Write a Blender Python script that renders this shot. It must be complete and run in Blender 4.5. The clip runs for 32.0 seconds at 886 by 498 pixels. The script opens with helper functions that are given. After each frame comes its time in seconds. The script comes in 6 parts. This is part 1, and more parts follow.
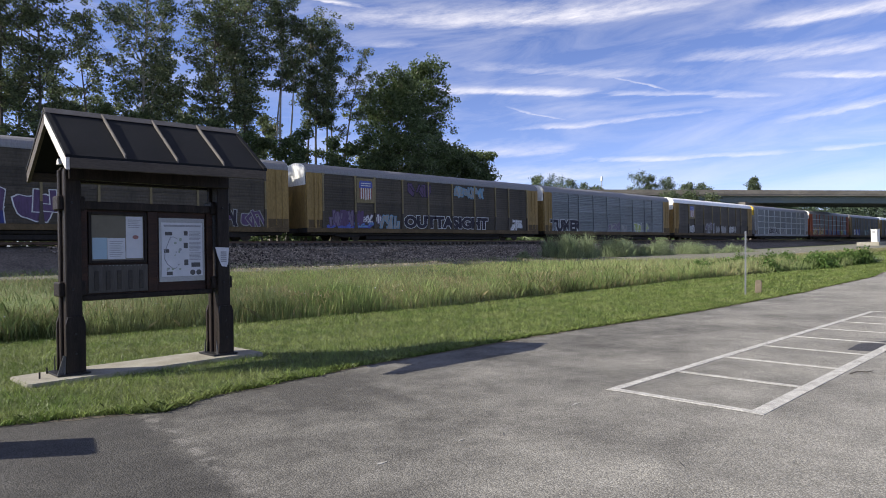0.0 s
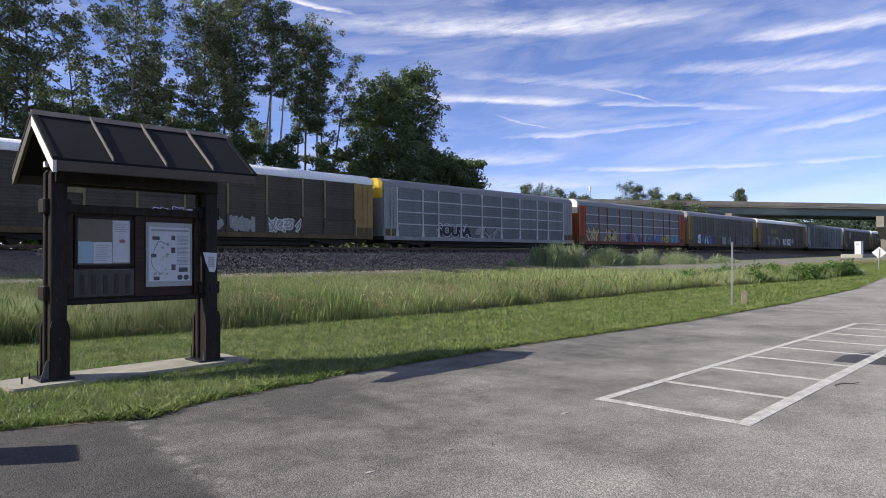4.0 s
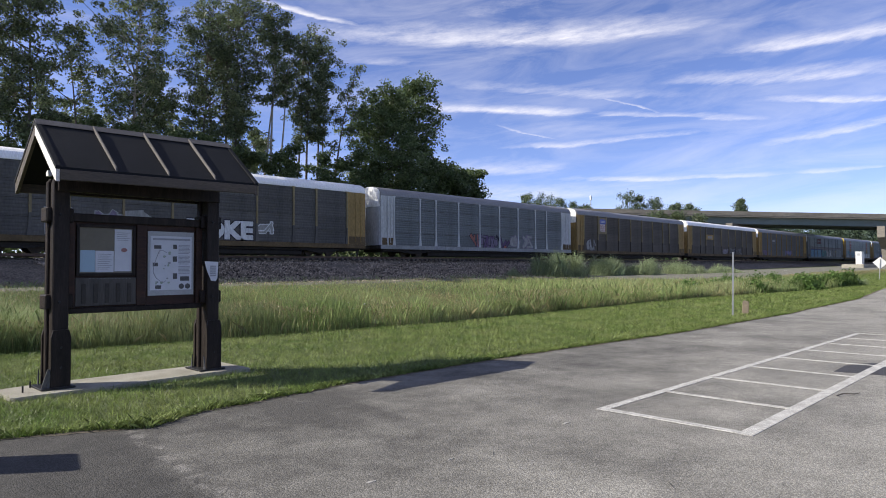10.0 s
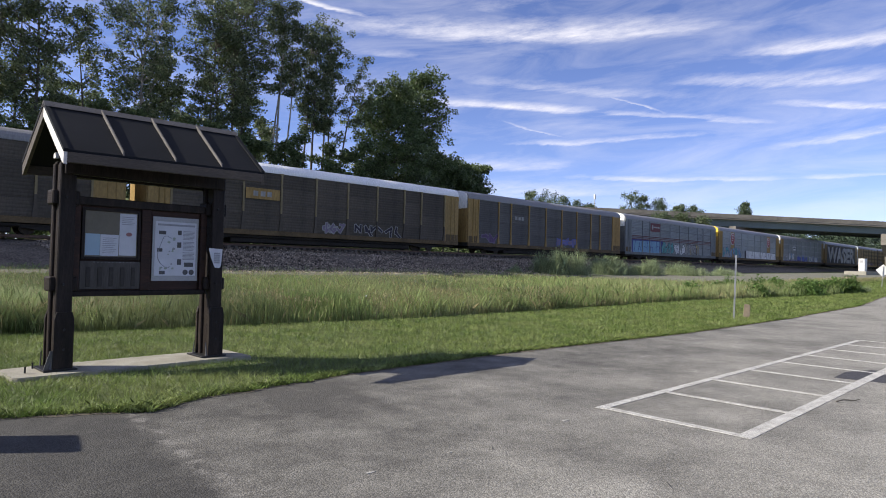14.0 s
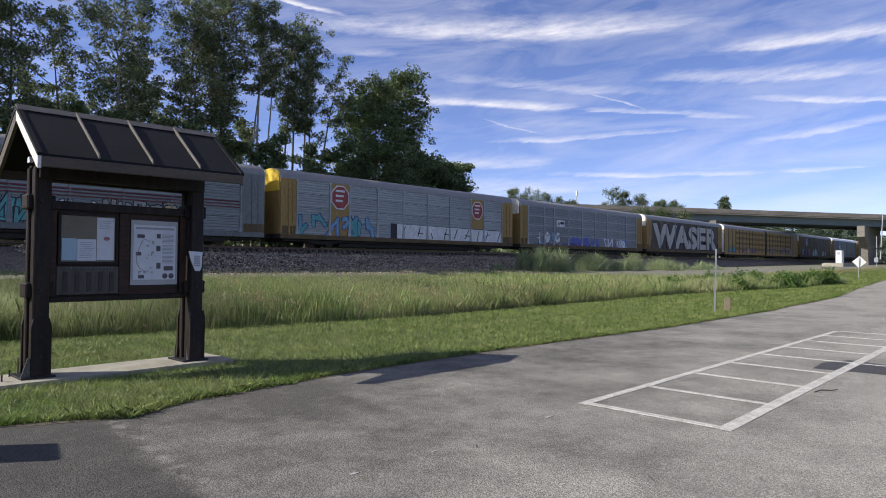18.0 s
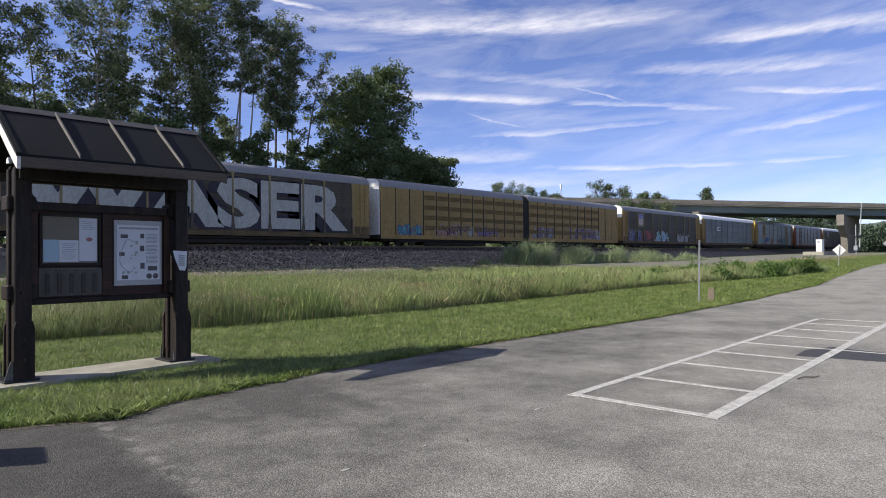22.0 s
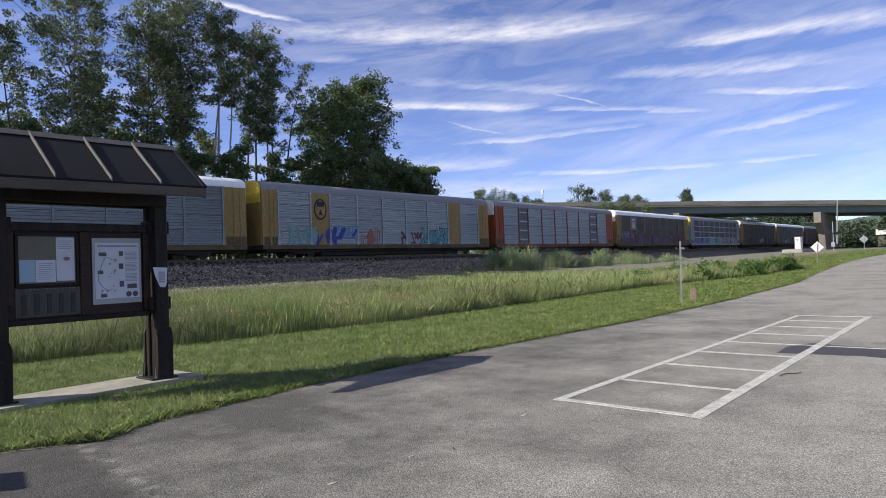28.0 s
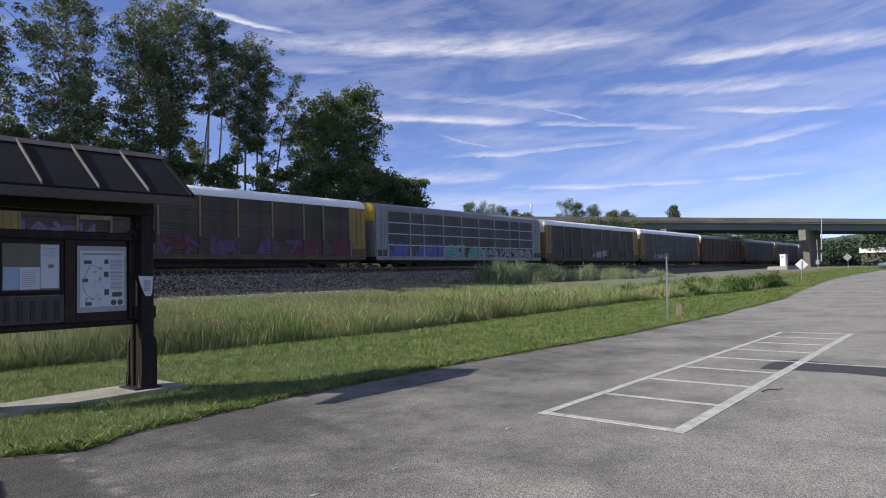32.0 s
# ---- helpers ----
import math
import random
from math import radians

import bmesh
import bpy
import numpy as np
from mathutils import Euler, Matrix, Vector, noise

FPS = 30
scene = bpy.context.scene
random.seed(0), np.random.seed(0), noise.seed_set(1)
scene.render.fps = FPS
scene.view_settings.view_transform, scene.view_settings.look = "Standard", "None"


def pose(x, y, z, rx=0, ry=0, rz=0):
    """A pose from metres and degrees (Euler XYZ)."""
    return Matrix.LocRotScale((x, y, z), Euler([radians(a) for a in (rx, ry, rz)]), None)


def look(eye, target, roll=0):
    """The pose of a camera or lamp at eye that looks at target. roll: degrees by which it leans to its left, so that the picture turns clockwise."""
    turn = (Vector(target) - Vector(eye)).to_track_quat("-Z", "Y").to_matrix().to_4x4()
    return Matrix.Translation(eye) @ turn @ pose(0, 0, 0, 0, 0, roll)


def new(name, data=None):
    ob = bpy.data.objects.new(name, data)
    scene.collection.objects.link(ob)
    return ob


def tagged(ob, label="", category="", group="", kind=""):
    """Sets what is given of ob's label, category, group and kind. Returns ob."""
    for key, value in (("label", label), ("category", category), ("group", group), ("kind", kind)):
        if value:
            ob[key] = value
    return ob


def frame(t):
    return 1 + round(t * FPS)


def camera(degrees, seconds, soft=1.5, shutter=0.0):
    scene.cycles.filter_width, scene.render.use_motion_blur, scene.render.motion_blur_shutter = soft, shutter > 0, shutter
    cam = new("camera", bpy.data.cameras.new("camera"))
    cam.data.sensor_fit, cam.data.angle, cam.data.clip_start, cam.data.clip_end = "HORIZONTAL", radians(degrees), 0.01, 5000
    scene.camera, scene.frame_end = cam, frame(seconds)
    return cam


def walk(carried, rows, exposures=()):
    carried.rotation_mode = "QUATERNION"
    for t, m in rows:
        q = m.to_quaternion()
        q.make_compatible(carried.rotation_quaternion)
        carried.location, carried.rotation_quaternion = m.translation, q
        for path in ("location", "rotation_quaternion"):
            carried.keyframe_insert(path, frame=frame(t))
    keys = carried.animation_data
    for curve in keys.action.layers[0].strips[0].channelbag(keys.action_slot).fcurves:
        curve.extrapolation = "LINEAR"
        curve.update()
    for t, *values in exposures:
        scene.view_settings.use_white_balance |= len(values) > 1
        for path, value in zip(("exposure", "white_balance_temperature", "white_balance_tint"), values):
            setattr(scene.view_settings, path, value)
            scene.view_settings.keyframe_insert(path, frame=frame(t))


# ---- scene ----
# camera: x runs along the track, y towards it, z up
cam = camera(69.27, 32.0, soft=0.95)


def aim(x, y, z, turn, tilt, lean):
    """Pose of a camera that looks turn degrees from +y towards +x, tilt degrees up."""
    a, b = radians(turn), radians(tilt)
    way = Vector((math.sin(a) * math.cos(b), math.cos(a) * math.cos(b), math.sin(b)))
    return look((x, y, z), Vector((x, y, z)) + way * 10, lean)


walk(cam, [(t, aim(*p)) for t, *p in [
    (0, 0.003, -0.010, 1.653, 44.063, 0.342, -1.021), (0.5, -0.004, -0.007, 1.650, 44.618, 0.329, -1.143),
    (1, -0.007, -0.003, 1.655, 45.281, 0.326, -0.991), (1.5, -0.012, 0.003, 1.656, 45.519, 0.389, -0.743),
    (2, -0.006, 0.008, 1.657, 45.462, 0.436, -0.236), (2.5, -0.006, 0.009, 1.658, 44.841, 0.477, 0.003),
    (3, -0.003, 0.003, 1.658, 44.734, 0.691, 0.034), (3.5, -0.001, 0.008, 1.660, 44.910, 0.806, -0.188),
    (5.5, -0.013, 0.013, 1.658, 45.372, 1.740, -0.630), (6, -0.014, 0.012, 1.660, 45.091, 1.903, -0.590),
    (6.5, -0.015, 0.011, 1.664, 44.770, 2.019, -0.266), (7, -0.016, 0.013, 1.662, 44.408, 2.104, -0.118),
    (7.5, -0.016, 0.017, 1.663, 44.224, 2.068, -0.052), (8, -0.017, 0.022, 1.660, 44.119, 1.832, 0.002),
    (8.5, -0.017, 0.017, 1.659, 44.210, 1.624, -0.230), (9, -0.015, 0.019, 1.655, 44.704, 1.572, -0.394),
    (9.5, -0.016, 0.018, 1.656, 44.896, 1.663, -0.381), (10, -0.020, 0.004, 1.660, 45.047, 1.825, -0.274),
    (10.5, -0.017, -0.002, 1.660, 45.194, 1.949, -0.344), (11, -0.018, -0.000, 1.659, 45.540, 2.045, -0.284),
    (11.5, -0.019, -0.003, 1.660, 45.796, 2.079, -0.473), (12, -0.024, -0.003, 1.662, 45.975, 2.096, -0.301),
    (12.5, -0.028, 0.002, 1.662, 45.830, 2.064, 0.152), (13, -0.032, 0.007, 1.658, 45.337, 1.887, 0.603),
    (13.5, -0.036, 0.018, 1.654, 45.086, 1.651, 1.089), (14, -0.043, 0.020, 1.655, 44.852, 1.322, 1.476),
    (14.5, -0.051, 0.016, 1.662, 44.655, 0.973, 1.479), (16.5, -0.038, 0.015, 1.659, 45.490, 0.928, 1.018),
    (17, -0.035, 0.010, 1.658, 45.835, 1.059, 0.869), (17.5, -0.032, 0.007, 1.660, 46.072, 1.156, 0.654),
    (18, -0.027, 0.002, 1.660, 46.315, 1.228, 0.498), (18.5, -0.030, -0.007, 1.655, 46.650, 1.064, 0.082),
    (19, -0.027, -0.009, 1.655, 46.905, 0.884, -0.220), (19.5, -0.031, -0.006, 1.656, 47.147, 0.718, -0.551),
    (20, -0.033, -0.010, 1.656, 47.358, 0.614, -0.636), (20.5, -0.034, -0.005, 1.657, 47.514, 0.566, -0.250),
    (21, -0.042, -0.005, 1.656, 47.573, 0.617, -0.218), (21.5, -0.043, 0.002, 1.656, 47.586, 0.665, -0.250),
    (22, -0.044, 0.007, 1.659, 47.608, 0.794, -0.475), (22.5, -0.044, 0.011, 1.660, 47.609, 0.980, -0.520),
    (23, -0.046, 0.013, 1.664, 47.448, 1.134, -0.471), (23.5, -0.050, 0.012, 1.662, 47.276, 1.287, -0.282),
    (24, -0.051, 0.017, 1.660, 47.168, 1.412, -0.317), (24.5, -0.051, 0.015, 1.664, 47.108, 1.528, -0.375),
    (25, -0.051, 0.012, 1.664, 47.096, 1.702, -0.587), (25.5, -0.049, 0.012, 1.667, 47.108, 1.842, -0.543),
    (27.5, -0.028, -0.017, 1.663, 48.798, 1.614, -1.904), (28, -0.030, -0.017, 1.664, 49.045, 1.485, -2.180),
    (28.5, -0.033, -0.017, 1.664, 49.103, 1.416, -1.918), (29, -0.046, -0.034, 1.676, 49.745, 1.519, -1.894),
    (29.5, -0.053, -0.045, 1.673, 50.203, 2.518, -1.855), (30, -0.057, -0.045, 1.674, 50.578, 3.065, -1.604),
    (30.5, -0.055, -0.044, 1.674, 50.691, 3.199, -0.911), (31, -0.053, -0.038, 1.665, 50.330, 2.763, -0.563),
    (31.5, -0.052, -0.046, 1.665, 49.830, 2.672, -0.792), (32, -0.047, -0.058, 1.662, 50.093, 2.575, -1.443)]], exposures=[(0, 0.57, 6950, 10), (3, 0.57, 6850, 10), (6, 0.45, 6700, 10), (9, 0.53, 6800, 10), (12, 0.57, 6850, 10), (17, 0.50, 6900, 10), (19, 0.47, 6850, 10), (22, 0.50, 6850, 10), (28, 0.51, 6850, 10), (29, 0.50, 6800, 10), (30, 0.34, 6600, 10), (32, 0.31, 6680, 10)])

# ---- light: morning sun from beyond the track, high thin cloud ----
SUN_WAY = Vector((-0.668, 0.472, 0.577)).normalized()
world = bpy.data.worlds.new("world")
scene.world = world
world.use_nodes = True
wt = world.node_tree
for n in list(wt.nodes):
    wt.nodes.remove(n)


def wnode(kind):
    return wt.nodes.new(kind)


def wmath(op, a, b=None, clamp=False):
    n = wnode("ShaderNodeMath")
    n.operation, n.use_clamp = op, clamp
    for i, v in enumerate((a, b)):
        if v is None:
            continue
        if isinstance(v, (int, float)):
            n.inputs[i].default_value = v
        else:
            wt.links.new(v, n.inputs[i])
    return n.outputs[0]


sky = wnode("ShaderNodeTexSky")
sky.sky_type, sky.sun_disc = "NISHITA", False
sky.sun_elevation = math.asin(SUN_WAY.z)
sky.sun_rotation = math.atan2(SUN_WAY.x, SUN_WAY.y)
sky.altitude, sky.air_density, sky.dust_density, sky.ozone_density = 2500, 1.0, 0.2, 2.0
coord = wnode("ShaderNodeTexCoord")
sep = wnode("ShaderNodeSeparateXYZ")
wt.links.new(coord.outputs["Generated"], sep.inputs[0])
dx, dy, dz = sep.outputs
azimuth = wmath("ARCTAN2", dx, dy)
flat = wmath("SQRT", wmath("ADD", wmath("MULTIPLY", dx, dx), wmath("MULTIPLY", dy, dy)))
rise = wmath("ARCTAN2", dz, flat)
comb = wnode("ShaderNodeCombineXYZ")
wt.links.new(wmath("MULTIPLY", azimuth, 3.0), comb.inputs[0])
wt.links.new(wmath("ADD", wmath("MULTIPLY", rise, 14.0), wmath("MULTIPLY", azimuth, -1.2)), comb.inputs[1])
wisp = wnode("ShaderNodeTexNoise")
wt.links.new(comb.outputs[0], wisp.inputs["Vector"])
wisp.inputs["Scale"].default_value, wisp.inputs["Detail"].default_value = 1.6, 9.0
wisp.inputs["Roughness"].default_value, wisp.inputs["Distortion"].default_value = 0.62, 0.6
fine = wnode("ShaderNodeTexNoise")
wt.links.new(comb.outputs[0], fine.inputs["Vector"])
fine.inputs["Scale"].default_value, fine.inputs["Detail"].default_value = 4.5, 10.0
fine.inputs["Roughness"].default_value = 0.7
# streaks of cirrus: middle azimuth, height, half length, half height, slope, strength (degrees)
STREAKS = [
    (50.0, 19.85, 16.5, 1.0, -0.012, 0.85), (33.3, 21.5, 4.4, 0.24, -0.165, 1.0), (39.6, 17.9, 2.7, 0.5, 0.0, 0.42), (51.0, 22.3, 5.0, 0.9, 0.1, 0.3),
    (50.5, 13.85, 7.5, 0.42, -0.05, 0.95), (64.5, 12.6, 7.5, 0.28, -0.10, 0.6), (59.0, 10.85, 8.5, 0.30, 0.03, 0.75), (52.5, 11.95, 2.8, 0.12, -0.24, 0.55),
    (55.5, 15.2, 11.0, 0.55, -0.095, 0.42), (61.5, 13.8, 2.6, 0.12, -0.36, 0.6), (77.5, 17.0, 8.0, 0.62, -0.03, 0.85), (73.0, 14.8, 8.5, 0.62, -0.06, 0.65),
    (77.5, 12.6, 6.0, 0.30, -0.13, 0.75), (77.0, 10.25, 5.2, 0.34, 0.09, 0.65), (64.5, 7.55, 9.0, 0.24, -0.02, 0.62), (77.0, 7.35, 3.2, 0.2, -0.02, 0.55),
    (50.5, 8.7, 6.0, 0.8, 0.0, 0.5), (52.0, 6.5, 7.5, 0.8, 0.0, 0.55), (84.5, 16.2, 4.5, 0.9, -0.05, 0.6), (84.0, 12.0, 4.0, 0.5, -0.1, 0.4),
]
mask = None
for az, el, half, high, slope, strong in STREAKS:
    u = wmath("MULTIPLY", wmath("SUBTRACT", azimuth, radians(az)), 1 / radians(half))
    line = wmath("ADD", wmath("MULTIPLY", wmath("SUBTRACT", azimuth, radians(az)), slope), radians(el))
    warp = wmath("MULTIPLY", wmath("SUBTRACT", wisp.outputs[0], 0.5), radians(1.3))
    v = wmath("MULTIPLY", wmath("SUBTRACT", wmath("ADD", rise, warp), line), 1 / radians(high))
    # the lower rim is crisp, the upper one feathers out
    v = wmath("MAXIMUM", wmath("MULTIPLY", v, -1.9), wmath("MULTIPLY", v, 0.85))
    r = wmath("ADD", wmath("POWER", wmath("ABSOLUTE", u), 4.0), wmath("MULTIPLY", v, v))
    one = wmath("MULTIPLY", wmath("POWER", 2.718, wmath("MULTIPLY", r, -1.0)), strong)
    mask = one if mask is None else wmath("MAXIMUM", mask, one)
grain = wmath("MULTIPLY", wmath("SUBTRACT", fine.outputs[0], 0.5), 2.6)
veil = wmath("MULTIPLY", wmath("SUBTRACT", wisp.outputs[0], 0.41, True), 0.9)
mask = wmath("MULTIPLY", wmath("SUBTRACT", wmath("ADD", mask, wmath("MULTIPLY", grain, wmath("ADD", mask, 0.12))), 0.16), 0.72, True)
# more thin cloud overhead, out of view, added to whiten the blue shade
high = wmath("MULTIPLY", wmath("SUBTRACT", rise, radians(26)), 1 / radians(14), True)
cover = wmath("MULTIPLY", wmath("SUBTRACT", wisp.outputs[0], 0.38, True), 1.2, True)
mask = wmath("ADD", wmath("ADD", mask, veil, True), wmath("MULTIPLY", cover, high), True)
mixer = wnode("ShaderNodeMix")
mixer.data_type = "RGBA"
wt.links.new(wmath("MULTIPLY", mask, 0.9), mixer.inputs["Factor"])
hue = wnode("ShaderNodeMix")
hue.data_type, hue.blend_type = "RGBA", "MULTIPLY"
hue.inputs["Factor"].default_value = 1.0
wt.links.new(sky.outputs[0], hue.inputs["A"])
hue.inputs["B"].default_value = (1.0, 0.985, 1.34, 1)
wt.links.new(hue.outputs["Result"], mixer.inputs["A"])
mixer.inputs["B"].default_value = (8.1, 8.1, 8.9, 1)
ground_glow = wnode("ShaderNodeBackground")
wt.links.new(mixer.outputs["Result"], ground_glow.inputs["Color"])
ground_glow.inputs["Strength"].default_value = 0.094
wout = wnode("ShaderNodeOutputWorld")
wt.links.new(ground_glow.outputs[0], wout.inputs["Surface"])

sun = new("sun", bpy.data.lights.new("sun", "SUN"))
sun.data.energy, sun.data.angle, sun.data.color = 5.0, radians(0.55), (1.0, 0.965, 0.90)
sun.matrix_world = look(SUN_WAY * 200, (0, 0, 0))


# ---- materials ----
def mat(name, color, rough=0.7, metal=0.0, other=None, scale=3.0, mix=0.5, fine=40.0, spread=0.25, bump=0.0,
        bump_scale=None, sharp=0.2, stretch=(1, 1, 1), island=0.0, random_ob=0.0, drift=None, spec=0.5, through_light=0.0):
    """A surface with large stains of a second colour, a fine grain and a fine relief, in object space."""
    m = bpy.data.materials.new(name)
    m.use_nodes = True
    t = m.node_tree
    b = t.nodes["Principled BSDF"]
    b.inputs["Roughness"].default_value, b.inputs["Metallic"].default_value = rough, metal
    b.inputs["Specular IOR Level"].default_value = spec
    co = t.nodes.new("ShaderNodeTexCoord")
    mp = t.nodes.new("ShaderNodeMapping")
    mp.inputs["Scale"].default_value = stretch
    t.links.new(co.outputs["Object"], mp.inputs[0])

    def noise_tex(s, detail=6.0, rough_=0.6):
        n = t.nodes.new("ShaderNodeTexNoise")
        n.inputs["Scale"].default_value, n.inputs["Detail"].default_value, n.inputs["Roughness"].default_value = s, detail, rough_
        t.links.new(mp.outputs[0], n.inputs["Vector"])
        return n.outputs[0]

    def mixc(fac, a, b_, mode="MIX"):
        n = t.nodes.new("ShaderNodeMix")
        n.data_type, n.blend_type = "RGBA", mode
        for key, v in (("Factor", fac), ("A", a), ("B", b_)):
            if isinstance(v, (int, float)):
                n.inputs[key].default_value = v
            elif isinstance(v, tuple):
                n.inputs[key].default_value = (*v, 1)
            else:
                t.links.new(v, n.inputs[key])
        return n.outputs["Result"]

    def ramp(v, lo, hi, a=0.0, b_=1.0):
        n = t.nodes.new("ShaderNodeMapRange")
        t.links.new(v, n.inputs[0])
        for i, x in enumerate((lo, hi, a, b_)):
            n.inputs[i + 1].default_value = x
        return n.outputs[0]

    part_ = ramp(noise_tex(scale), 0.5 - mix / 2, 0.5 + mix / 2)
    if drift:
        # the second colour grows across the place, from one place to another
        (ax, ay), lo, hi, k = drift
        dot = t.nodes.new("ShaderNodeVectorMath")
        dot.operation = "DOT_PRODUCT"
        t.links.new(co.outputs["Object"], dot.inputs[0])
        dot.inputs[1].default_value = (ax, ay, 0)
        add = t.nodes.new("ShaderNodeMath")
        add.use_clamp = True
        t.links.new(part_, add.inputs[0])
        t.links.new(ramp(dot.outputs["Value"], lo, hi, -k, k), add.inputs[1])
        part_ = add.outputs[0]
    col = mixc(part_, color, other or tuple(c * 0.75 for c in color))
    col = mixc(1.0, col, ramp(noise_tex(fine, 3.0), 0.5 - sharp, 0.5 + sharp, 1 - spread, 1 + spread), "MULTIPLY")
    if island or random_ob:
        src = t.nodes.new("ShaderNodeNewGeometry").outputs["Random Per Island"] if island else t.nodes.new("ShaderNodeObjectInfo").outputs["Random"]
        k = island or random_ob
        col = mixc(1.0, col, ramp(src, 0, 1, 1 - k, 1 + k), "MULTIPLY")
    t.links.new(col, b.inputs["Base Color"])
    if bump:
        bn = t.nodes.new("ShaderNodeBump")
        bn.inputs["Strength"].default_value, bn.inputs["Distance"].default_value = min(1.0, bump), 0.02
        t.links.new(noise_tex(bump_scale or fine, 4.0), bn.inputs["Height"])
        t.links.new(bn.outputs[0], b.inputs["Normal"])
    if through_light:
        tr = t.nodes.new("ShaderNodeBsdfTranslucent")
        t.links.new(col, tr.inputs["Color"])
        ms = t.nodes.new("ShaderNodeMixShader")
        ms.inputs[0].default_value = through_light
        t.links.new(b.outputs[0], ms.inputs[1])
        t.links.new(tr.outputs[0], ms.inputs[2])
        t.links.new(ms.outputs[0], t.nodes["Material Output"].inputs[0])
    return m


M = {}
M["soil"] = mat("soil", (0.075, 0.10, 0.03), 0.95, other=(0.08, 0.09, 0.036), scale=0.35, fine=9, spread=0.45, bump=0.9)


def asphalt(name):
    """Worn asphalt: pale and dark grit, broad faded stains, and an older, darker pour beyond a ragged seam."""
    m = bpy.data.materials.new(name)
    m.use_nodes = True
    t = m.node_tree
    b = t.nodes["Principled BSDF"]
    b.inputs["Roughness"].default_value, b.inputs["Specular IOR Level"].default_value = 0.88, 0.25
    place = t.nodes.new("ShaderNodeTexCoord").outputs["Object"]

    def tex(kind, scale, out=0, **values):
        n = t.nodes.new(kind)
        n.inputs["Scale"].default_value = scale
        for key, v in values.items():
            n.inputs[key].default_value = v
        t.links.new(place, n.inputs["Vector"])
        return n.outputs[out]

    def ramp(v, lo, hi, a=0.0, b_=1.0):
        n = t.nodes.new("ShaderNodeMapRange")
        t.links.new(v, n.inputs[0])
        for i, x in enumerate((lo, hi, a, b_)):
            n.inputs[i + 1].default_value = x
        return n.outputs[0]

    def calc(op, *vals):
        n = t.nodes.new("ShaderNodeMath")
        n.operation = op
        for i, v in enumerate(vals):
            if isinstance(v, (int, float)):
                n.inputs[i].default_value = v
            else:
                t.links.new(v, n.inputs[i])
        return n.outputs[0]

    def blend(fac, a_, b_, mode="MIX"):
        n = t.nodes.new("ShaderNodeMix")
        n.data_type, n.blend_type = "RGBA", mode
        for key, v in (("Factor", fac), ("A", a_), ("B", b_)):
            if isinstance(v, (int, float)):
                n.inputs[key].default_value = v
            elif isinstance(v, tuple):
                n.inputs[key].default_value = (*v, 1)
            else:
                t.links.new(v, n.inputs[key])
        return n.outputs["Result"]

    spot = t.nodes.new("ShaderNodeSeparateXYZ")
    t.links.new(place, spot.inputs[0])
    x, y = spot.outputs[0], spot.outputs[1]
    broad = tex("ShaderNodeTexNoise", 0.55, Detail=7.0, Roughness=0.62)
    mottle = tex("ShaderNodeTexNoise", 2.6, Detail=6.0, Roughness=0.65)
    # shift by place alone: the lot pales towards the marked bays and the camera's side
    paler = ramp(calc("SUBTRACT", calc("MULTIPLY", x, 0.25), y), -6.5, 0.8, -0.34, 0.36)
    pale = calc("ADD", calc("ADD", ramp(broad, 0.25, 0.75), paler), calc("MULTIPLY", calc("SUBTRACT", mottle, 0.5), 0.9))
    # the older pour: its edge runs a little aslant and breaks up; the newer one darkens towards it
    line = calc("ADD", calc("MULTIPLY", y, 0.085), 1.765)
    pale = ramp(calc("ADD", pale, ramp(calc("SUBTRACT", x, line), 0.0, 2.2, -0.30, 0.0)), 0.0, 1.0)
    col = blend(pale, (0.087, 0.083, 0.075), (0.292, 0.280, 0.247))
    rag = calc("MULTIPLY", calc("SUBTRACT", tex("ShaderNodeTexNoise", 2.2, Detail=5.0, Roughness=0.7), 0.5), 0.75)
    off = calc("ADD", calc("SUBTRACT", line, x), rag)
    old = ramp(off, -0.10, 0.16)
    near_seam = ramp(calc("ABSOLUTE", calc("ADD", calc("SUBTRACT", line, x), 0.04)), 0.0, 0.13, 1.0, 0.0)
    crumbs = calc("MULTIPLY", near_seam, ramp(tex("ShaderNodeTexNoise", 5.5, Detail=4.0, Roughness=0.6), 0.47, 0.60))
    col = blend(old, col, blend(ramp(mottle, 0.35, 0.68), (0.056, 0.054, 0.050), (0.080, 0.077, 0.070)))
    col = blend(crumbs, col, (0.20, 0.19, 0.172))
    # grit: single stones of about a centimetre, some pale, some dark
    cells = t.nodes.new("ShaderNodeTexVoronoi")
    cells.inputs["Scale"].default_value = 78.0
    t.links.new(place, cells.inputs["Vector"])
    shade = t.nodes.new("ShaderNodeSeparateColor")
    t.links.new(cells.outputs["Color"], shade.inputs[0])
    grit = ramp(shade.outputs[0], 0.0, 1.0, 0.68, 1.36)
    gap = ramp(cells.outputs["Distance"], 0.30, 0.62, 1.05, 0.70)
    fine = ramp(tex("ShaderNodeTexNoise", 170.0, Detail=2.0), 0.3, 0.7, 0.85, 1.15)
    col = blend(1.0, col, calc("MULTIPLY", calc("MULTIPLY", grit, gap), fine), "MULTIPLY")
    t.links.new(col, b.inputs["Base Color"])
    bump = t.nodes.new("ShaderNodeBump")
    bump.inputs["Strength"].default_value, bump.inputs["Distance"].default_value = 0.85, 0.006
    t.links.new(calc("MULTIPLY", cells.outputs["Distance"], -1.0), bump.inputs["Height"])
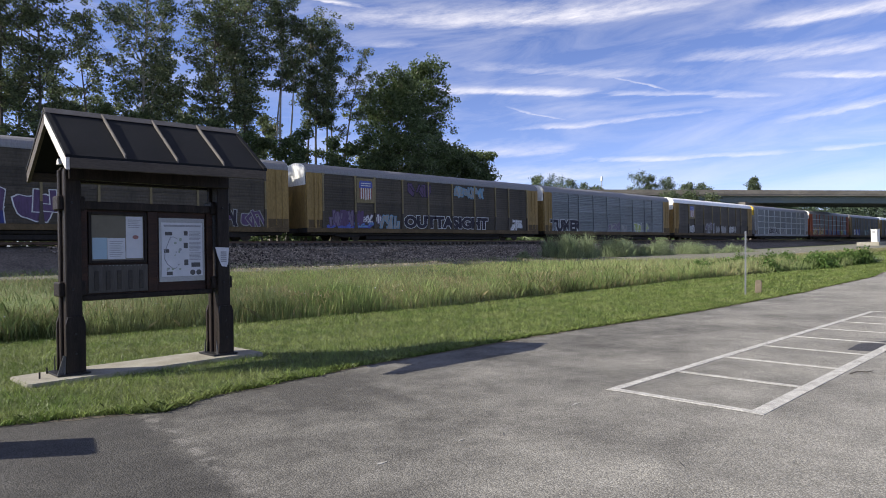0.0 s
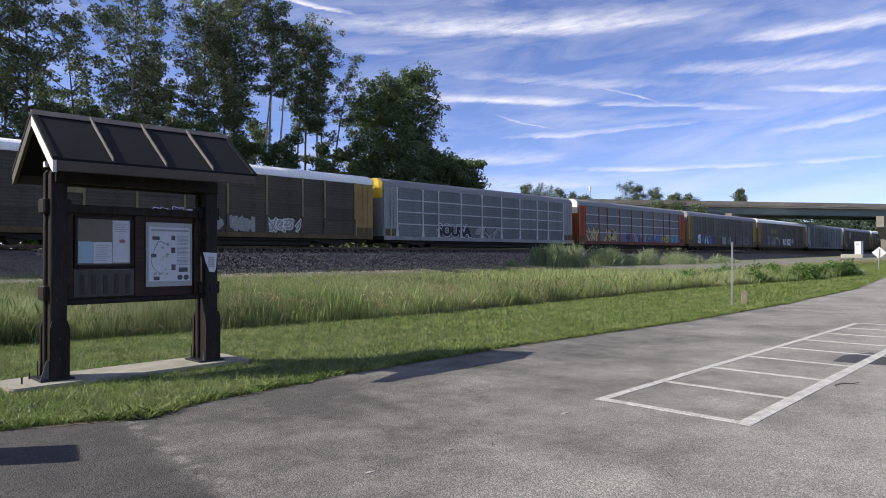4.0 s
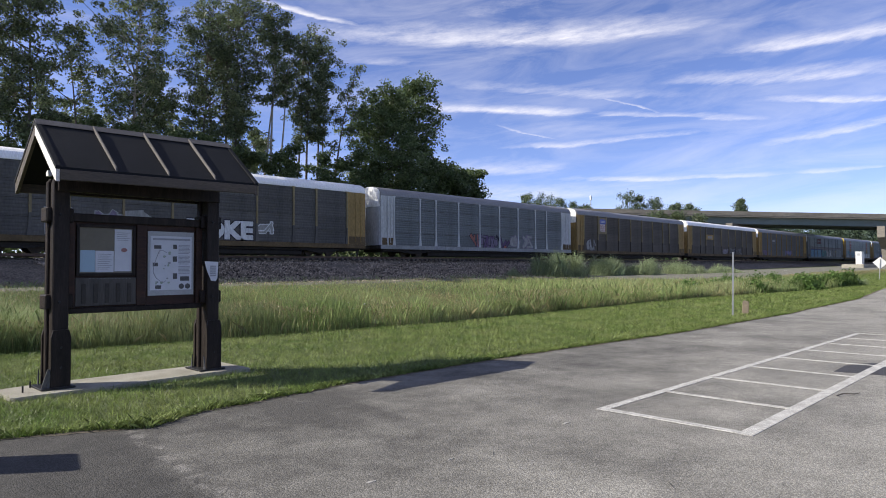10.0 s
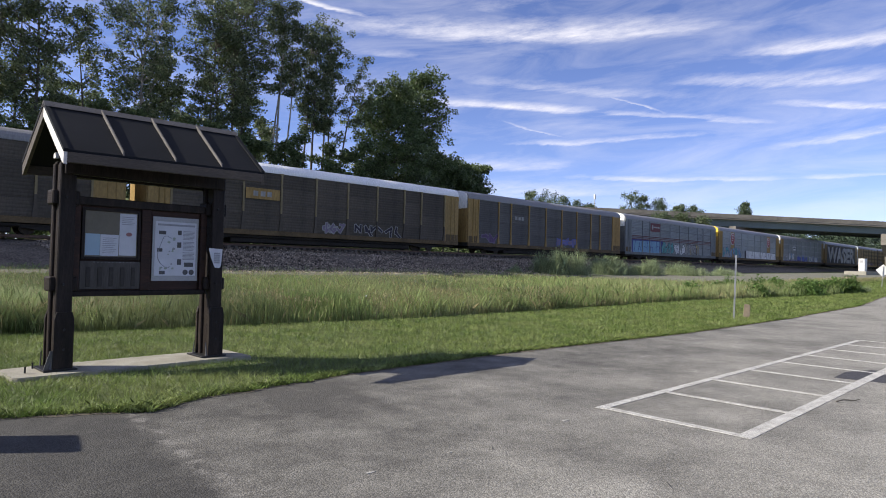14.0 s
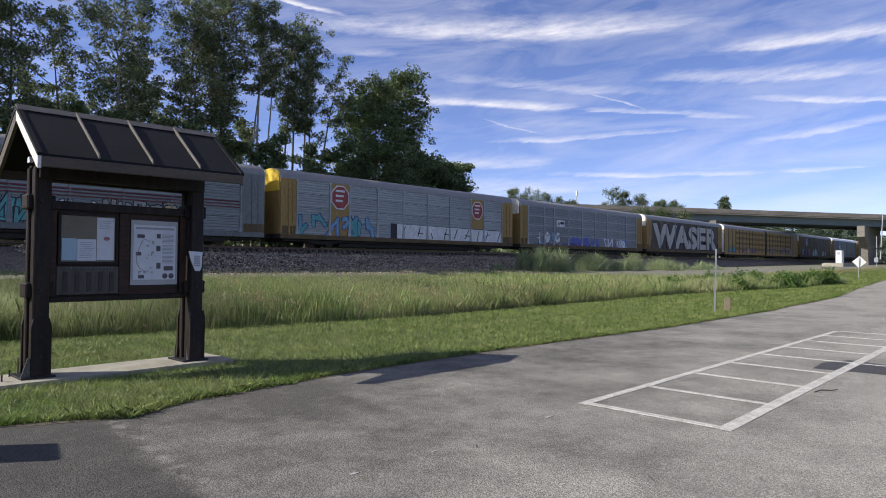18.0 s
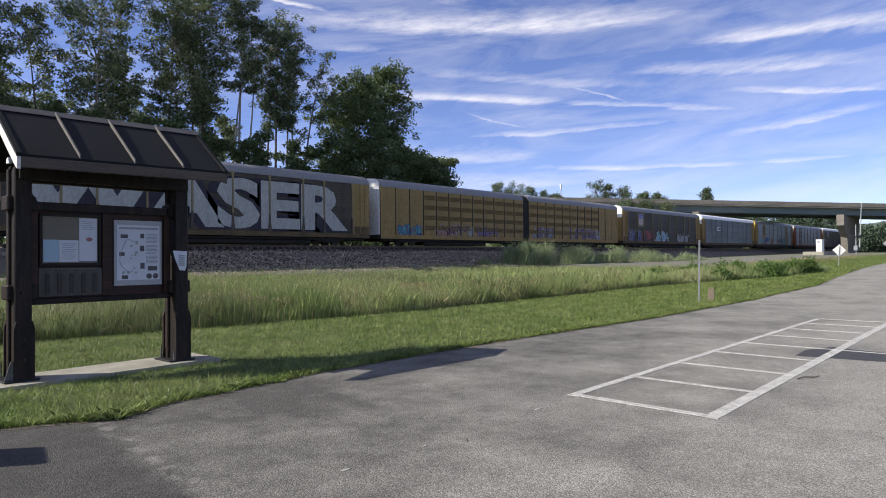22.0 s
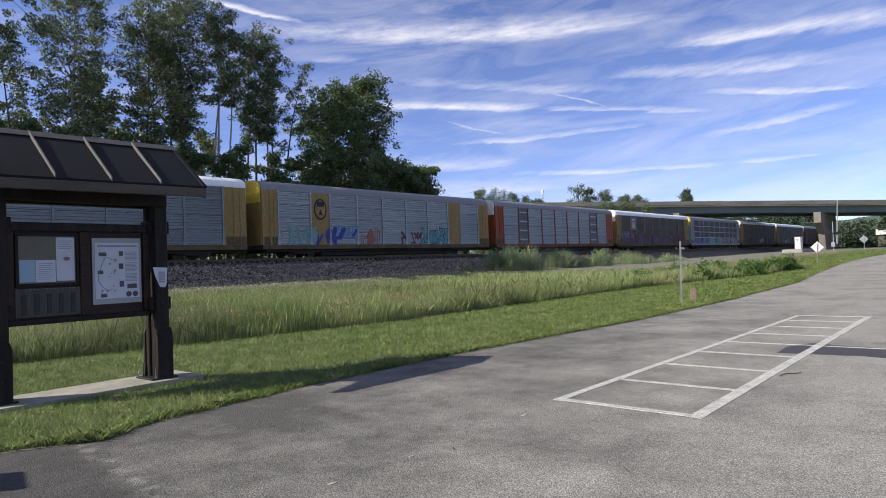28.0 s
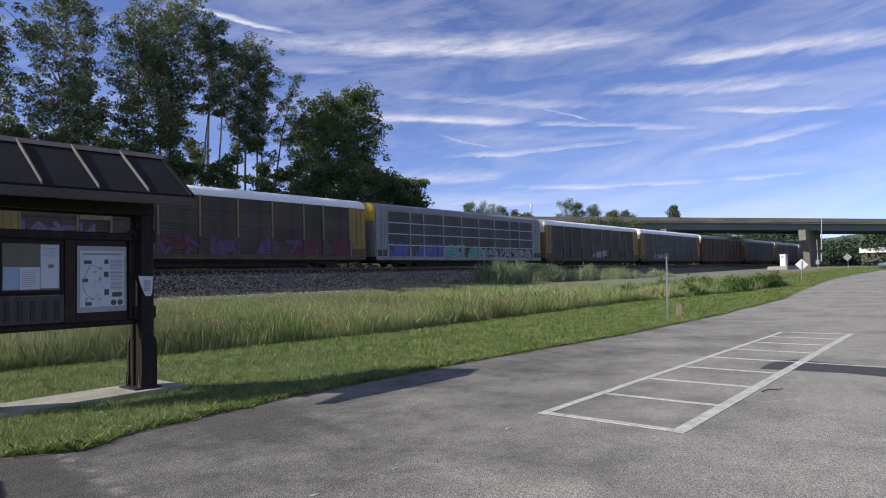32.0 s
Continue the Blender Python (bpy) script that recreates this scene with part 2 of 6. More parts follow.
    t.links.new(bump.outputs[0], b.inputs["Normal"])
    return m


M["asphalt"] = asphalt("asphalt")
M["gravel"] = mat("gravel", (0.165, 0.152, 0.125), 0.95, other=(0.105, 0.112, 0.068), scale=0.5, mix=0.5, fine=7, spread=0.5, bump=0.8, bump_scale=8)
M["scuff"] = mat("scuff", (0.36, 0.35, 0.32), 0.9, other=(0.24, 0.23, 0.21), scale=9, mix=0.3, fine=60, spread=0.3, spec=0.2)
M["dirt"] = mat("dirt", (0.075, 0.062, 0.045), 0.95, other=(0.12, 0.10, 0.075), scale=3, fine=40, spread=0.4, bump=0.8)
M["patch"] = mat("patch", (0.045, 0.045, 0.048), 0.75, other=(0.06, 0.058, 0.06), scale=2, fine=50, spread=0.35, bump=0.5, spec=0.2)
M["line"] = mat("line", (0.50, 0.49, 0.455), 0.85, other=(0.30, 0.29, 0.265), scale=7, mix=0.35, fine=70, spread=0.4, sharp=0.14, bump=0.5)
M["concrete"] = mat("concrete", (0.34, 0.325, 0.275), 0.9, other=(0.22, 0.205, 0.165), scale=2.2, mix=0.4, fine=60, spread=0.2, bump=0.3, spec=0.2)
M["bridge_concrete"] = mat("bridge_concrete", (0.235, 0.215, 0.18), 0.9, other=(0.12, 0.108, 0.09), scale=0.5, mix=0.5, fine=4, spread=0.25, bump=0.2, stretch=(0.3, 0.3, 1.6))
M["bridge_steel"] = mat("bridge_steel", (0.16, 0.20, 0.19), 0.6, other=(0.12, 0.15, 0.14), scale=0.4, fine=6, spread=0.12)
M["ballast"] = mat("ballast", (0.18, 0.156, 0.128), 0.95, other=(0.10, 0.086, 0.07), scale=0.9, fine=11, spread=0.6, bump=1.0, bump_scale=11, spec=0.2)
M["stone"] = mat("stone", (0.345, 0.29, 0.225), 0.95, other=(0.15, 0.122, 0.096), scale=0.8, fine=8, spread=0.4, island=0.98, spec=0.2)
M["rail"] = mat("rail", (0.16, 0.10, 0.07), 0.6, 0.4, other=(0.10, 0.065, 0.05), scale=2, fine=30, spread=0.2)
M["tie"] = mat("tie", (0.13, 0.11, 0.09), 0.95, other=(0.08, 0.07, 0.06), scale=3, fine=30, spread=0.3, random_ob=0.3)
M["dark_wood"] = mat("dark_wood", (0.011, 0.0085, 0.0075), 0.5, other=(0.032, 0.024, 0.02), scale=2.5, mix=0.4, fine=30, spread=0.35, bump=0.3, stretch=(4, 4, 0.5), random_ob=0.25, spec=0.16)
M["brown_wood"] = mat("brown_wood", (0.050, 0.022, 0.013), 0.5, other=(0.020, 0.011, 0.008), scale=2.5, mix=0.4, fine=30, spread=0.35, bump=0.3, stretch=(0.6, 4, 4), spec=0.25)
M["fascia"] = mat("fascia", (0.09, 0.07, 0.048), 0.65, other=(0.042, 0.032, 0.024), scale=2, mix=0.5, fine=25, spread=0.3, bump=0.3, stretch=(0.6, 5, 5))
# gable board and brace: the sun's brightness is put into this pale colour
M["bare_wood"] = mat("bare_wood", (0.52, 0.48, 0.43), 0.7, other=(0.72, 0.70, 0.67), scale=2, mix=0.5, fine=30, spread=0.2, bump=0.3)
M["roofing"] = mat("roofing", (0.0065, 0.0075, 0.009), 0.7, other=(0.012, 0.013, 0.015), scale=1.6, mix=0.4, fine=60, spread=0.35, bump=0.3, spec=0.16)
M["batten"] = mat("batten", (0.13, 0.12, 0.11), 0.7, other=(0.07, 0.062, 0.055), scale=3, fine=40, spread=0.25)
M["cork"] = mat("cork", (0.20, 0.18, 0.14), 0.9, scale=4, fine=90, spread=0.15)
M["paper"] = mat("paper", (0.62, 0.63, 0.67), 0.8, other=(0.52, 0.54, 0.58), scale=6, fine=80, spread=0.05)
M["paper_blue"] = mat("paper_blue", (0.36, 0.48, 0.57), 0.8, other=(0.31, 0.44, 0.54), scale=6, fine=80, spread=0.05)
M["ink"] = mat("ink", (0.06, 0.06, 0.065), 0.8, other=(0.12, 0.12, 0.12), scale=30, fine=90, spread=0.2)
M["ink_pale"] = mat("ink_pale", (0.34, 0.35, 0.38), 0.8, scale=30, fine=90, spread=0.15)
M["ink_green"] = mat("ink_green", (0.36, 0.42, 0.36), 0.8, scale=20, fine=90, spread=0.15)
M["ink_red"] = mat("ink_red", (0.36, 0.18, 0.17), 0.8, scale=20, fine=90, spread=0.15)
M["lower_panel"] = mat("lower_panel", (0.055, 0.050, 0.045), 0.4, other=(0.075, 0.068, 0.062), spec=0.2, scale=4, mix=0.3, fine=30, spread=0.2, stretch=(3, 1, 0.3))
M["rack_slot"] = mat("rack_slot", (0.032, 0.028, 0.025), 0.5, other=(0.05, 0.045, 0.04), spec=0.2, scale=6, fine=30, spread=0.2)
M["shoe_steel"] = mat("shoe_steel", (0.085, 0.087, 0.09), 0.5, 0.3, other=(0.05, 0.048, 0.046), scale=6, fine=40, spread=0.25)
M["steel_dark"] = mat("steel_dark", (0.03, 0.03, 0.032), 0.5, 0.6, scale=5, fine=40, spread=0.2)
M["galv"] = mat("galv", (0.34, 0.35, 0.35), 0.5, 0.3, other=(0.33, 0.34, 0.35), scale=4, fine=40, spread=0.1)
M["white_paint"] = mat("white_paint", (0.72, 0.72, 0.70), 0.6, other=(0.6, 0.6, 0.57), scale=2, fine=30, spread=0.06)
M["leaf"] = mat("leaf", (0.09, 0.126, 0.06), 0.38, other=(0.15, 0.18, 0.096), scale=0.35, mix=0.5, fine=3, spread=0.25, island=0.55, through_light=0.45, spec=0.4)
M["leaf_dark"] = mat("leaf_dark", (0.082, 0.12, 0.048), 0.4, other=(0.125, 0.168, 0.072), scale=0.35, mix=0.5, fine=3, spread=0.25, island=0.4, through_light=0.4, spec=0.3)
M["leaf_far"] = mat("leaf_far", (0.092, 0.125, 0.07), 0.7, other=(0.12, 0.15, 0.085), scale=0.1, fine=2, spread=0.25, island=0.4, spec=0.15)
M["leaf_haze"] = mat("leaf_haze", (0.052, 0.078, 0.05), 0.7, other=(0.07, 0.098, 0.06), scale=0.1, fine=2, spread=0.25, island=0.4, spec=0.1)
M["stub_wood"] = mat("stub_wood", (0.25, 0.20, 0.14), 0.85, other=(0.14, 0.11, 0.08), scale=4, fine=30, spread=0.25, bump=0.4)
M["bark"] = mat("bark", (0.13, 0.115, 0.095), 0.9, other=(0.07, 0.06, 0.05), scale=2, fine=20, spread=0.3, bump=0.5, stretch=(1, 1, 0.3))
M["bark_pale"] = mat("bark_pale", (0.34, 0.32, 0.28), 0.85, other=(0.2, 0.185, 0.16), scale=1.5, fine=15, spread=0.25, bump=0.4)
M["lawn"] = mat("lawn", (0.098, 0.160, 0.032), 0.42, other=(0.235, 0.27, 0.095), scale=0.9, mix=0.4, fine=4, spread=0.45, island=0.6, through_light=0.28, spec=0.22)
M["meadow"] = mat("meadow", (0.172, 0.242, 0.08), 0.5, other=(0.275, 0.30, 0.14), scale=0.22, mix=0.4, fine=1.2, spread=0.25, island=0.5, through_light=0.38, spec=0.22)
M["straw"] = mat("straw", (0.34, 0.29, 0.165), 0.7, other=(0.25, 0.235, 0.115), scale=0.3, mix=0.5, fine=4, spread=0.2, island=0.4, through_light=0.3, spec=0.15)
M["weed"] = mat("weed", (0.075, 0.135, 0.035), 0.6, other=(0.11, 0.17, 0.05), scale=0.6, mix=0.5, fine=3, spread=0.2, island=0.4, through_light=0.3, spec=0.15)
M["weed_pale"] = mat("weed_pale", (0.225, 0.285, 0.15), 0.65, other=(0.28, 0.32, 0.185), scale=0.5, mix=0.5, fine=3, spread=0.25, island=0.4, through_light=0.35, spec=0.15)
M["hill"] = mat("hill", (0.05, 0.08, 0.052), 0.9, other=(0.075, 0.10, 0.07), scale=0.03, fine=0.16, spread=0.7, sharp=0.12, bump=1.0, bump_scale=0.16)


# ---- mesh helpers ----
def link(name, bm, material, parent=None, label="", smooth=False):
    me = bpy.data.meshes.new(name)
    bm.to_mesh(me)
    bm.free()
    for m in material if isinstance(material, (list, tuple)) else [material]:
        me.materials.append(m)
    if smooth:
        for p in me.polygons:
            p.use_smooth = True
    ob = new(name, me)
    if parent is not None:
        ob.parent = parent
    if label:
        ob["label"] = label
    return ob


def part(name, bm, material, parent, label="", smooth=False):
    """One bmesh as one mesh object under a thing or a part."""
    return link(name, bm, material, parent, label, smooth)


def again(ob, parent, m=None):
    """Another part on the same mesh."""
    o = new(ob.name.split(".")[0], ob.data)
    o.parent = parent
    if m is not None:
        o.matrix_basis = m
    if "label" in ob:
        o["label"] = ob["label"]
    return o


def raw(name, verts, faces, material, parent=None, smooth=False):
    """A mesh from computed vertex and face arrays."""
    me = bpy.data.meshes.new(name)
    me.from_pydata(verts if isinstance(verts, list) else verts.tolist(), [], faces if isinstance(faces, list) else faces.tolist())
    for m in material if isinstance(material, (list, tuple)) else [material]:
        me.materials.append(m)
    if smooth:
        me.polygons.foreach_set("use_smooth", [True] * len(me.polygons))
    ob = new(name, me)
    if parent is not None:
        ob.parent = parent
    return ob


def empty(name, m=None):
    ob = new(name)
    if m is not None:
        ob.matrix_basis = m
    return ob


def box(lo, hi, bevel=0.0, bm=None):
    bm = bm or bmesh.new()
    lo, hi = Vector(lo), Vector(hi)
    got = bmesh.ops.create_cube(bm, size=1.0, matrix=Matrix.LocRotScale((lo + hi) / 2, None, hi - lo))
    if bevel:
        es = list({e for v in got["verts"] for e in v.link_edges})
        bmesh.ops.bevel(bm, geom=es, offset=bevel, segments=1, affect="EDGES")
    return bm


def tube(points, radii, sides=8, bm=None, cap=True):
    """A tapered tube along points."""
    bm = bm or bmesh.new()
    rings = []
    pts = [Vector(p) for p in points]
    for i, p in enumerate(pts):
        way = (pts[min(i + 1, len(pts) - 1)] - pts[max(i - 1, 0)]).normalized()
        a = way.cross(Vector((0.31, 0.95, 0.1)) if abs(way.y) < 0.9 else Vector((1, 0, 0))).normalized()
        b = way.cross(a)
        rings.append([bm.verts.new(p + (a * math.cos(k * math.tau / sides) + b * math.sin(k * math.tau / sides)) * radii[i]) for k in range(sides)])
    for r, q in zip(rings, rings[1:]):
        for k in range(sides):
            bm.faces.new((r[k], r[(k + 1) % sides], q[(k + 1) % sides], q[k]))
    if cap:
        bm.faces.new(rings[0][::-1]), bm.faces.new(rings[-1])
    return bm


def prism(outline, axis, a, b, bm=None):
    """An outline in the plane across axis, drawn out from a to b."""
    bm = bm or bmesh.new()

    def place(p, d):
        return {"x": (d, p[0], p[1]), "y": (p[0], d, p[1]), "z": (p[0], p[1], d)}[axis]

    lo = [bm.verts.new(place(p, a)) for p in outline]
    hi = [bm.verts.new(place(p, b)) for p in outline]
    n = len(outline)
    bm.faces.new(lo[::-1]), bm.faces.new(hi)
    for i in range(n):
        bm.faces.new((lo[i], lo[(i + 1) % n], hi[(i + 1) % n], hi[i]))
    bmesh.ops.recalc_face_normals(bm, faces=bm.faces)
    return bm


def lettering(text, width, height, depth=0.006, swell=0.0, shear=0.0):
    """Built-in letters as a mesh in the x-z plane, fitted to width and height, lower left at the origin."""
    cu = bpy.data.curves.new("letters", "FONT")
    cu.body, cu.size, cu.extrude, cu.offset, cu.shear, cu.resolution_u = text, 1.0, 0.001, swell, shear, 3
    tmp = bpy.data.objects.new("letters", cu)
    scene.collection.objects.link(tmp)
    me = bpy.data.meshes.new_from_object(tmp.evaluated_get(bpy.context.evaluated_depsgraph_get()))
    bpy.data.objects.remove(tmp)
    bpy.data.curves.remove(cu)
    bm = bmesh.new()
    bm.from_mesh(me)
    bpy.data.meshes.remove(me)
    xs, ys = [v.co.x for v in bm.verts], [v.co.y for v in bm.verts]
    x0, y0, w, h = min(xs), min(ys), max(xs) - min(xs), max(ys) - min(ys)
    for v in bm.verts:
        v.co = Vector(((v.co.x - x0) / w * width, -depth if v.co.z > 0 else 0.0, (v.co.y - y0) / h * height))
    return bm


def steps(x, table):
    """A smooth height through (x, value) pairs."""
    return float(np.interp(x, [a for a, _ in table], [b for _, b in table]))


# ---- ground, pavement, track ----
RISE = [(-2000, 0.6), (-60, 0.35), (0, 0.0), (28, -0.2), (44, 0.12), (61, 0.62), (90, 1.15), (150, 1.8), (300, 2.4), (3000, 3.0)]
EDGE = [(-60, 8.6), (1.0, 7.62), (2.1, 7.25), (2.6, 7.02), (3.2, 7.28), (5.7, 7.66), (10, 7.88), (17, 7.78), (25, 8.2), (30, 8.4), (38, 8.25), (45, 8.9), (55, 9.45), (64, 9.6), (75, 9.7), (89, 9.2), (112, 8.5)]
MOW = [(-60, 16.0), (2.5, 15.1), (14, 14.7), (20, 15.3), (29.5, 16.2), (34.6, 15.4), (39, 14.3), (44.5, 12.6), (48, 11.7), (52.5, 11.0), (54.5, 12.2), (56, 14.0), (64, 15.5), (90, 14.5), (124, 15)]
GRADE = 0.0026


def base_height(x, y):
    return np.interp(x, [a for a, _ in RISE], [b for _, b in RISE]) + 0.0026 * np.clip(y, -15, 20)


def land(x, y):
    """Height of the ground: the lot's plane, then a bank up to the foot of the track."""
    b = base_height(x, y)
    foot = np.maximum(0.98 + GRADE * np.clip(x, -400, 600), b + 0.12)
    k = np.clip((y - 21.0) / 15.0, 0, 1) ** 1.6
    return b + (foot - b) * k


def sheet(name, xs, ys, height, material, parent=None, smooth=True):
    X, Y = np.meshgrid(np.array(xs, float), np.array(ys, float), indexing="ij")
    V = np.stack([X, Y, height(X, Y)], -1).reshape(-1, 3)
    n, m = X.shape
    i = (np.arange(n - 1)[:, None] * m + np.arange(m - 1)[None, :]).ravel()
    F = np.stack([i, i + m, i + m + 1, i + 1], -1)
    return raw(name, V, F, material, parent, smooth)


near_x = list(np.arange(-40, 130, 2.0))
far_lo, far_hi = [-4500, -2000, -900, -400, -150, -80], [140, 155, 175, 200, 240, 300, 420, 700, 1300, 2400, 4500]
ground_ys = [-4500, -2000, -800, -300, -120, -60, -30, -15] + list(np.arange(-6, 37, 1.0)) + [40, 44, 48, 52, 60, 80, 120, 200, 400, 900, 2000, 4500]
ground = sheet("ground", far_lo + near_x + far_hi, ground_ys, land, M["soil"])
tagged(ground, "grassy soil sloping gently up to the railway bank", "ground", kind="structure")

edge_x = [-60, -30, -12, -4] + list(np.arange(-2, 12, 0.25)) + list(np.arange(12, 60, 1.0)) + list(np.arange(60, 113, 4.0))
verts, faces = [], []
SIDES = [0.0, 0.4, 1.2, 2.5, 5, 9, 16, 30]
rim = np.random.RandomState(5).normal(0, 0.035, len(edge_x))
for i, x in enumerate(edge_x):
    e = steps(x, EDGE) + (rim[i] if x > -2 else 0)
    for j, d in enumerate(SIDES):
        verts.append((x, e - d, float(base_height(x, e - d)) + 0.03))
    verts.append((x, e + 0.02, float(base_height(x, e)) - 0.05))
k = len(SIDES) + 1
for i in range(len(edge_x) - 1):
    a, b = i * k, (i + 1) * k
    faces += [(a + j, a + j + 1, b + j + 1, b + j) for j in range(k - 2)]
    faces.append((a + k - 1, a, b, b + k - 1))
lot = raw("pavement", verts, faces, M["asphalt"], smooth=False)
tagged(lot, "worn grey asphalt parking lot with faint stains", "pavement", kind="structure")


def lay(name, outline, material, lift, parent, label=""):
    """A thin flat piece on the pavement."""
    bm = bmesh.new()
    lo = [bm.verts.new((x, y, float(base_height(x, y)) + 0.02)) for x, y in outline]
    hi = [bm.verts.new((x, y, float(base_height(x, y)) + 0.03 + lift)) for x, y in outline]
    bm.faces.new(hi)
    n = len(outline)
    for i in range(n):
        bm.faces.new((lo[i], lo[(i + 1) % n], hi[(i + 1) % n], hi[i]))
    bmesh.ops.recalc_face_normals(bm, faces=bm.faces)
    return part(name, bm, material, parent, label)


def stripe(a, b, width, lift=0.005):
    a, b = Vector(a), Vector(b)
    s = (b - a).normalized().orthogonal() * width / 2
    return lay("painted_line", [tuple(a + s), tuple(a - s), tuple(b - s), tuple(b + s)], M["line"], lift, lot, "worn white painted line")


# access aisle: two long lines and its cross lines
stripe((6.69, 4.09), (19.9, 4.31), 0.115)
stripe((6.69, 2.45), (20.05, 2.68), 0.15)
for k, x in enumerate((6.76, 8.37, 10.0, 11.63, 13.27, 14.95, 16.69, 18.36, 19.97)):
    far_y = 2.46 + (x - 6.76) * 0.016
    stripe((x, 4.07 + (x - 6.76) * 0.016), (x, -2.6 if k == 4 else far_y), 0.09 if k else 0.11, 0.0065)
rimr = np.random.RandomState(21)
dirt_x = list(np.arange(-3, 14, 0.16)) + list(np.arange(14, 60, 0.4))
dirt_v = []
for x in dirt_x:
    e = steps(x, EDGE)
    dirt_v += [(x, e + 0.03, float(base_height(x, e)) + 0.034), (x, e - 0.05 - 0.0015 * x - abs(rimr.normal(0, 0.06)), float(base_height(x, e)) + 0.0325)]
raw("dirt_edge", dirt_v, [(2 * i, 2 * i + 1, 2 * i + 3, 2 * i + 2) for i in range(len(dirt_x) - 1)], M["dirt"], lot)["label"] = "dark soil creeping over the asphalt edge"
lay("asphalt_patch", [(12.0, 2.95), (12.9, 3.0), (13.65, 2.75), (13.35, 1.7), (13.0, 0.2), (12.75, -2.5), (11.75, -2.5), (11.9, 0.4), (12.2, 1.75)], M["patch"], 0.0035, lot, "dark sealed patch in the asphalt")
# scuffs and a short crack in the asphalt
wear = random.Random(6)
for x, y, w in ((3.13, 3.95, 0.05), (4.01, 3.94, 0.04), (5.84, 3.99, 0.06)):
    rim_ = [(x + w * (0.7 + 0.5 * wear.random()) * math.cos(k * 0.785), y + 0.35 * w * (0.6 + 0.6 * wear.random()) * math.sin(k * 0.785)) for k in range(8)]
    lay("scuff_mark", rim_, M["scuff"], 0.0045, lot, "small pale scuff on the asphalt")
for x, y, a in ((4.40, 3.79, 0.05), (4.71, 2.27, 0.07)):
    lay("crack", [(x - a, y - a * 0.9), (x, y - 0.006), (x + a, y + a), (x + 0.2 * a, y + 0.016)], M["patch"], 0.004, lot, "short dark crack")

# railway: bank of ballast, ties, rails
berm = [(34.9, -0.35), (35.7, 0.0), (36.6, 0.22), (38.9, 0.98), (39.8, 1.06), (40.5, 1.12), (40.66, 1.30), (41.4, 1.42), (44.0, 1.47), (44.6, 1.40), (48.5, 0.1), (49.5, -0.4)]
bx = [-2000, -1000, -400, -100] + list(np.arange(-20, 130, 2.5)) + list(np.arange(130, 400, 15.0)) + [600, 1000, 2000]
rs = np.random.RandomState(3)
bv = []
for x in bx:
    for y, z in berm:
        bv.append((x + rs.normal(0, 0.1), y + rs.normal(0, 0.07), 0.98 + z + GRADE * x + rs.normal(0, 0.03)))
m = len(berm)
bf = [(i * m + j, (i + 1) * m + j, (i + 1) * m + j + 1, i * m + j + 1) for i in range(len(bx) - 1) for j in range(m - 1)]
ballast = raw("ballast_bank", bv, bf, M["ballast"], smooth=True)
tagged(ballast, "bank of grey crushed stone ballast under the track", "ballast", kind="structure")
gravel_y = [(-30, 33.6), (45, 33.4), (52, 28.0), (58, 20.5), (64, 17.0), (90, 15.0), (160, 14.0)]
gv = []
for x in np.arange(-28, 172, 4.0):
    near = steps(x, gravel_y)
    gv += [(x, near + k * (35.6 - near) / 4, float(land(x, near + k * (35.6 - near) / 4)) + (0.05 if 0 < k < 4 else -0.03)) for k in range(5)]
gravel = raw("gravel_strip", gv, [(i * 5 + j, (i + 1) * 5 + j, (i + 1) * 5 + j + 1, i * 5 + j + 1) for i in range(len(gv) // 5 - 1) for j in range(4)], M["gravel"], smooth=True)
tagged(gravel, "weedy grey gravel strip beside the ballast", "gravel", kind="structure")
RAIL_TOP = 2.64
track = tagged(empty("track"), "single railway track of rusty rails on wooden ties", "track", kind="structure")
rail_outline = [(-0.07, -0.17), (0.07, -0.17), (0.07, -0.155), (0.012, -0.13), (0.012, -0.045), (0.036, -0.035), (0.036, 0.0), (-0.036, 0.0), (-0.036, -0.035), (-0.012, -0.045), (-0.012, -0.13), (-0.07, -0.155)]
for y in (41.14, 42.58):
    bm = prism([(y + a, b) for a, b in rail_outline], "x", -2000, 2000)
    for v in bm.verts:
        v.co.z += RAIL_TOP + GRADE * v.co.x
    part("rail", bm, M["rail"], track, "rusty steel rail")
tie = part("tie", box((-0.115, -1.3, -0.17), (0.115, 1.3, 0.0), 0.012), M["tie"], track)
tie.location = (10, 41.86, RAIL_TOP - 0.17 + GRADE * 10 + 0.005)
for i in range(1, 220):
    x = 10 + i * 0.53
    again(tie, track, Matrix.Translation((x, 41.86 + rs.normal(0, 0.03), RAIL_TOP - 0.165 + GRADE * x)))


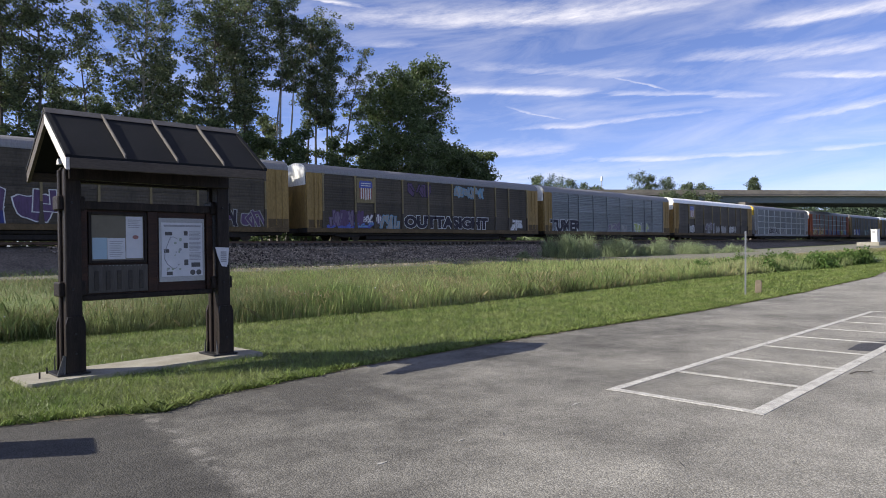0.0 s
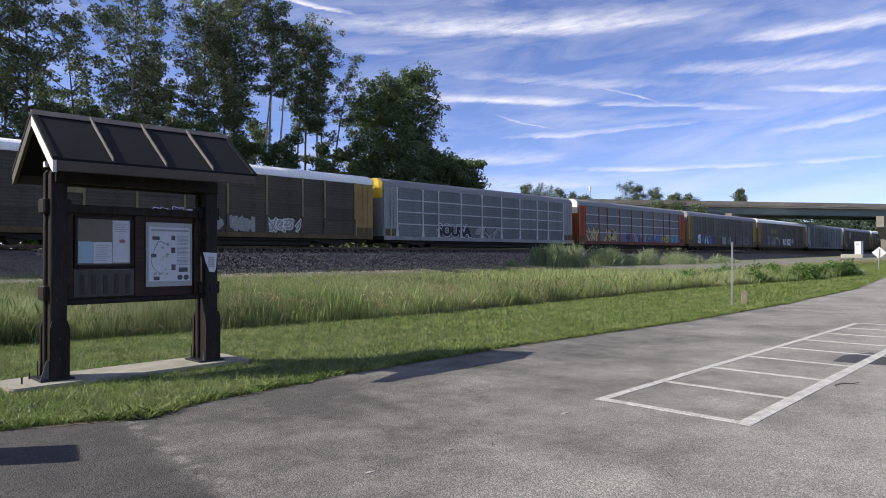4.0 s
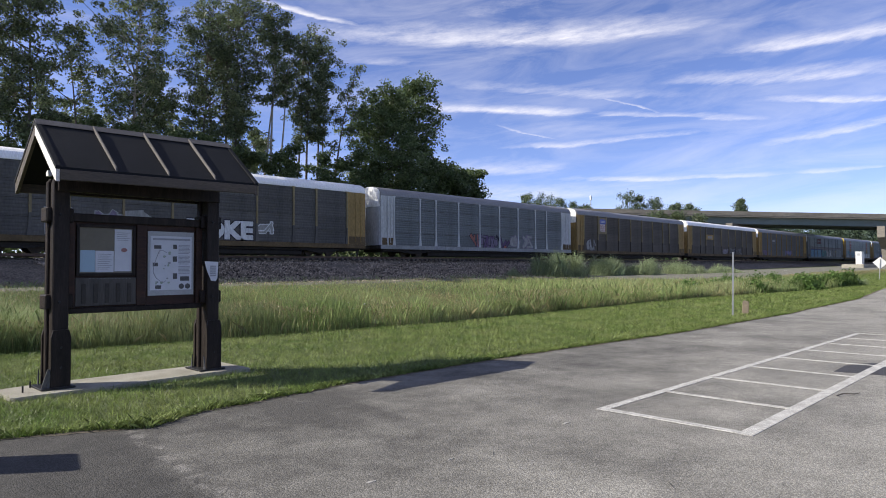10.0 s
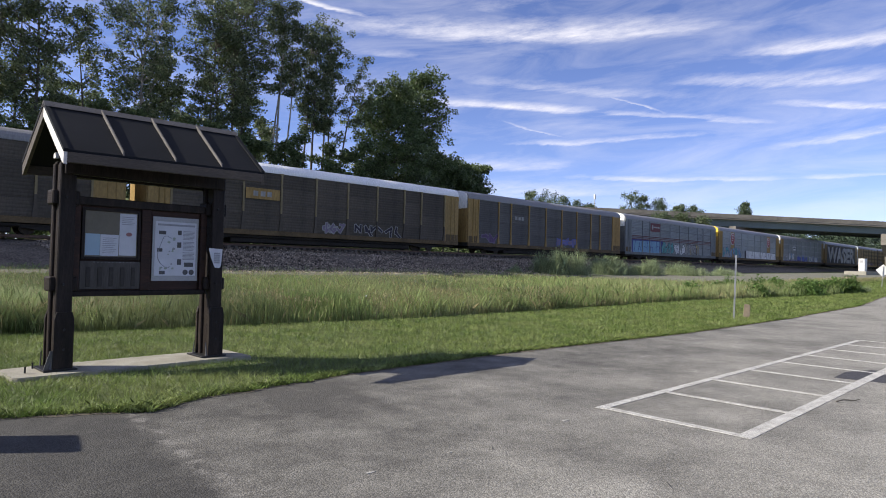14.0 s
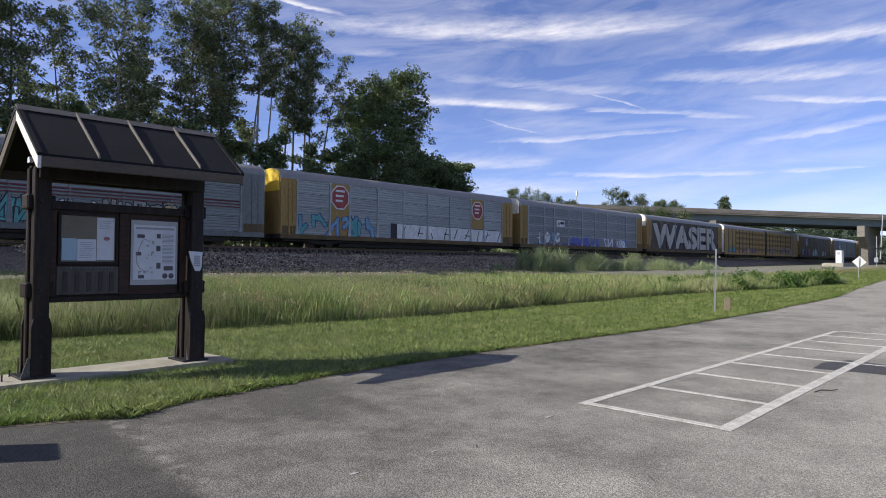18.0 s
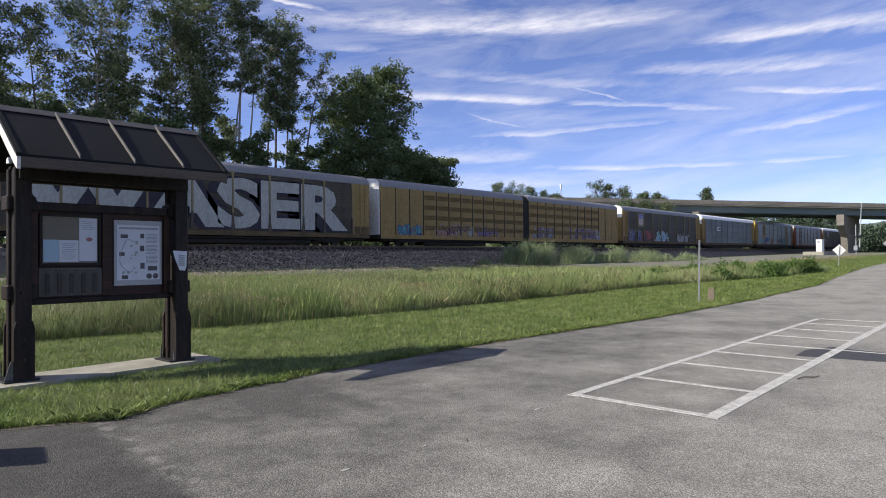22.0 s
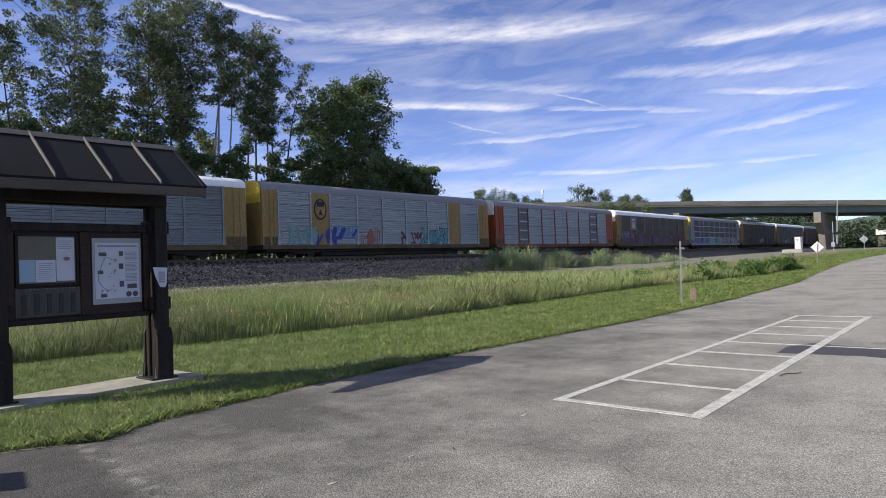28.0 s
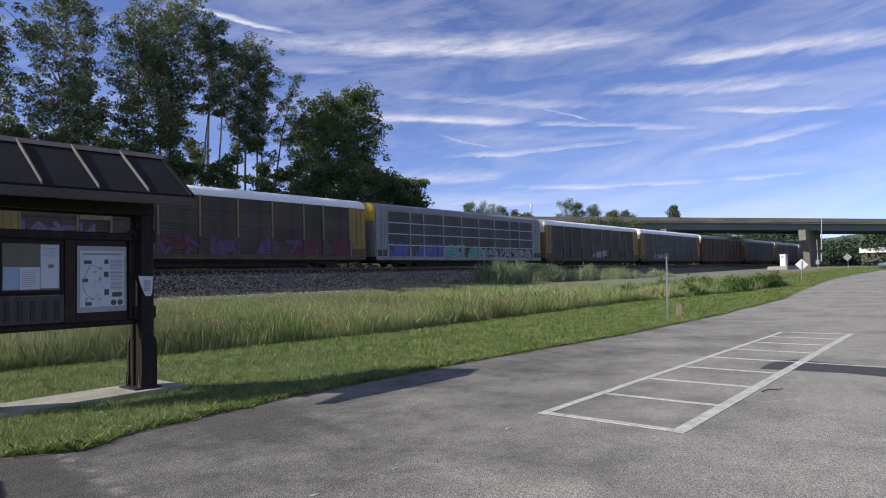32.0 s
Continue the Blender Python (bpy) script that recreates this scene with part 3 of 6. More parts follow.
# ---- information kiosk ----
def kiosk_roof(thing):
    """The gabled roof; it sags a little towards its sunny end."""
    ridge_z, lip_z, half = 3.74, 3.01, 0.95
    x0, x1 = -1.37, 1.42
    for side in (-1, 1):
        slope = [(0, ridge_z), (side * half, lip_z), (side * half, lip_z - 0.04), (0, ridge_z - 0.045)]
        deck = part("roof_slope", prism(slope, "x", x0, x1), M["roofing"], thing, "dark roll roofing")
        for x in (-0.665, 0.045, 0.745):
            b = [(side * 0.04, ridge_z + 0.03), (side * (half - 0.01), lip_z + 0.055), (side * half, lip_z + 0.0), (side * 0.04, ridge_z - 0.03)]
            part("batten", prism(b, "x", x - 0.009, x + 0.009), M["batten"], deck)
        part("fascia", box((x0 + 0.02, side * half - 0.02, lip_z - 0.17), (x1 - 0.02, side * half + 0.02, lip_z - 0.035), 0.006), M["fascia"], thing, "brown eave board")
        for x in (x0, x1):
            barge = [(0, ridge_z - 0.035), (side * (half + 0.01), lip_z - 0.035), (side * (half + 0.01), lip_z - 0.19), (side * (half - 0.05), lip_z - 0.16), (0, ridge_z - 0.19)]
            # only the board facing the sun gets the lit colour, the rest stay brown
            sunny = x == x0 and side < 0
            part("barge_board", prism(barge, "x", x - 0.022, x + 0.022), M["bare_wood"] if sunny else M["fascia"], thing, "gable board in pale sunlit colour" if sunny else "")
            edge = [(0, ridge_z + 0.015), (side * (half + 0.02), lip_z + 0.01), (side * (half + 0.02), lip_z - 0.035), (0, ridge_z - 0.035)]
            part("drip_edge", prism(edge, "x", x - 0.03, x + 0.03), M["roofing"], thing)
    part("ridge_cap", prism([(-0.09, ridge_z - 0.05), (0, ridge_z + 0.035), (0.09, ridge_z - 0.05)], "x", x0 - 0.03, x1 + 0.03), M["batten"], thing)
    for y in (-0.2, 0.2):
        part("head_beam", box((-1.16, y - 0.045, 2.76), (1.18, y + 0.045, 2.96), 0.008), M["dark_wood"], thing)
    for ob in thing.children_recursive:
        if ob.name.startswith(("roof", "batten", "fascia", "barge", "drip", "ridge")):
            for v in ob.data.vertices:
                v.co.z += 0.016 * v.co.x
    part("brace", prism([(-0.27, 2.95), (-0.16, 2.95), (-0.16, 3.01), (-0.22, 3.03)], "x", x0 + 0.08, x0 + 0.12), M["bare_wood"], thing, "pale wooden gable brace")


def kiosk_post(x, thing):
    """A built-up post: outer planks with a dark slot, thicker round the foot, on a steel shoe."""
    post = part("post", box((x - 0.102, -0.188, 0.08), (x + 0.102, -0.09, 2.92), 0.012), M["dark_wood"], thing)
    part("post_core", box((x - 0.07, -0.07, 0.08), (x + 0.07, 0.07, 2.9), 0.008), M["dark_wood"], thing)
    part("post_plank", box((x - 0.102, 0.09, 0.08), (x + 0.102, 0.188, 2.92), 0.012), M["dark_wood"], thing)
    for s in (-1, 1):
        y0, y1 = (-0.235, -0.19) if s < 0 else (0.19, 0.235)
        outline = [(x - 0.122, 0.09), (x + 0.122, 0.09), (x + 0.122, 0.76), (x + 0.095, 0.86), (x - 0.095, 0.86), (x - 0.122, 0.76)]
        foot = part("foot_plank", prism(outline, "y", y0, y1), M["dark_wood"], thing)
        for z in (0.35, 0.62):
            part("bolt_head", tube([(x, y0 - 0.002 if s < 0 else y1 - 0.01, z), (x, y0 - 0.012 if s < 0 else y1 + 0.012, z)], [0.016, 0.014], 8), M["steel_dark"], foot)
        part("shoe_gusset", prism([(s * 0.25, 0.075), (s * 0.20, 0.075), (s * 0.20, 0.30)], "x", x - 0.16, x - 0.145), M["shoe_steel"], thing, "worn grey steel gusset")
    if x < 0:
        part("shoe_gusset", prism([(x - 0.235, 0.075), (x - 0.125, 0.075), (x - 0.125, 0.34), (x - 0.155, 0.34)], "y", -0.225, -0.205), M["shoe_steel"], thing, "worn grey steel gusset")
    part("shoe", box((x - 0.24, -0.27, 0.065), (x + 0.175, 0.27, 0.09), 0.004), M["steel_dark"], thing, "dark steel base plate")
    for z in (1.24, 2.44):
        part("spacer_block", box((x - 0.172, -0.12, z - 0.10), (x + 0.175, 0.14, z + 0.10), 0.015), M["dark_wood"], thing)
        part("bolt_head", tube([(x - 0.02, -0.205, z), (x - 0.02, -0.224, z)], [0.018, 0.015], 8), M["steel_dark"], thing)
    return post


def kiosk(m):
    thing = tagged(empty("information_kiosk", m), "dark-stained wooden information kiosk with gabled roof on concrete slab", "kiosk")
    for x in (-1.10, 1.10):
        kiosk_post(x, thing)
    kiosk_roof(thing)
    for z, a in ((1.06, 1.14), (2.36, 2.48)):
        part("rail_board", box((-0.97, -0.06, z), (0.97, 0.06, a + 0.0), 0.01), M["dark_wood"], thing)
    part("back_panel", box((-0.97, 0.0, 1.14), (0.97, 0.05, 2.36)), M["brown_wood"], thing, "brown plywood back")
    for x, w in ((-0.93, 0.045), (0.02, 0.07), (0.925, 0.05)):
        part("stile", box((x - w, -0.055, 1.14), (x + w, 0.0, 2.36), 0.008), M["brown_wood"], thing)
    # notice case with four sheets of paper, a map poster, and the ribbed panel below
    case = part("notice_case", box((-0.84, -0.02, 1.62), (-0.09, -0.002, 2.30)), M["cork"], thing, "cork board in a dark frame")
    for lo, hi in (((-0.87, -0.05, 1.59), (-0.83, 0.0, 2.33)), ((-0.10, -0.05, 1.59), (-0.06, 0.0, 2.33)), ((-0.83, -0.05, 1.59), (-0.10, 0.0, 1.63)), ((-0.83, -0.05, 2.29), (-0.10, 0.0, 2.33))):
        part("case_frame", box(lo, hi, 0.005), M["dark_wood"], case)
    part("notice_sheet", box((-0.815, -0.026, 1.65), (-0.62, -0.021, 1.96), 0), M["paper_blue"], case, "pale blue notice")
    for i, (a, b, c, d) in enumerate(((-0.615, 1.645, -0.365, 1.955), (-0.355, 1.655, -0.115, 2.275))):
        sheet_ = part("notice_sheet", box((a, -0.026, b), (c, -0.021, d), 0), M["paper"], case, "white printed notice")
        for k in range(9 if i == 0 else 5):
            z = d - 0.05 - k * 0.027
            part("print_line", box((a + 0.03, -0.0285, z - 0.004), (c - 0.03 - 0.02 * (k % 3), -0.0262, z + 0.004)), M["ink_pale"], sheet_)
    part("stamp", prism([(0.045 * math.cos(q * 0.6), 0.03 * math.sin(q * 0.6)) for q in range(10)], "y", -0.030, -0.0262), M["ink_red"], case).location = (-0.22, 0, 1.97)
    poster = part("poster", box((0.13, -0.018, 1.28), (0.85, -0.002, 2.27)), M["galv"], thing, "map poster with pictures and text")
    part("poster_sheet", box((0.165, -0.024, 1.36), (0.815, -0.0185, 2.20), 0), M["paper"], poster)
    part("poster_title", box((0.20, -0.0275, 2.135), (0.79, -0.0245, 2.165)), M["ink_pale"], poster)
    for a, b, c, d in ((0.22, 2.0, 0.33, 2.055), (0.20, 1.73, 0.28, 1.785), (0.515, 2.0, 0.575, 2.07), (0.51, 1.80, 0.575, 1.885), (0.515, 1.53, 0.58, 1.62), (0.24, 1.38, 0.33, 1.435), (0.63, 1.50, 0.775, 1.57)):
        part("poster_photo", box((a, -0.0275, b), (c, -0.0245, d)), M["ink"], poster, "small dark photograph")
    for a in (0.65, 0.75):
        part("seal", prism([(a + 0.043 * math.cos(q * 0.524), 1.415 + 0.043 * math.sin(q * 0.524)) for q in range(12)], "y", -0.0275, -0.0245), M["ink"], poster)
    for k in range(22):
        if k % 8 == 7:
            continue
        z = 2.06 - k * 0.021
        part("print_line", box((0.60, -0.027, z - 0.005), (0.785 - 0.02 * (k % 4 == 2), -0.0245, z + 0.005)), M["ink_pale"], poster)
    # the looping trail and its spots on the map
    trail = [(0.30 + 0.13 * math.cos(a * 0.42 + 1.0) - 0.02 * math.sin(a * 1.3), -0.026, 1.73 + 0.25 * math.sin(a * 0.42 + 1.0)) for a in range(11)]
    part("map_trail", tube([(x + 0.05, y, z) for x, y, z in trail], [0.005] * 11, 4), M["ink_pale"], poster)
    spots = random.Random(4)
    for k in range(16):
        x, z = spots.uniform(0.21, 0.48), spots.uniform(1.42, 2.05)
        r = spots.uniform(0.012, 0.028)
        part("map_spot", prism([(x + r * math.cos(q), z + 0.8 * r * math.sin(q)) for q in range(6)], "y", -0.0265, -0.0245), M["ink_green"] if k % 3 else M["ink_pale"], poster)
    low = part("lower_panel", box((-0.88, -0.045, 1.16), (-0.05, -0.005, 1.565), 0.006), M["lower_panel"], thing, "dark leaflet rack behind scratched plastic")
    for k in range(5):
        x = -0.80 + k * 0.155
        part("rack_slot", box((x, -0.055, 1.2), (x + 0.06, -0.046, 1.48), 0.004), M["rack_slot"], low)
    for k in range(12):
        part("screw", box((-0.7 + k * 0.05, -0.05, 1.548), (-0.685 + k * 0.05, -0.0455, 1.556)), M["ink_pale"], low)
    bm = prism([(0.09, 0), (0.175, -0.01), (0.20, 0.05), (0.215, 0.30), (-0.02, 0.31), (0.02, 0.16)], "y", -0.003, 0.0)
    note = part("note", bm, M["paper"], thing, "white notice stapled to the post")
    note.matrix_basis = pose(0.965, -0.20, 1.50, 0, 0, 0)
    for k in range(6):
        part("print_line", box((0.07, -0.006, 0.09 + k * 0.03), (0.17, -0.0035, 0.068 + k * 0.03)), M["ink_pale"], note)
    return thing


KIOSK = pose(3.60, 10.14, 0.0, 0, 0, 1.5)
kiosk(KIOSK)
# unseen plain board beside the kiosk, added to cast the shadow on the asphalt
board = link('notice_board', box((-0.28, -0.05, -0.3), (0.28, 0.05, 2.05), 0.02), M['dark_wood'])
board.matrix_basis = pose(-0.66, 7.78, 0.0, 0, 0, 77)
tagged(board, 'unseen upright board added on the verge to shade the asphalt', 'board')


def slab(m, x0, x1):
    rr = random.Random(8)
    outline = [(x0, -0.42), (x0 + 0.05, -0.47), (x1, -0.47), (x1 + 0.02, 0.47), (x0 + 0.5, 0.47), (x0, 0.40)]
    bm = prism(outline, "z", -0.25, 0.062)
    bmesh.ops.bevel(bm, geom=[e for e in bm.edges if all(v.co.z > 0 for v in e.verts)], offset=0.012, segments=2, affect="EDGES")
    ob = link("concrete_slab", bm, M["concrete"])
    ob.matrix_basis = m
    tagged(ob, "weathered concrete slab under the wooden kiosk", "slab")
    for x, y in ((x0 + 0.22, -0.12), (x0 + 0.40, 0.22)):
        part("anchor_bolt", tube([(x, y, 0.05), (x, y, 0.15)], [0.011, 0.011], 6), M["steel_dark"], ob, "rusty anchor bolt")


slab(KIOSK @ pose(0.0, 0, 0, 0, 0, 1.5), -1.75, 1.62)


# ---- freight train of covered car carriers ----
def paint(name, c, d=0.72, rough=0.6, metal=0.0, **kw):
    kw = {"scale": 0.9, "mix": 0.5, "fine": 9, "spread": 0.2, "stretch": (1, 1, 0.35), "spec": 0.25, **kw}
    return mat(name, c, rough, metal, other=tuple(v * d for v in c), **kw)


M["panel_dark"] = paint("panel_dark", (0.092, 0.077, 0.060), 0.55, 0.6, 0.0, random_ob=0.18)
M["panel_slate"] = paint("panel_slate", (0.105, 0.101, 0.096), 0.62, 0.6, 0.0, random_ob=0.15)
M["panel_grey"] = paint("panel_grey", (0.16, 0.175, 0.18), 0.7, 0.5, 0.1, random_ob=0.12)
M["panel_silver"] = paint("panel_silver", (0.33, 0.355, 0.365), 0.62, 0.42, 0.2, random_ob=0.10, stretch=(0.2, 1, 1.6))
M["panel_zinc"] = paint("panel_zinc", (0.22, 0.24, 0.25), 0.62, 0.45, 0.2, random_ob=0.12, stretch=(0.2, 1, 1.6))
M["yellow"] = paint("yellow", (0.345, 0.23, 0.085), 0.55, 0.6)
M["tan"] = paint("tan", (0.28, 0.225, 0.125), 0.5, 0.65)
M["grime"] = paint("grime", (0.15, 0.105, 0.055), 0.45, 0.75, stretch=(1, 1, 1))
M["ochre"] = paint("ochre", (0.36, 0.235, 0.085), 0.58, 0.65)
M["louvre"] = paint("louvre", (0.19, 0.13, 0.05), 0.6, 0.7)
M["orange"] = paint("orange", (0.36, 0.095, 0.04), 0.6, 0.6)
M["pale"] = paint("pale", (0.31, 0.32, 0.32), 0.62, 0.6)
M["bar_pale"] = paint("bar_pale", (0.50, 0.51, 0.51), 0.7, 0.55)
M["bar_faint"] = paint("bar_faint", (0.33, 0.345, 0.35), 0.7, 0.5, 0.15)
M["rustred"] = paint("rustred", (0.20, 0.075, 0.05), 0.6, 0.7)
M["roof_grey"] = paint("roof_grey", (0.25, 0.248, 0.25), 0.8, 0.5, 0.25, stretch=(6, 0.4, 0.4))
M["roof_white"] = paint("roof_white", (0.85, 0.85, 0.84), 0.9, 0.5, 0.0, stretch=(6, 0.4, 0.4))
M["end_white"] = paint("end_white", (0.82, 0.82, 0.80), 0.85)
M["end_yellow"] = paint("end_yellow", (0.75, 0.52, 0.07), 0.85)
M["under"] = paint("under", (0.035, 0.030, 0.027), 0.6, 0.8)
M["wheel"] = paint("wheel", (0.07, 0.055, 0.045), 0.6, 0.6, 0.4)
M["body_core"] = paint("body_core", (0.07, 0.065, 0.06), 0.7, 0.8)
for key, c in dict(white=(0.66, 0.67, 0.68), black=(0.035, 0.03, 0.045), blue=(0.10, 0.13, 0.42), sky=(0.17, 0.33, 0.47), teal=(0.10, 0.32, 0.33), purple=(0.12, 0.075, 0.155),
                   mauve=(0.19, 0.155, 0.225), sand=(0.52, 0.42, 0.20), green=(0.38, 0.45, 0.14), red=(0.32, 0.07, 0.07), navy=(0.05, 0.06, 0.22), ash=(0.31, 0.31, 0.30),
                   chalk=(0.42, 0.42, 0.40), maroon=(0.14, 0.04, 0.05), brick=(0.33, 0.13, 0.10)).items():
    M["spray_" + key] = paint("spray_" + key, c, 0.7, 0.6, scale=2.0)

BAYS = [1.4, 4.35, 6.25, 9.15, 12.05, 14.95, 17.85, 20.75, 22.7, 25.5]
LONG, HIGH = 27.3, 5.02
PITCH = 28.6
shared = {}


def corrugated(w, h, deep, step):
    """A sheet of level ribs, lower left at the origin, facing -y."""
    bm = bmesh.new()
    n = max(1, round(h / step))
    rows = []
    for i in range(n):
        a, s = i * h / n, h / n
        rows += [(a, 0.0), (a + 0.30 * s, 0.0), (a + 0.42 * s, -deep), (a + 0.88 * s, -deep)]
    rows.append((h, 0.0))
    vs = [(bm.verts.new((0, y, z)), bm.verts.new((w, y, z))) for z, y in rows]
    for (a, b), (c, d) in zip(vs, vs[1:]):
        bm.faces.new((a, b, d, c))
    rim = [(0, 0.03, 0), (w, 0.03, 0), (w, 0.03, h), (0, 0.03, h)]
    q = [bm.verts.new(p) for p in rim]
    bm.faces.new((q[0], q[1], vs[0][1], vs[0][0])), bm.faces.new((vs[-1][0], vs[-1][1], q[2], q[3]))
    return bm


def repeat(key, build, material, parent, m, label=""):
    """A part on a mesh that alike parts share."""
    name = key[0]
    if key not in shared:
        bm = build()
        me = bpy.data.meshes.new(name)
        bm.to_mesh(me)
        bm.free()
        me.materials.append(material)
        shared[key] = me
    ob = new(name, shared[key])
    ob.parent, ob.matrix_basis = parent, m
    if label:
        ob["label"] = label
    return ob


def roof_outline():
    near = [(-0.03, 5.00), (-0.03, 5.10), (0.03, 5.28), (0.16, 5.46), (0.36, 5.60), (0.68, 5.72), (1.08, 5.80), (1.5, 5.83)]
    return near + [(3.0 - y, z) for y, z in near[-2::-1]]


def tag_blobs(n, x0, x1, z0, z1, colours, outline, seed, parent, label):
    """A spray-painted word that cannot be read: swollen letter shapes with outline, all one part."""
    rr = random.Random(seed)
    bm = bmesh.new()
    w, h = (x1 - x0) / max(n, 1), z1 - z0
    level = [0]

    def bar(p, q, thick, slot):
        """One fat stroke from p to q, each a little nearer than the last."""
        p, q = Vector(p), Vector(q)
        s_ = (q - p).normalized() * thick * 0.5
        t_ = Vector((-s_.y, s_.x))
        level[0] += 1
        y = -0.018 - 0.0004 * level[0] % 0.02
        k1, k2 = rr.uniform(0.8, 1.2), rr.uniform(0.8, 1.2)
        f = bm.faces.new([bm.verts.new((c.x, y, c.y)) for c in (p - s_ + t_ * k1, p - s_ - t_, q + s_ - t_ * k2, q + s_ + t_)])
        f.material_index = slot

    if not n:
        # a solid slab of paint with dark outlines and dividing strokes
        bar((x0 - 0.05, (z0 + z1) / 2), (x1 + 0.05, (z0 + z1) / 2), h * 1.08, 0)
        bar((x0 + 0.5 * h, (z0 + z1) / 2), (x1 - 0.5 * h, (z0 + z1) / 2), h * 0.96, 1)
        for k in range(9):
            x = x0 + (k + 0.6 + rr.uniform(-0.2, 0.2)) * (x1 - x0) / 9
            top_ = rr.choice([0.5, 0.9, 0.9])
            bar((x, z0 + h * rr.uniform(0.08, 0.3)), (x + rr.uniform(-0.2, 0.5), z0 + h * top_), 0.10, 0)
            if k % 2:
                bar((x, z0 + h * 0.5), (x + 0.6, z0 + h * rr.uniform(0.4, 0.8)), 0.08, 0)
    def puff(cx, cz, rx, rz, shape, slot):
        """One swollen, uneven patch of paint."""
        level[0] += 1
        y = -0.018 - 0.0004 * level[0] % 0.02
        vs = []
        for k in range(16):
            q = k * math.tau / 16
            r = 1 + shape[0] * math.sin(2 * q + shape[1]) + shape[2] * math.sin(3 * q + shape[3]) + shape[4] * math.sin(5 * q + shape[5])
            c, d = math.cos(q), math.sin(q)
            vs.append(bm.verts.new((cx + rx * r * math.copysign(abs(c) ** 0.7, c), y, min(z1 + 0.1, max(z0 - 0.1, cz + rz * r * math.copysign(abs(d) ** 0.7, d))))))
        f = bm.faces.new(vs)
        f.material_index = slot

    for i in range(n):
        # three to five joined fat strokes in a letter's box, outlined, over a swollen ground
        cx, cz = x0 + (i + 0.5) * w, (z0 + z1) / 2 + rr.uniform(-0.05, 0.05) * h
        shape = [rr.uniform(0.05, 0.2), rr.uniform(0, 6), rr.uniform(0.05, 0.16), rr.uniform(0, 6), rr.uniform(0.02, 0.1), rr.uniform(0, 6)]
        slot = 1 + rr.randrange(len(colours))
        if rr.random() < 0.45:
            puff(cx, cz, w * 0.58, h * 0.44, shape, 0)
            puff(cx, cz, w * 0.58 - 0.07, h * 0.44 - 0.07, shape, slot)
        spots = [(cx + (a_ - 0.5) * w * 0.95, cz + (b_ - 0.5) * h * 0.86) for a_ in (0.0, 0.5, 1.0) for b_ in (0.0, 0.5, 1.0)]
        here = rr.randrange(9)
        strokes = []
        for k in range(rr.choice((3, 4, 5))):
            there = rr.choice([q for q in range(9) if q != here and abs(q // 3 - here // 3) < 2])
            p, q = spots[here], spots[there]
            strokes.append(((p[0] + rr.uniform(-0.07, 0.07) * w, p[1] + rr.uniform(-0.06, 0.06) * h), (q[0] + rr.uniform(-0.07, 0.07) * w, q[1] + rr.uniform(-0.06, 0.06) * h)))
            here = there
        thick = rr.uniform(0.17, 0.25) * min(w, h)
        for p, q in strokes:
            bar(p, q, thick + 0.11, 0)
        for p, q in strokes:
            bar(p, q, thick, slot if rr.random() < 0.8 else 1 + rr.randrange(len(colours)))
    bmesh.ops.recalc_face_normals(bm, faces=bm.faces)
    ob = part("graffiti", bm, [M["spray_" + outline]] + [M["spray_" + c] for c in colours], parent, label)
    ob["kind"] = "stuff"
    return ob


def tag_word(text, x0, x1, z0, z1, colour, outline, parent, slant=0.0):
    """A spray-painted word: fat outline and filled letters."""
    fat = 0.03 if z1 - z0 > 3 else 0.0
    back = part("graffiti", lettering(text, x1 - x0, z1 - z0, 0.004, 0.10 + fat, slant), M["spray_" + outline], parent, "spray-painted block letters reading " + text)
    back.location = (x0, -0.019, z0)
    face = part("graffiti_fill", lettering(text, (x1 - x0) * 0.985, (z1 - z0) * (0.94 if fat else 0.90), 0.004, 0.045 if fat else 0.06, slant), M["spray_" + colour], back)
    face.location = ((x1 - x0) * 0.008, -0.006, (z1 - z0) * (0.03 if fat else 0.05))


def emblem(kind, parent):
    y = -0.075
    if kind == "shield":
        board = part("emblem_board", box((4.46, -0.065, 2.95), (6.20, -0.03, 4.86), 0.01), M["tan"], parent, "yellow board with a striped shield")
        for k in range(11):
            x = 4.72 + k * 0.111
            bm = box((x, y - 0.004, 3.28 - 0.07 * (5 - abs(k - 5)) / 5), (x + 0.109, y + 0.008, 4.14))
            part("emblem_stripe", bm, M["spray_white"] if k % 2 else M["spray_brick"], board)
        part("emblem_field", prism([(4.69, 4.12), (5.97, 4.12), (5.97, 4.52), (5.86, 4.68), (4.80, 4.68), (4.69, 4.52)], "y", y - 0.008, y + 0.008), M["spray_blue"], board)
        for z in (4.30, 4.48):
            part("emblem_bar", box((4.85, y - 0.011, z - 0.035), (5.80, y - 0.008, z + 0.035)), M["spray_white"], board)
    elif kind == "plate":
        board = part("emblem_board", box((6.4, -0.05, 3.25), (9.05, -0.025, 3.95), 0.01), M["yellow"], parent, "yellow plate with dark marks")
        for x in (7.3, 7.85):
            part("emblem_bar", box((x, -0.056, 3.40), (x + 0.42, -0.05, 3.82)), M["spray_black"], board)
            part("emblem_bar", box((x + 0.12, -0.060, 3.50), (x + 0.42, -0.056, 3.72)), M["yellow"], board)
    elif kind == "plate_faded":
        board = part("emblem_board", box((6.4, -0.05, 3.1), (9.0, -0.025, 3.85), 0.01), M["ochre"], parent, "faded yellow plate")
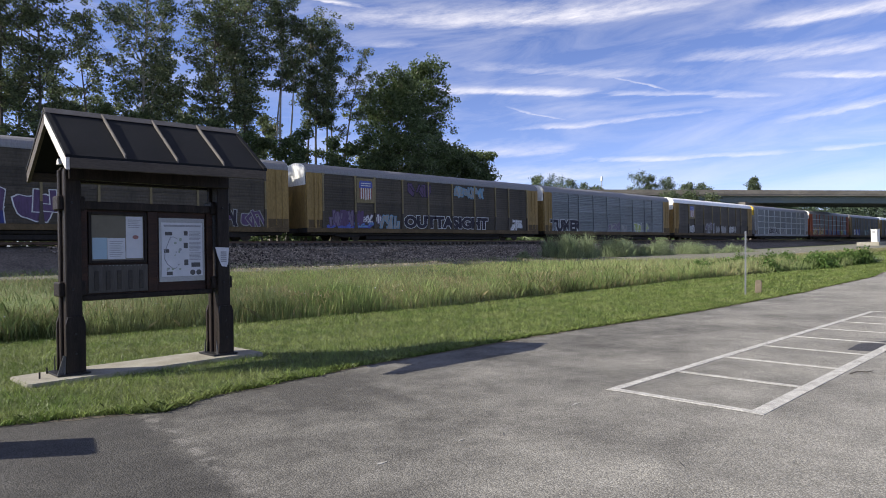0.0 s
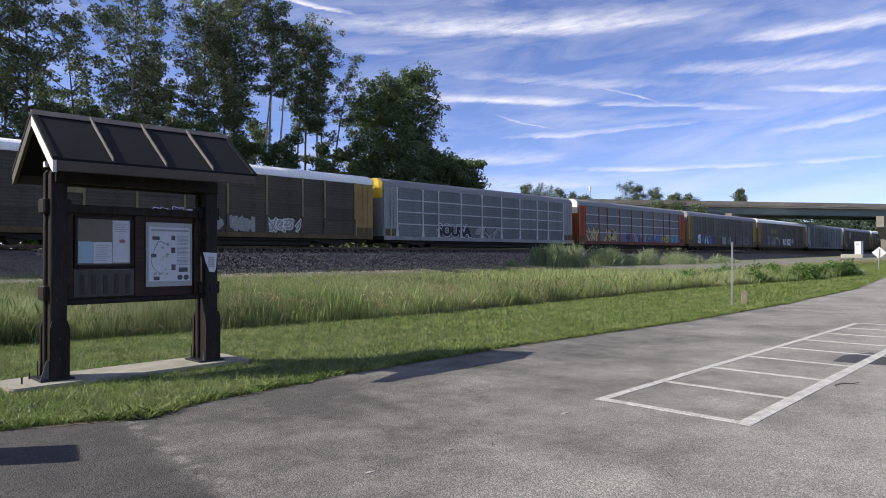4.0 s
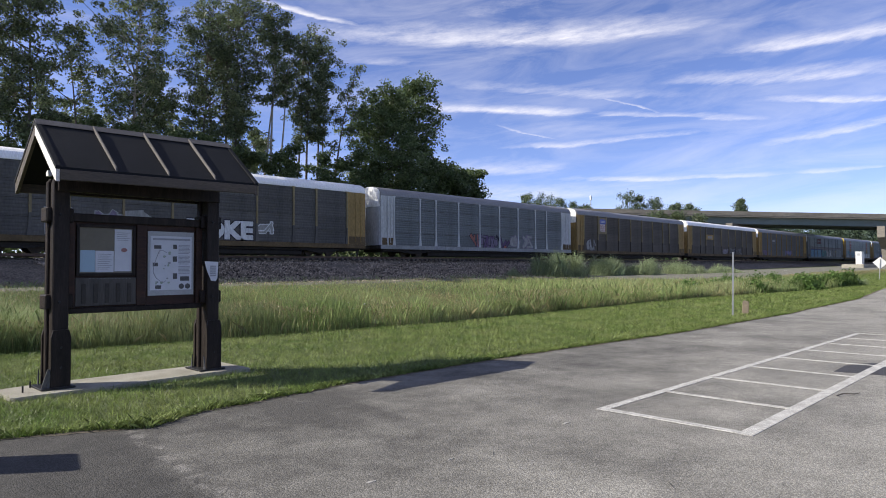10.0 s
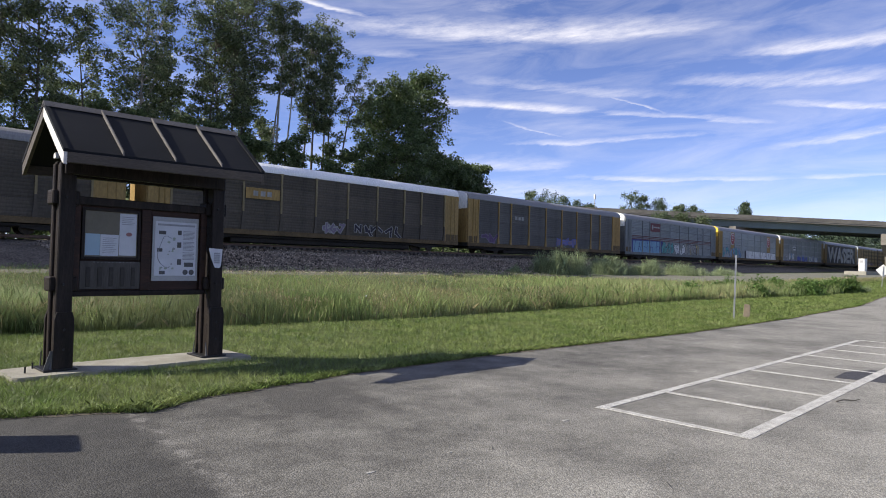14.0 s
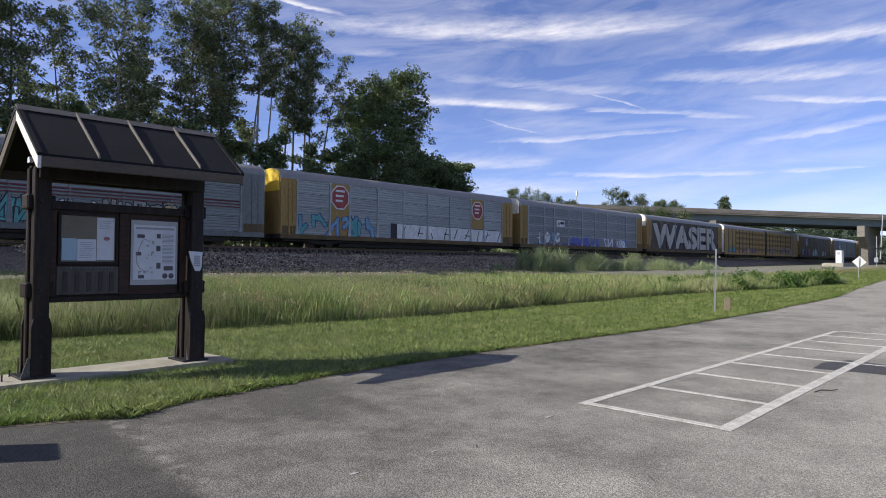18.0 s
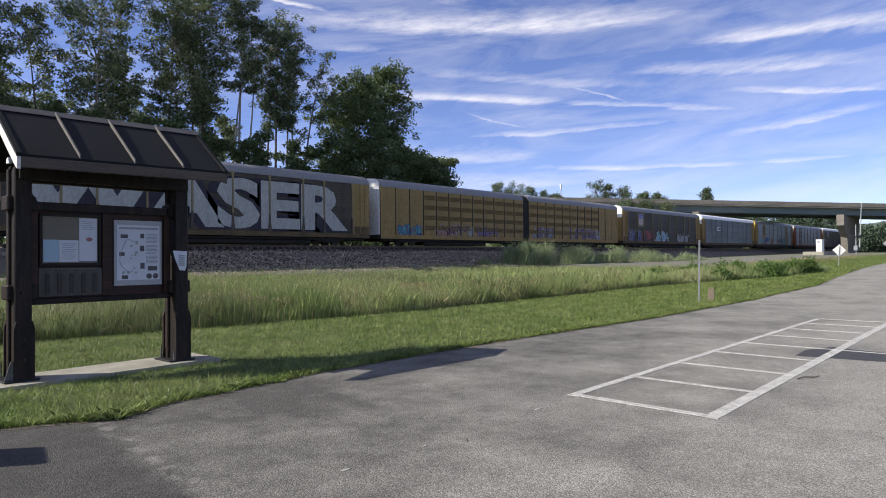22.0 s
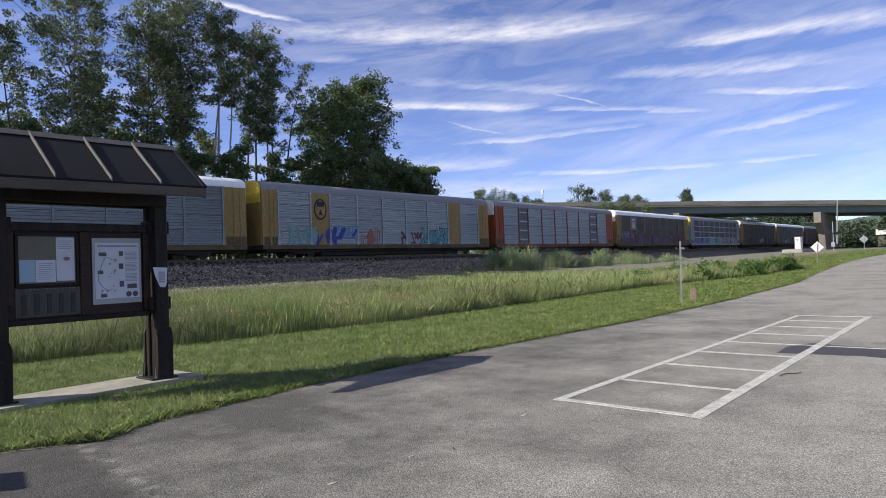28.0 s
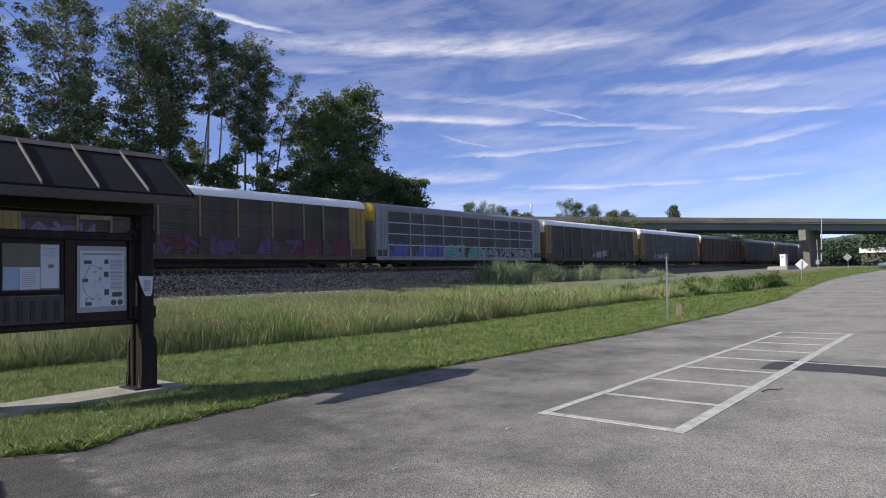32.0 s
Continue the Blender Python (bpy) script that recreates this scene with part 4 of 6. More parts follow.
        for x in (6.95, 7.5, 8.0):
            part("emblem_bar", box((x, -0.055, 3.3), (x + 0.36, -0.05, 3.65)), M["spray_ash"], board)
    elif kind == "octagon":
        for x, z, r in ((5.3, 3.95, 1.0), (21.7, 3.95, 0.92)):
            o = [(x + r * 0.92 * math.cos(q * math.tau / 8 + 0.393), z + r * math.sin(q * math.tau / 8 + 0.393)) for q in range(8)]
            i = [(x + (a - x) * 0.9, z + (b - z) * 0.9) for a, b in o]
            rim_ = part("emblem_board", prism(o, "y", -0.06, -0.03), M["spray_white"], parent, "red octagonal emblem with white rim")
            part("emblem_field", prism(i, "y", -0.066, -0.06), M["spray_red"], rim_)
            for k in range(3):
                part("emblem_bar", box((x - 0.45 * r, -0.071, z + 0.42 * r - k * 0.38 * r), (x + 0.42 * r - 0.1 * k, -0.066, z + 0.58 * r - k * 0.38 * r)), M["spray_white"], rim_)
    elif kind == "oval":
        ring = [(5.3 + 0.62 * math.cos(q * 0.349), 3.75 + 0.85 * math.sin(q * 0.349)) for q in range(18)]
        o = part("emblem_board", prism(ring, "y", -0.055, -0.03), M["spray_black"], parent, "dark oval emblem")
        part("emblem_field", prism([(5.3 + (a - 5.3) * 0.8, 3.75 + (b - 3.75) * 0.82) for a, b in ring], "y", -0.06, -0.055), M["ochre"], o)
        part("emblem_bar", box((4.95, -0.064, 3.95), (5.65, -0.06, 4.35)), M["spray_black"], o)
        part("emblem_bar", prism([(5.1, 3.3), (5.5, 3.3), (5.3, 3.75)], "y", -0.064, -0.06), M["spray_black"], o)
    elif kind == "sign":
        o = part("emblem_board", box((6.4, -0.05, 3.75), (9.1, -0.02, 4.85), 0.01), M["spray_maroon"], parent, "maroon sign with white marks")
        part("emblem_disc", prism([(6.95 + 0.22 * math.cos(q * 0.6), 4.3 + 0.3 * math.sin(q * 0.6)) for q in range(10)], "y", -0.056, -0.05), M["spray_ash"], o)
        part("emblem_bar", box((7.25, -0.056, 4.24), (8.85, -0.05, 4.42)), M["spray_ash"], o)
    elif kind == "small":
        o = part("emblem_board", box((6.75, -0.04, 3.05), (8.35, -0.02, 3.75), 0.01), M["spray_white"], parent, "small white plate with dark marks")
        part("emblem_bar", prism([(6.95, 3.25), (7.35, 3.25), (7.2, 3.62)], "y", -0.046, -0.04), M["spray_black"], o)
        part("emblem_bar", box((7.45, -0.046, 3.3), (8.2, -0.04, 3.6)), M["spray_black"], o)
    elif kind == "dark_small":
        for x in (6.85, 7.4, 7.9):
            part("emblem_bar", box((x, -0.03, 3.45), (x + 0.38, -0.022, 3.8)), M["spray_ash"], parent)


def truck(thing, x):
    tr = repeat(("truck",), lambda: prism([(-1.35, 0.36), (-1.2, 0.56), (-0.5, 0.62), (-0.3, 0.5), (0.3, 0.5), (0.5, 0.62), (1.2, 0.56), (1.35, 0.36), (0.95, 0.34), (0.5, 0.26), (-0.5, 0.26), (-0.95, 0.34)], "y", 0.22, 0.42), M["under"], thing, Matrix.Translation((x, 0, 0)), "dark cast steel side frame")
    for sx in (-0.9, 0.9):
        for y in (0.72, 2.16):
            repeat(("wheel",), lambda: tube([(0, -0.06, 0), (0, -0.055, 0), (0, 0.055, 0), (0, 0.056, 0)], [0.30, 0.42, 0.42, 0.34], 20), M["wheel"], tr, Matrix.Translation((sx, y, 0.42)))
        repeat(("axle",), lambda: tube([(0, 0.3, 0), (0, 2.7, 0)], [0.08, 0.08], 8), M["under"], tr, Matrix.Translation((sx, 0, 0.42)))


def autorack(label, panel, frame, roof="roof_grey", end="end_white", post=None, bars=None, mark=None, deep=0.006, solid=(), door=None, tags=(), bay_mat=None, rungs=(), bands=(), length=LONG):
    post, door = post or ("tan" if frame == "yellow" else frame), door or frame
    thing = tagged(empty("autorack_car"), label, "railway car", "cars of the freight train")
    part("body", box((0.05, 0.06, 0.62), (length - 0.05, 2.94, 5.05)), M["body_core"], thing)
    repeat(("roof", roof), lambda: prism(roof_outline(), "x", 0.0, length), M[roof], thing, Matrix(), "rounded sheet metal roof")
    for x, s in ((0.0, -1), (length, 1)):
        repeat(("end_hood", end, s), lambda: prism([(0.12, 4.1), (0.12, 5.30), (0.30, 5.52), (0.70, 5.70), (1.5, 5.80), (2.3, 5.70), (2.7, 5.52), (2.88, 5.30), (2.88, 4.1)], "x", x - 0.10 * (s < 0), x + 0.10 * (s > 0)), M[end], thing, Matrix(), "painted hood over the end doors")
        repeat(("end_door", door, s), lambda: box((x - 0.06, 0.10, 0.95), (x + 0.06, 2.9, 4.12), 0.01), M[door], thing, Matrix())
        repeat(("coupler", s), lambda: box((x - 0.85 * (s < 0), 1.38, 0.62), (x + 0.85 * (s > 0), 1.62, 0.92), 0.03), M["under"], thing, Matrix())
    # side doors at both corners, each a ribbed plate between two stiles
    for a, b in ((0.0, BAYS[0]), (BAYS[-1], length)):
        repeat(("corner_plate", door, round(b - a, 2)), lambda: box((0, -0.02, 0.95), (b - a, 0.055, 5.0), 0.01), M[door], thing, Matrix.Translation((a, 0, 0)))
        repeat(("corner_stile", door), lambda: box((-0.06, -0.075, 0.92), (0.06, -0.021, 5.0), 0.01), M[door], thing, Matrix.Translation(((a + 0.10) if a else 0.72, 0, 0)))
        w = b - a
        repeat(("kick_plate", round(w, 2)), lambda: box((0.12, -0.026, 0.97), (w - 0.04, -0.021, 1.55), 0.002), M["grime"], thing, Matrix.Translation((a, 0, 0)), "rusty grime over the door foot")
        for q in (0.45, 0.72):
            repeat(("lock_rod", door), lambda: tube([(0, -0.045, 1.1), (0, -0.045, 4.85)], [0.022, 0.022], 6), M[door], thing, Matrix.Translation((a + q * w, 0, 0)))
    sill = {"yellow": "grime", "ochre": "grime", "orange": "rustred"}.get(frame, frame)
    repeat(("side_sill", sill, round(length)), lambda: box((0.0, -0.05, 0.62), (length, 0.05, 0.96), 0.015), M[sill], thing, Matrix(), "dirty lower side beam")
    repeat(("floor_frame", round(length)), lambda: box((0.4, 0.20, 0.42), (length - 0.4, 2.8, 0.62), 0.05), M["under"], thing, Matrix())
    # solid dark box: stands in for undercarriage and the shade under the car
    repeat(("brake_gear",), lambda: box((5.6, 0.35, 0.08), (length - 5.6, 2.6, 0.43), 0.06), M["under"], thing, Matrix())
    # sheets between the posts
    for i, (a, b) in enumerate(zip(BAYS, BAYS[1:])):
        if i in solid:
            repeat(("bay_plate", frame, round(b - a, 2)), lambda: box((0, -0.012, 0.96), (b - a, 0.055, 5.0)), M[frame], thing, Matrix.Translation((a, 0, 0)))
            continue
        name = (bay_mat or {}).get(i, panel)
        for r in range(4):
            h = (HIGH - 0.98) / 4
            w = b - a - 0.10
            repeat(("side_sheet", name, round(w, 2), deep), lambda: corrugated(w, h - 0.035, deep * 1.6, 0.20), M[name], thing, Matrix.Translation((a + 0.05, 0.02, 0.98 + r * h)))
            if i in rungs:
                repeat(("rung", round(w, 2)), lambda: box((0.15, -0.05, 0.42), (w - 0.15, 0.0, 0.56), 0.02), M["bar_pale"], thing, Matrix.Translation((a + 0.05, 0, 0.98 + r * h)), "pale cross bar")
            if bars and r:
                repeat(("rub_rail", bars, round(w, 2)), lambda: box((0, -0.04, -0.05), (w, 0.02, 0.05), 0.008), M["bar_" + bars], thing, Matrix.Translation((a + 0.05, 0, 0.98 + r * h)))
    for k, x in enumerate(BAYS):
        repeat(("side_post", post), lambda: prism([(0.065, 2.2), (0.065, 4.86), (0.13, 4.95), (0.13, 5.02), (-0.13, 5.02), (-0.13, 4.95), (-0.065, 4.86), (-0.065, 2.2)], "y", -0.07, 0.03), M[post], thing, Matrix.Translation((x, 0, 0)))
        foot = panel if post in ("tan", "panel_zinc") else post
        repeat(("post_foot", foot), lambda: prism([(-0.15, 0.96), (0.15, 0.96), (0.12, 1.35), (0.085, 1.6), (0.065, 2.199), (-0.065, 2.199), (-0.085, 1.6), (-0.12, 1.35)], "y", -0.07, 0.03), M[foot], thing, Matrix.Translation((x, 0, 0)), "grimy post foot")
    for z in bands:
        repeat(("side_band",), lambda: box((BAYS[0] + 0.1, -0.088, -0.035), (BAYS[-1] - 0.1, -0.072, 0.035), 0.004), M["spray_maroon"], thing, Matrix.Translation((0, 0, z)), "thin maroon band")
    for x in (3.9, length - 3.9):
        truck(thing, x)
    if mark:
        emblem(mark, thing)
    for k, tg in enumerate(tags):
        if isinstance(tg[0], str):
            tag_word(*tg, thing)
        else:
            tag_blobs(*tg, 31 * k + 7 + int(tg[1] * 10), thing, "spray-painted graffiti")
    return thing


def double_car():
    """Two yellow units joined by a dark bellows."""
    thing = tagged(empty("autorack_car"), "long yellow car carrier of two joined units", "railway car", "cars of the freight train")
    for x0, x1 in ((0.0, 20.7), (21.6, 42.2)):
        unit = part("body", box((x0 + 0.03, 0.06, 0.62), (x1 - 0.03, 2.94, 5.05)), M["body_core"], thing, "yellow steel body unit")
        part("roof", prism(roof_outline(), "x", x0, x1), M["roof_grey"], thing)
        part("side_sill", box((x0, -0.05, 0.60), (x1, 0.05, 0.96), 0.015), M["ochre"], thing)
        n = 11
        e = [x0 + 1.65 * (x0 == 0) + 0.05 + i * (x1 - x0 - 1.7) / n for i in range(n + 1)]
        for i, (a, b) in enumerate(zip(e, e[1:])):
            repeat(("side_sheet", "yellow", "plain"), lambda: box((0.04, -0.01, 0.96), (b - a - 0.04, 0.05, 5.0), 0.01), M["yellow"], thing, Matrix.Translation((a, 0, 0)))
            if (2 <= i if x0 == 0 else i < n - 2):
                for r in range(4):
                    repeat(("louvre", "double"), lambda: corrugated(b - a - 0.28, 0.42, 0.025, 0.14), M["louvre"], thing, Matrix.Translation((a + 0.14, -0.022, 1.45 + r * 0.92)))
            repeat(("side_post", "thin"), lambda: box((-0.03, -0.07, 0.96), (0.03, 0.0, 5.0), 0.008), M["body_core"], thing, Matrix.Translation((a, 0, 0)))
        ends = (0.0, 1.7) if x0 == 0 else (x1 - 1.65, x1)
        part("corner_plate", box((ends[0], -0.02, 0.95), (ends[1], 0.055, 5.0), 0.01), M["yellow"], thing)
        x = x0 if x0 == 0 else x1
        part("end_hood", prism([(0.12, 0.95), (0.12, 5.30), (0.30, 5.52), (0.70, 5.70), (1.5, 5.80), (2.3, 5.70), (2.7, 5.52), (2.88, 5.30), (2.88, 0.95)], "x", x - 0.1 * (x0 == 0), x + 0.1 * (x0 != 0)), M["end_white"], thing)
    for k, (a, b) in enumerate(((0.4, 19.8), (22.4, 41.8))):
        part("floor_frame", box((a, 0.20, 0.40), (b, 2.8, 0.62), 0.05), M["under"], thing)
        # dark box again fills the shaded gap below each unit's floor
        part("brake_gear", box((a + 5.2, 0.35, 0.10), (b - 5.2, 2.6, 0.41), 0.06), M["under"], thing)
    part("bellows", prism([(0.03 + y * 0.98, z * 0.985) for y, z in roof_outline()] + [(2.9, 0.9), (0.08, 0.9)], "x", 20.69, 21.61), M["under"], thing, "black rubber bellows")
    for x in (3.5, 21.15, 38.7):
        truck(thing, x)
    for n_, a, b, c, d, cols, out in ((6, 2.0, 4.8, 1.0, 1.8, ("teal",), "navy"), (7, 6.8, 12.2, 1.0, 1.9, ("maroon", "brick"), "ash"), (6, 12.4, 16.0, 1.0, 1.9, ("mauve",), "purple"),
                                      (5, 22.6, 26.5, 1.0, 2.1, ("mauve", "ash"), "purple"), (7, 30.2, 37.4, 0.95, 2.2, ("purple", "mauve"), "ash")):
        tag_blobs(n_, a, b, c, d, cols, out, int(a * 7), thing, "spray-painted graffiti")
    return thing


DARK_Y = "weathered dark grey covered car carrier with yellow posts"
PALE_B = "galvanised car carrier with pale posts and rails"
CARS = [
    dict(label="dark car carrier with yellow posts and white graffiti", panel="panel_dark", frame="yellow", tags=[(4, 6.0, 12.6, 1.0, 2.8, ("navy", "purple"), "white"), (3, 22.8, 25.4, 1.0, 2.0, ("purple", "black"), "ash")]),
    dict(label="dark car carrier with yellow posts and block graffiti", panel="panel_dark", frame="yellow", mark="shield", tags=[("OUTTASIGHT", 9.2, 19.7, 0.98, 2.15, "black", "white"), (5, 1.7, 5.0, 1.2, 2.25, ("purple", "mauve"), "purple"), (5, 1.8, 6.6, 0.85, 1.35, ("sky", "blue"), "blue"), (3, 4.9, 6.9, 1.4, 2.0, ("white",), "mauve"), (3, 6.8, 9.0, 1.05, 2.0, ("ash",), "sky"), (4, 9.8, 12.3, 3.7, 4.75, ("purple",), "black"), (6, 15.2, 19.0, 3.9, 4.75, ("ash",), "sky"), (2, 22.9, 24.6, 1.0, 1.9, ("ash", "white"), "ash")]),
    dict(label="pale grey ribbed car carrier with faint yellow posts", panel="panel_zinc", frame="ochre", post="panel_zinc", door="yellow", deep=0.02, tags=[("TUMER", 0.9, 6.6, 0.85, 2.25, "black", "white"), (4, 11.9, 16.2, 1.15, 2.1, ("mauve", "ash"), "ash"), (4, 18.2, 21.6, 1.0, 2.0, ("ash", "green"), "white"), (1, 0.1, 1.4, 0.9, 1.6, ("mauve",), "purple")]),
    dict(label="dark weathered car carrier with yellow posts and white roof", panel="panel_dark", frame="yellow", roof="roof_white", mark="shield", bay_mat={2: "panel_dark"}, tags=[(4, 9.4, 12.7, 0.95, 2.3, ("black", "purple"), "white"), (3, 4.5, 6.2, 1.1, 2.0, ("ash",), "white"), (3, 12.8, 14.6, 1.1, 1.9, ("ash",), "ash"), (3, 15.1, 17.6, 1.1, 1.95, ("ash",), "ash"), (4, 17.9, 20.6, 1.1, 1.95, ("ash",), "white")]),
    dict(label=PALE_B, panel="panel_grey", frame="pale", post="bar_pale", bars="pale", end="end_yellow", tags=[("SOUSA", 6.0, 10.6, 0.95, 2.2, "black", "white"), (3, 11.2, 15.0, 1.0, 2.1, ("ash",), "black")]),
    dict(label="orange framed galvanised car carrier with colourful graffiti", panel="panel_grey", frame="orange", bars="pale", tags=[(6, 1.5, 8.2, 0.85, 2.45, ("sand",), "black"), (6, 10.2, 15.0, 0.95, 2.0, ("navy", "ash"), "purple"), (6, 15.2, 20.2, 0.9, 2.1, ("blue", "sky"), "mauve"), (2, 20.3, 22.4, 1.0, 2.1, ("green",), "black"), (3, 22.4, 25.2, 0.9, 2.0, ("sky", "teal"), "blue")]),
    dict(label="slate grey car carrier with thin yellow posts", panel="panel_slate", frame="yellow", end="roof_grey", tags=[("S", 3.1, 4.4, 0.95, 2.4, "white", "ash"), ("A", 4.3, 5.75, 0.95, 2.4, "blue", "navy"), ("A", 5.5, 6.95, 0.95, 2.4, "white", "blue"), ("G", 6.85, 8.1, 0.95, 2.4, "blue", "navy"), (5, 12.0, 15.8, 1.0, 2.1, ("ash",), "teal"), (5, 19.6, 23.4, 1.0, 2.1, ("black",), "ash")]),
    dict(label="slate grey car carrier with yellow posts and white roof", panel="panel_slate", frame="yellow", roof="roof_white", mark="plate", tags=[(4, 4.5, 11.0, 1.15, 2.45, ("mauve", "ash"), "ash"), ("ROKE", 12.9, 17.6, 0.95, 2.4, "white", "black"), (1, 18.0, 19.0, 1.6, 2.3, ("ash",), "white")]),
    dict(label="grey ribbed car carrier with white posts and doors", panel="panel_grey", frame="pale", post="bar_pale", door="bar_pale", deep=0.018, tags=[(6, 10.8, 16.4, 0.95, 2.1, ("purple", "mauve", "brick"), "black"), (3, 16.6, 20.8, 1.0, 2.2, ("ash",), "mauve")]),
    dict(label=DARK_Y, panel="panel_dark", frame="yellow", mark="shield", tags=[(3, 1.8, 4.2, 1.0, 2.2, ("ash",), "black")]),
    dict(label="dark weathered car carrier with yellow posts and white roof", panel="panel_dark", frame="yellow", roof="roof_white", mark="plate_faded", tags=[(3, 12.7, 14.6, 1.1, 1.75, ("mauve",), "ash"), (5, 15.2, 20.4, 1.0, 1.8, ("black",), "ash")]),
    dict(label="dark slate car carrier with thin yellow posts", panel="panel_slate", frame="ochre", mark="dark_small", tags=[(2, 2.0, 4.2, 1.1, 2.2, ("purple",), "mauve"), (4, 14.2, 18.2, 1.2, 1.9, ("mauve",), "blue")]),
    dict(label="silver car carrier with maroon bands and graffiti", panel="panel_zinc", frame="panel_grey", post="panel_zinc", door="panel_grey", deep=0.02, mark="sign", bands=(2.62, 2.82, 3.02), tags=[(0, 1.9, 9.0, 0.95, 2.5, ("sky",), "navy"), (5, 9.3, 13.1, 1.0, 2.5, ("teal",), "black"), (4, 13.2, 16.7, 1.0, 2.3, ("white",), "black"), (5, 16.8, 21.2, 0.95, 2.5, ("sand", "ash"), "black")]),
    dict(label="silver car carrier in ochre frame with red octagonal emblems", panel="panel_silver", frame="ochre", post="panel_silver", end="end_yellow", deep=0.022, solid=(1, 7), mark="octagon", tags=[(6, 1.6, 8.6, 0.85, 2.35, ("teal", "sky"), "navy"), (0, 11.3, 25.4, 0.9, 2.1, ("white",), "black")]),
    dict(label="silver car carrier with yellow doors and blue graffiti", panel="panel_zinc", frame="yellow", post="panel_silver", bars="faint", mark="small", deep=0.02, tags=[(5, 2.6, 7.4, 1.1, 2.3, ("white", "sky"), "purple"), (6, 9.6, 15.8, 0.95, 2.0, ("sky", "blue"), "blue"), (6, 17.2, 23.4, 0.95, 2.0, ("white", "mauve"), "blue"), (8, 1.6, 16.0, 0.75, 1.15, ("navy", "blue"), "purple")]),
    dict(label="dark car carrier with huge white block graffiti", panel="panel_dark", frame="yellow", tags=[("WASER", 1.6, 25.2, 1.0, 4.75, "chalk", "black")]),
    None,
    dict(label="dark car carrier with yellow posts and three graffiti tags", panel="panel_dark", frame="yellow", mark="shield", tags=[(5, 1.5, 5.4, 0.9, 2.4, ("navy", "purple"), "ash"), (5, 5.8, 9.7, 0.9, 2.3, ("maroon", "red"), "brick"), (5, 9.8, 14.6, 0.9, 2.3, ("sky", "teal"), "white"), (6, 17.8, 22.8, 0.95, 2.0, ("ash",), "ash")]),
    dict(label="pale grey car carrier with yellow corner doors", panel="panel_zinc", frame="yellow", post="panel_zinc", roof="roof_white", mark="small", deep=0.02),
    dict(label="silver car carrier in ochre frame with oval emblem", panel="panel_silver", frame="ochre", post="panel_silver", end="end_yellow", deep=0.022, solid=(1, 7), mark="oval", tags=[(6, 1.4, 4.8, 0.9, 2.4, ("teal",), "ash"), (5, 4.9, 9.6, 0.9, 2.4, ("sky", "navy"), "blue"), (3, 9.6, 11.6, 1.0, 2.2, ("brick", "ash"), "red"), (3, 14.4, 16.9, 1.0, 2.0, ("maroon",), "ash"), (4, 17.0, 21.2, 0.9, 2.4, ("teal",), "black")]),
    dict(label="silver car carrier in red-orange frame", panel="panel_silver", frame="orange", deep=0.022, bay_mat={1: "panel_grey", 7: "panel_grey"}, rungs=(1, 7)),
    dict(label="dark car carrier with yellow posts and purple graffiti", panel="panel_dark", frame="yellow", roof="roof_white", mark="shield", tags=[(14, 0.3, 25.6, 0.85, 2.15, ("purple", "maroon", "purple"), "maroon"), (3, 1.6, 6.0, 1.8, 2.7, ("mauve",), "purple")]),
    dict(label="grey car carrier with pale posts and blue graffiti", panel="panel_slate", frame="pale", bars="pale", end="end_yellow", tags=[(7, 1.5, 9.0, 0.9, 2.1, ("blue",), "mauve"), (3, 9.2, 15.4, 0.9, 2.1, ("blue", "teal"), "green"), (7, 15.5, 25.0, 0.9, 2.0, ("ash",), "black")]),
    dict(label="dark weathered car carrier with yellow posts and white roof", panel="panel_dark", frame="yellow", roof="roof_white", tags=[(4, 12.0, 17.0, 1.0, 1.9, ("ash",), "ash")]),
    dict(label="slate car carrier with yellow posts and pale roof", panel="panel_slate", frame="yellow", roof="roof_white", tags=[(5, 4.0, 12.0, 1.0, 1.8, ("ash", "mauve"), "ash")]),
    dict(label="rust red car carrier with dull panels", panel="panel_dark", frame="rustred"),
    dict(label="slate grey car carrier with thin posts", panel="panel_slate", frame="ochre"),
    dict(label=DARK_Y, panel="panel_dark", frame="yellow"),
    dict(label="grey ribbed car carrier with pale posts", panel="panel_grey", frame="pale"),
    dict(label=DARK_Y, panel="panel_dark", frame="ochre"),
]
train, at = [], -PITCH
SLACK = {1: 0.2, 3: 0.12, 7: -0.3}
for k, spec in enumerate(CARS):
    if spec is None:
        train.append((double_car(), at))
        at += 43.8
    else:
        train.append((autorack(**spec), at + SLACK.get(k, 0.0)))
        at += PITCH


# ---- plants ----
def leaf_mesh(name, centres, size, material, parent=None, flat=0.0, seed=1):
    """One small four-sided leaf at each centre, turned at random."""
    r = np.random.RandomState(seed)
    n = len(centres)
    a = r.normal(size=(n, 3))
    a[:, 2] *= 1 - flat
    a /= np.linalg.norm(a, axis=1)[:, None] + 1e-9
    b = np.cross(a, r.normal(size=(n, 3)))
    b /= np.linalg.norm(b, axis=1)[:, None] + 1e-9
    s = size * r.uniform(0.6, 1.35, (n, 1))
    v = np.stack([centres - a * s, centres + b * s * 0.55 - a * s * 0.1, centres + a * s, centres - b * s * 0.55 - a * s * 0.1], 1).reshape(-1, 3)
    return raw(name, v, np.arange(4 * n).reshape(n, 4), material, parent)


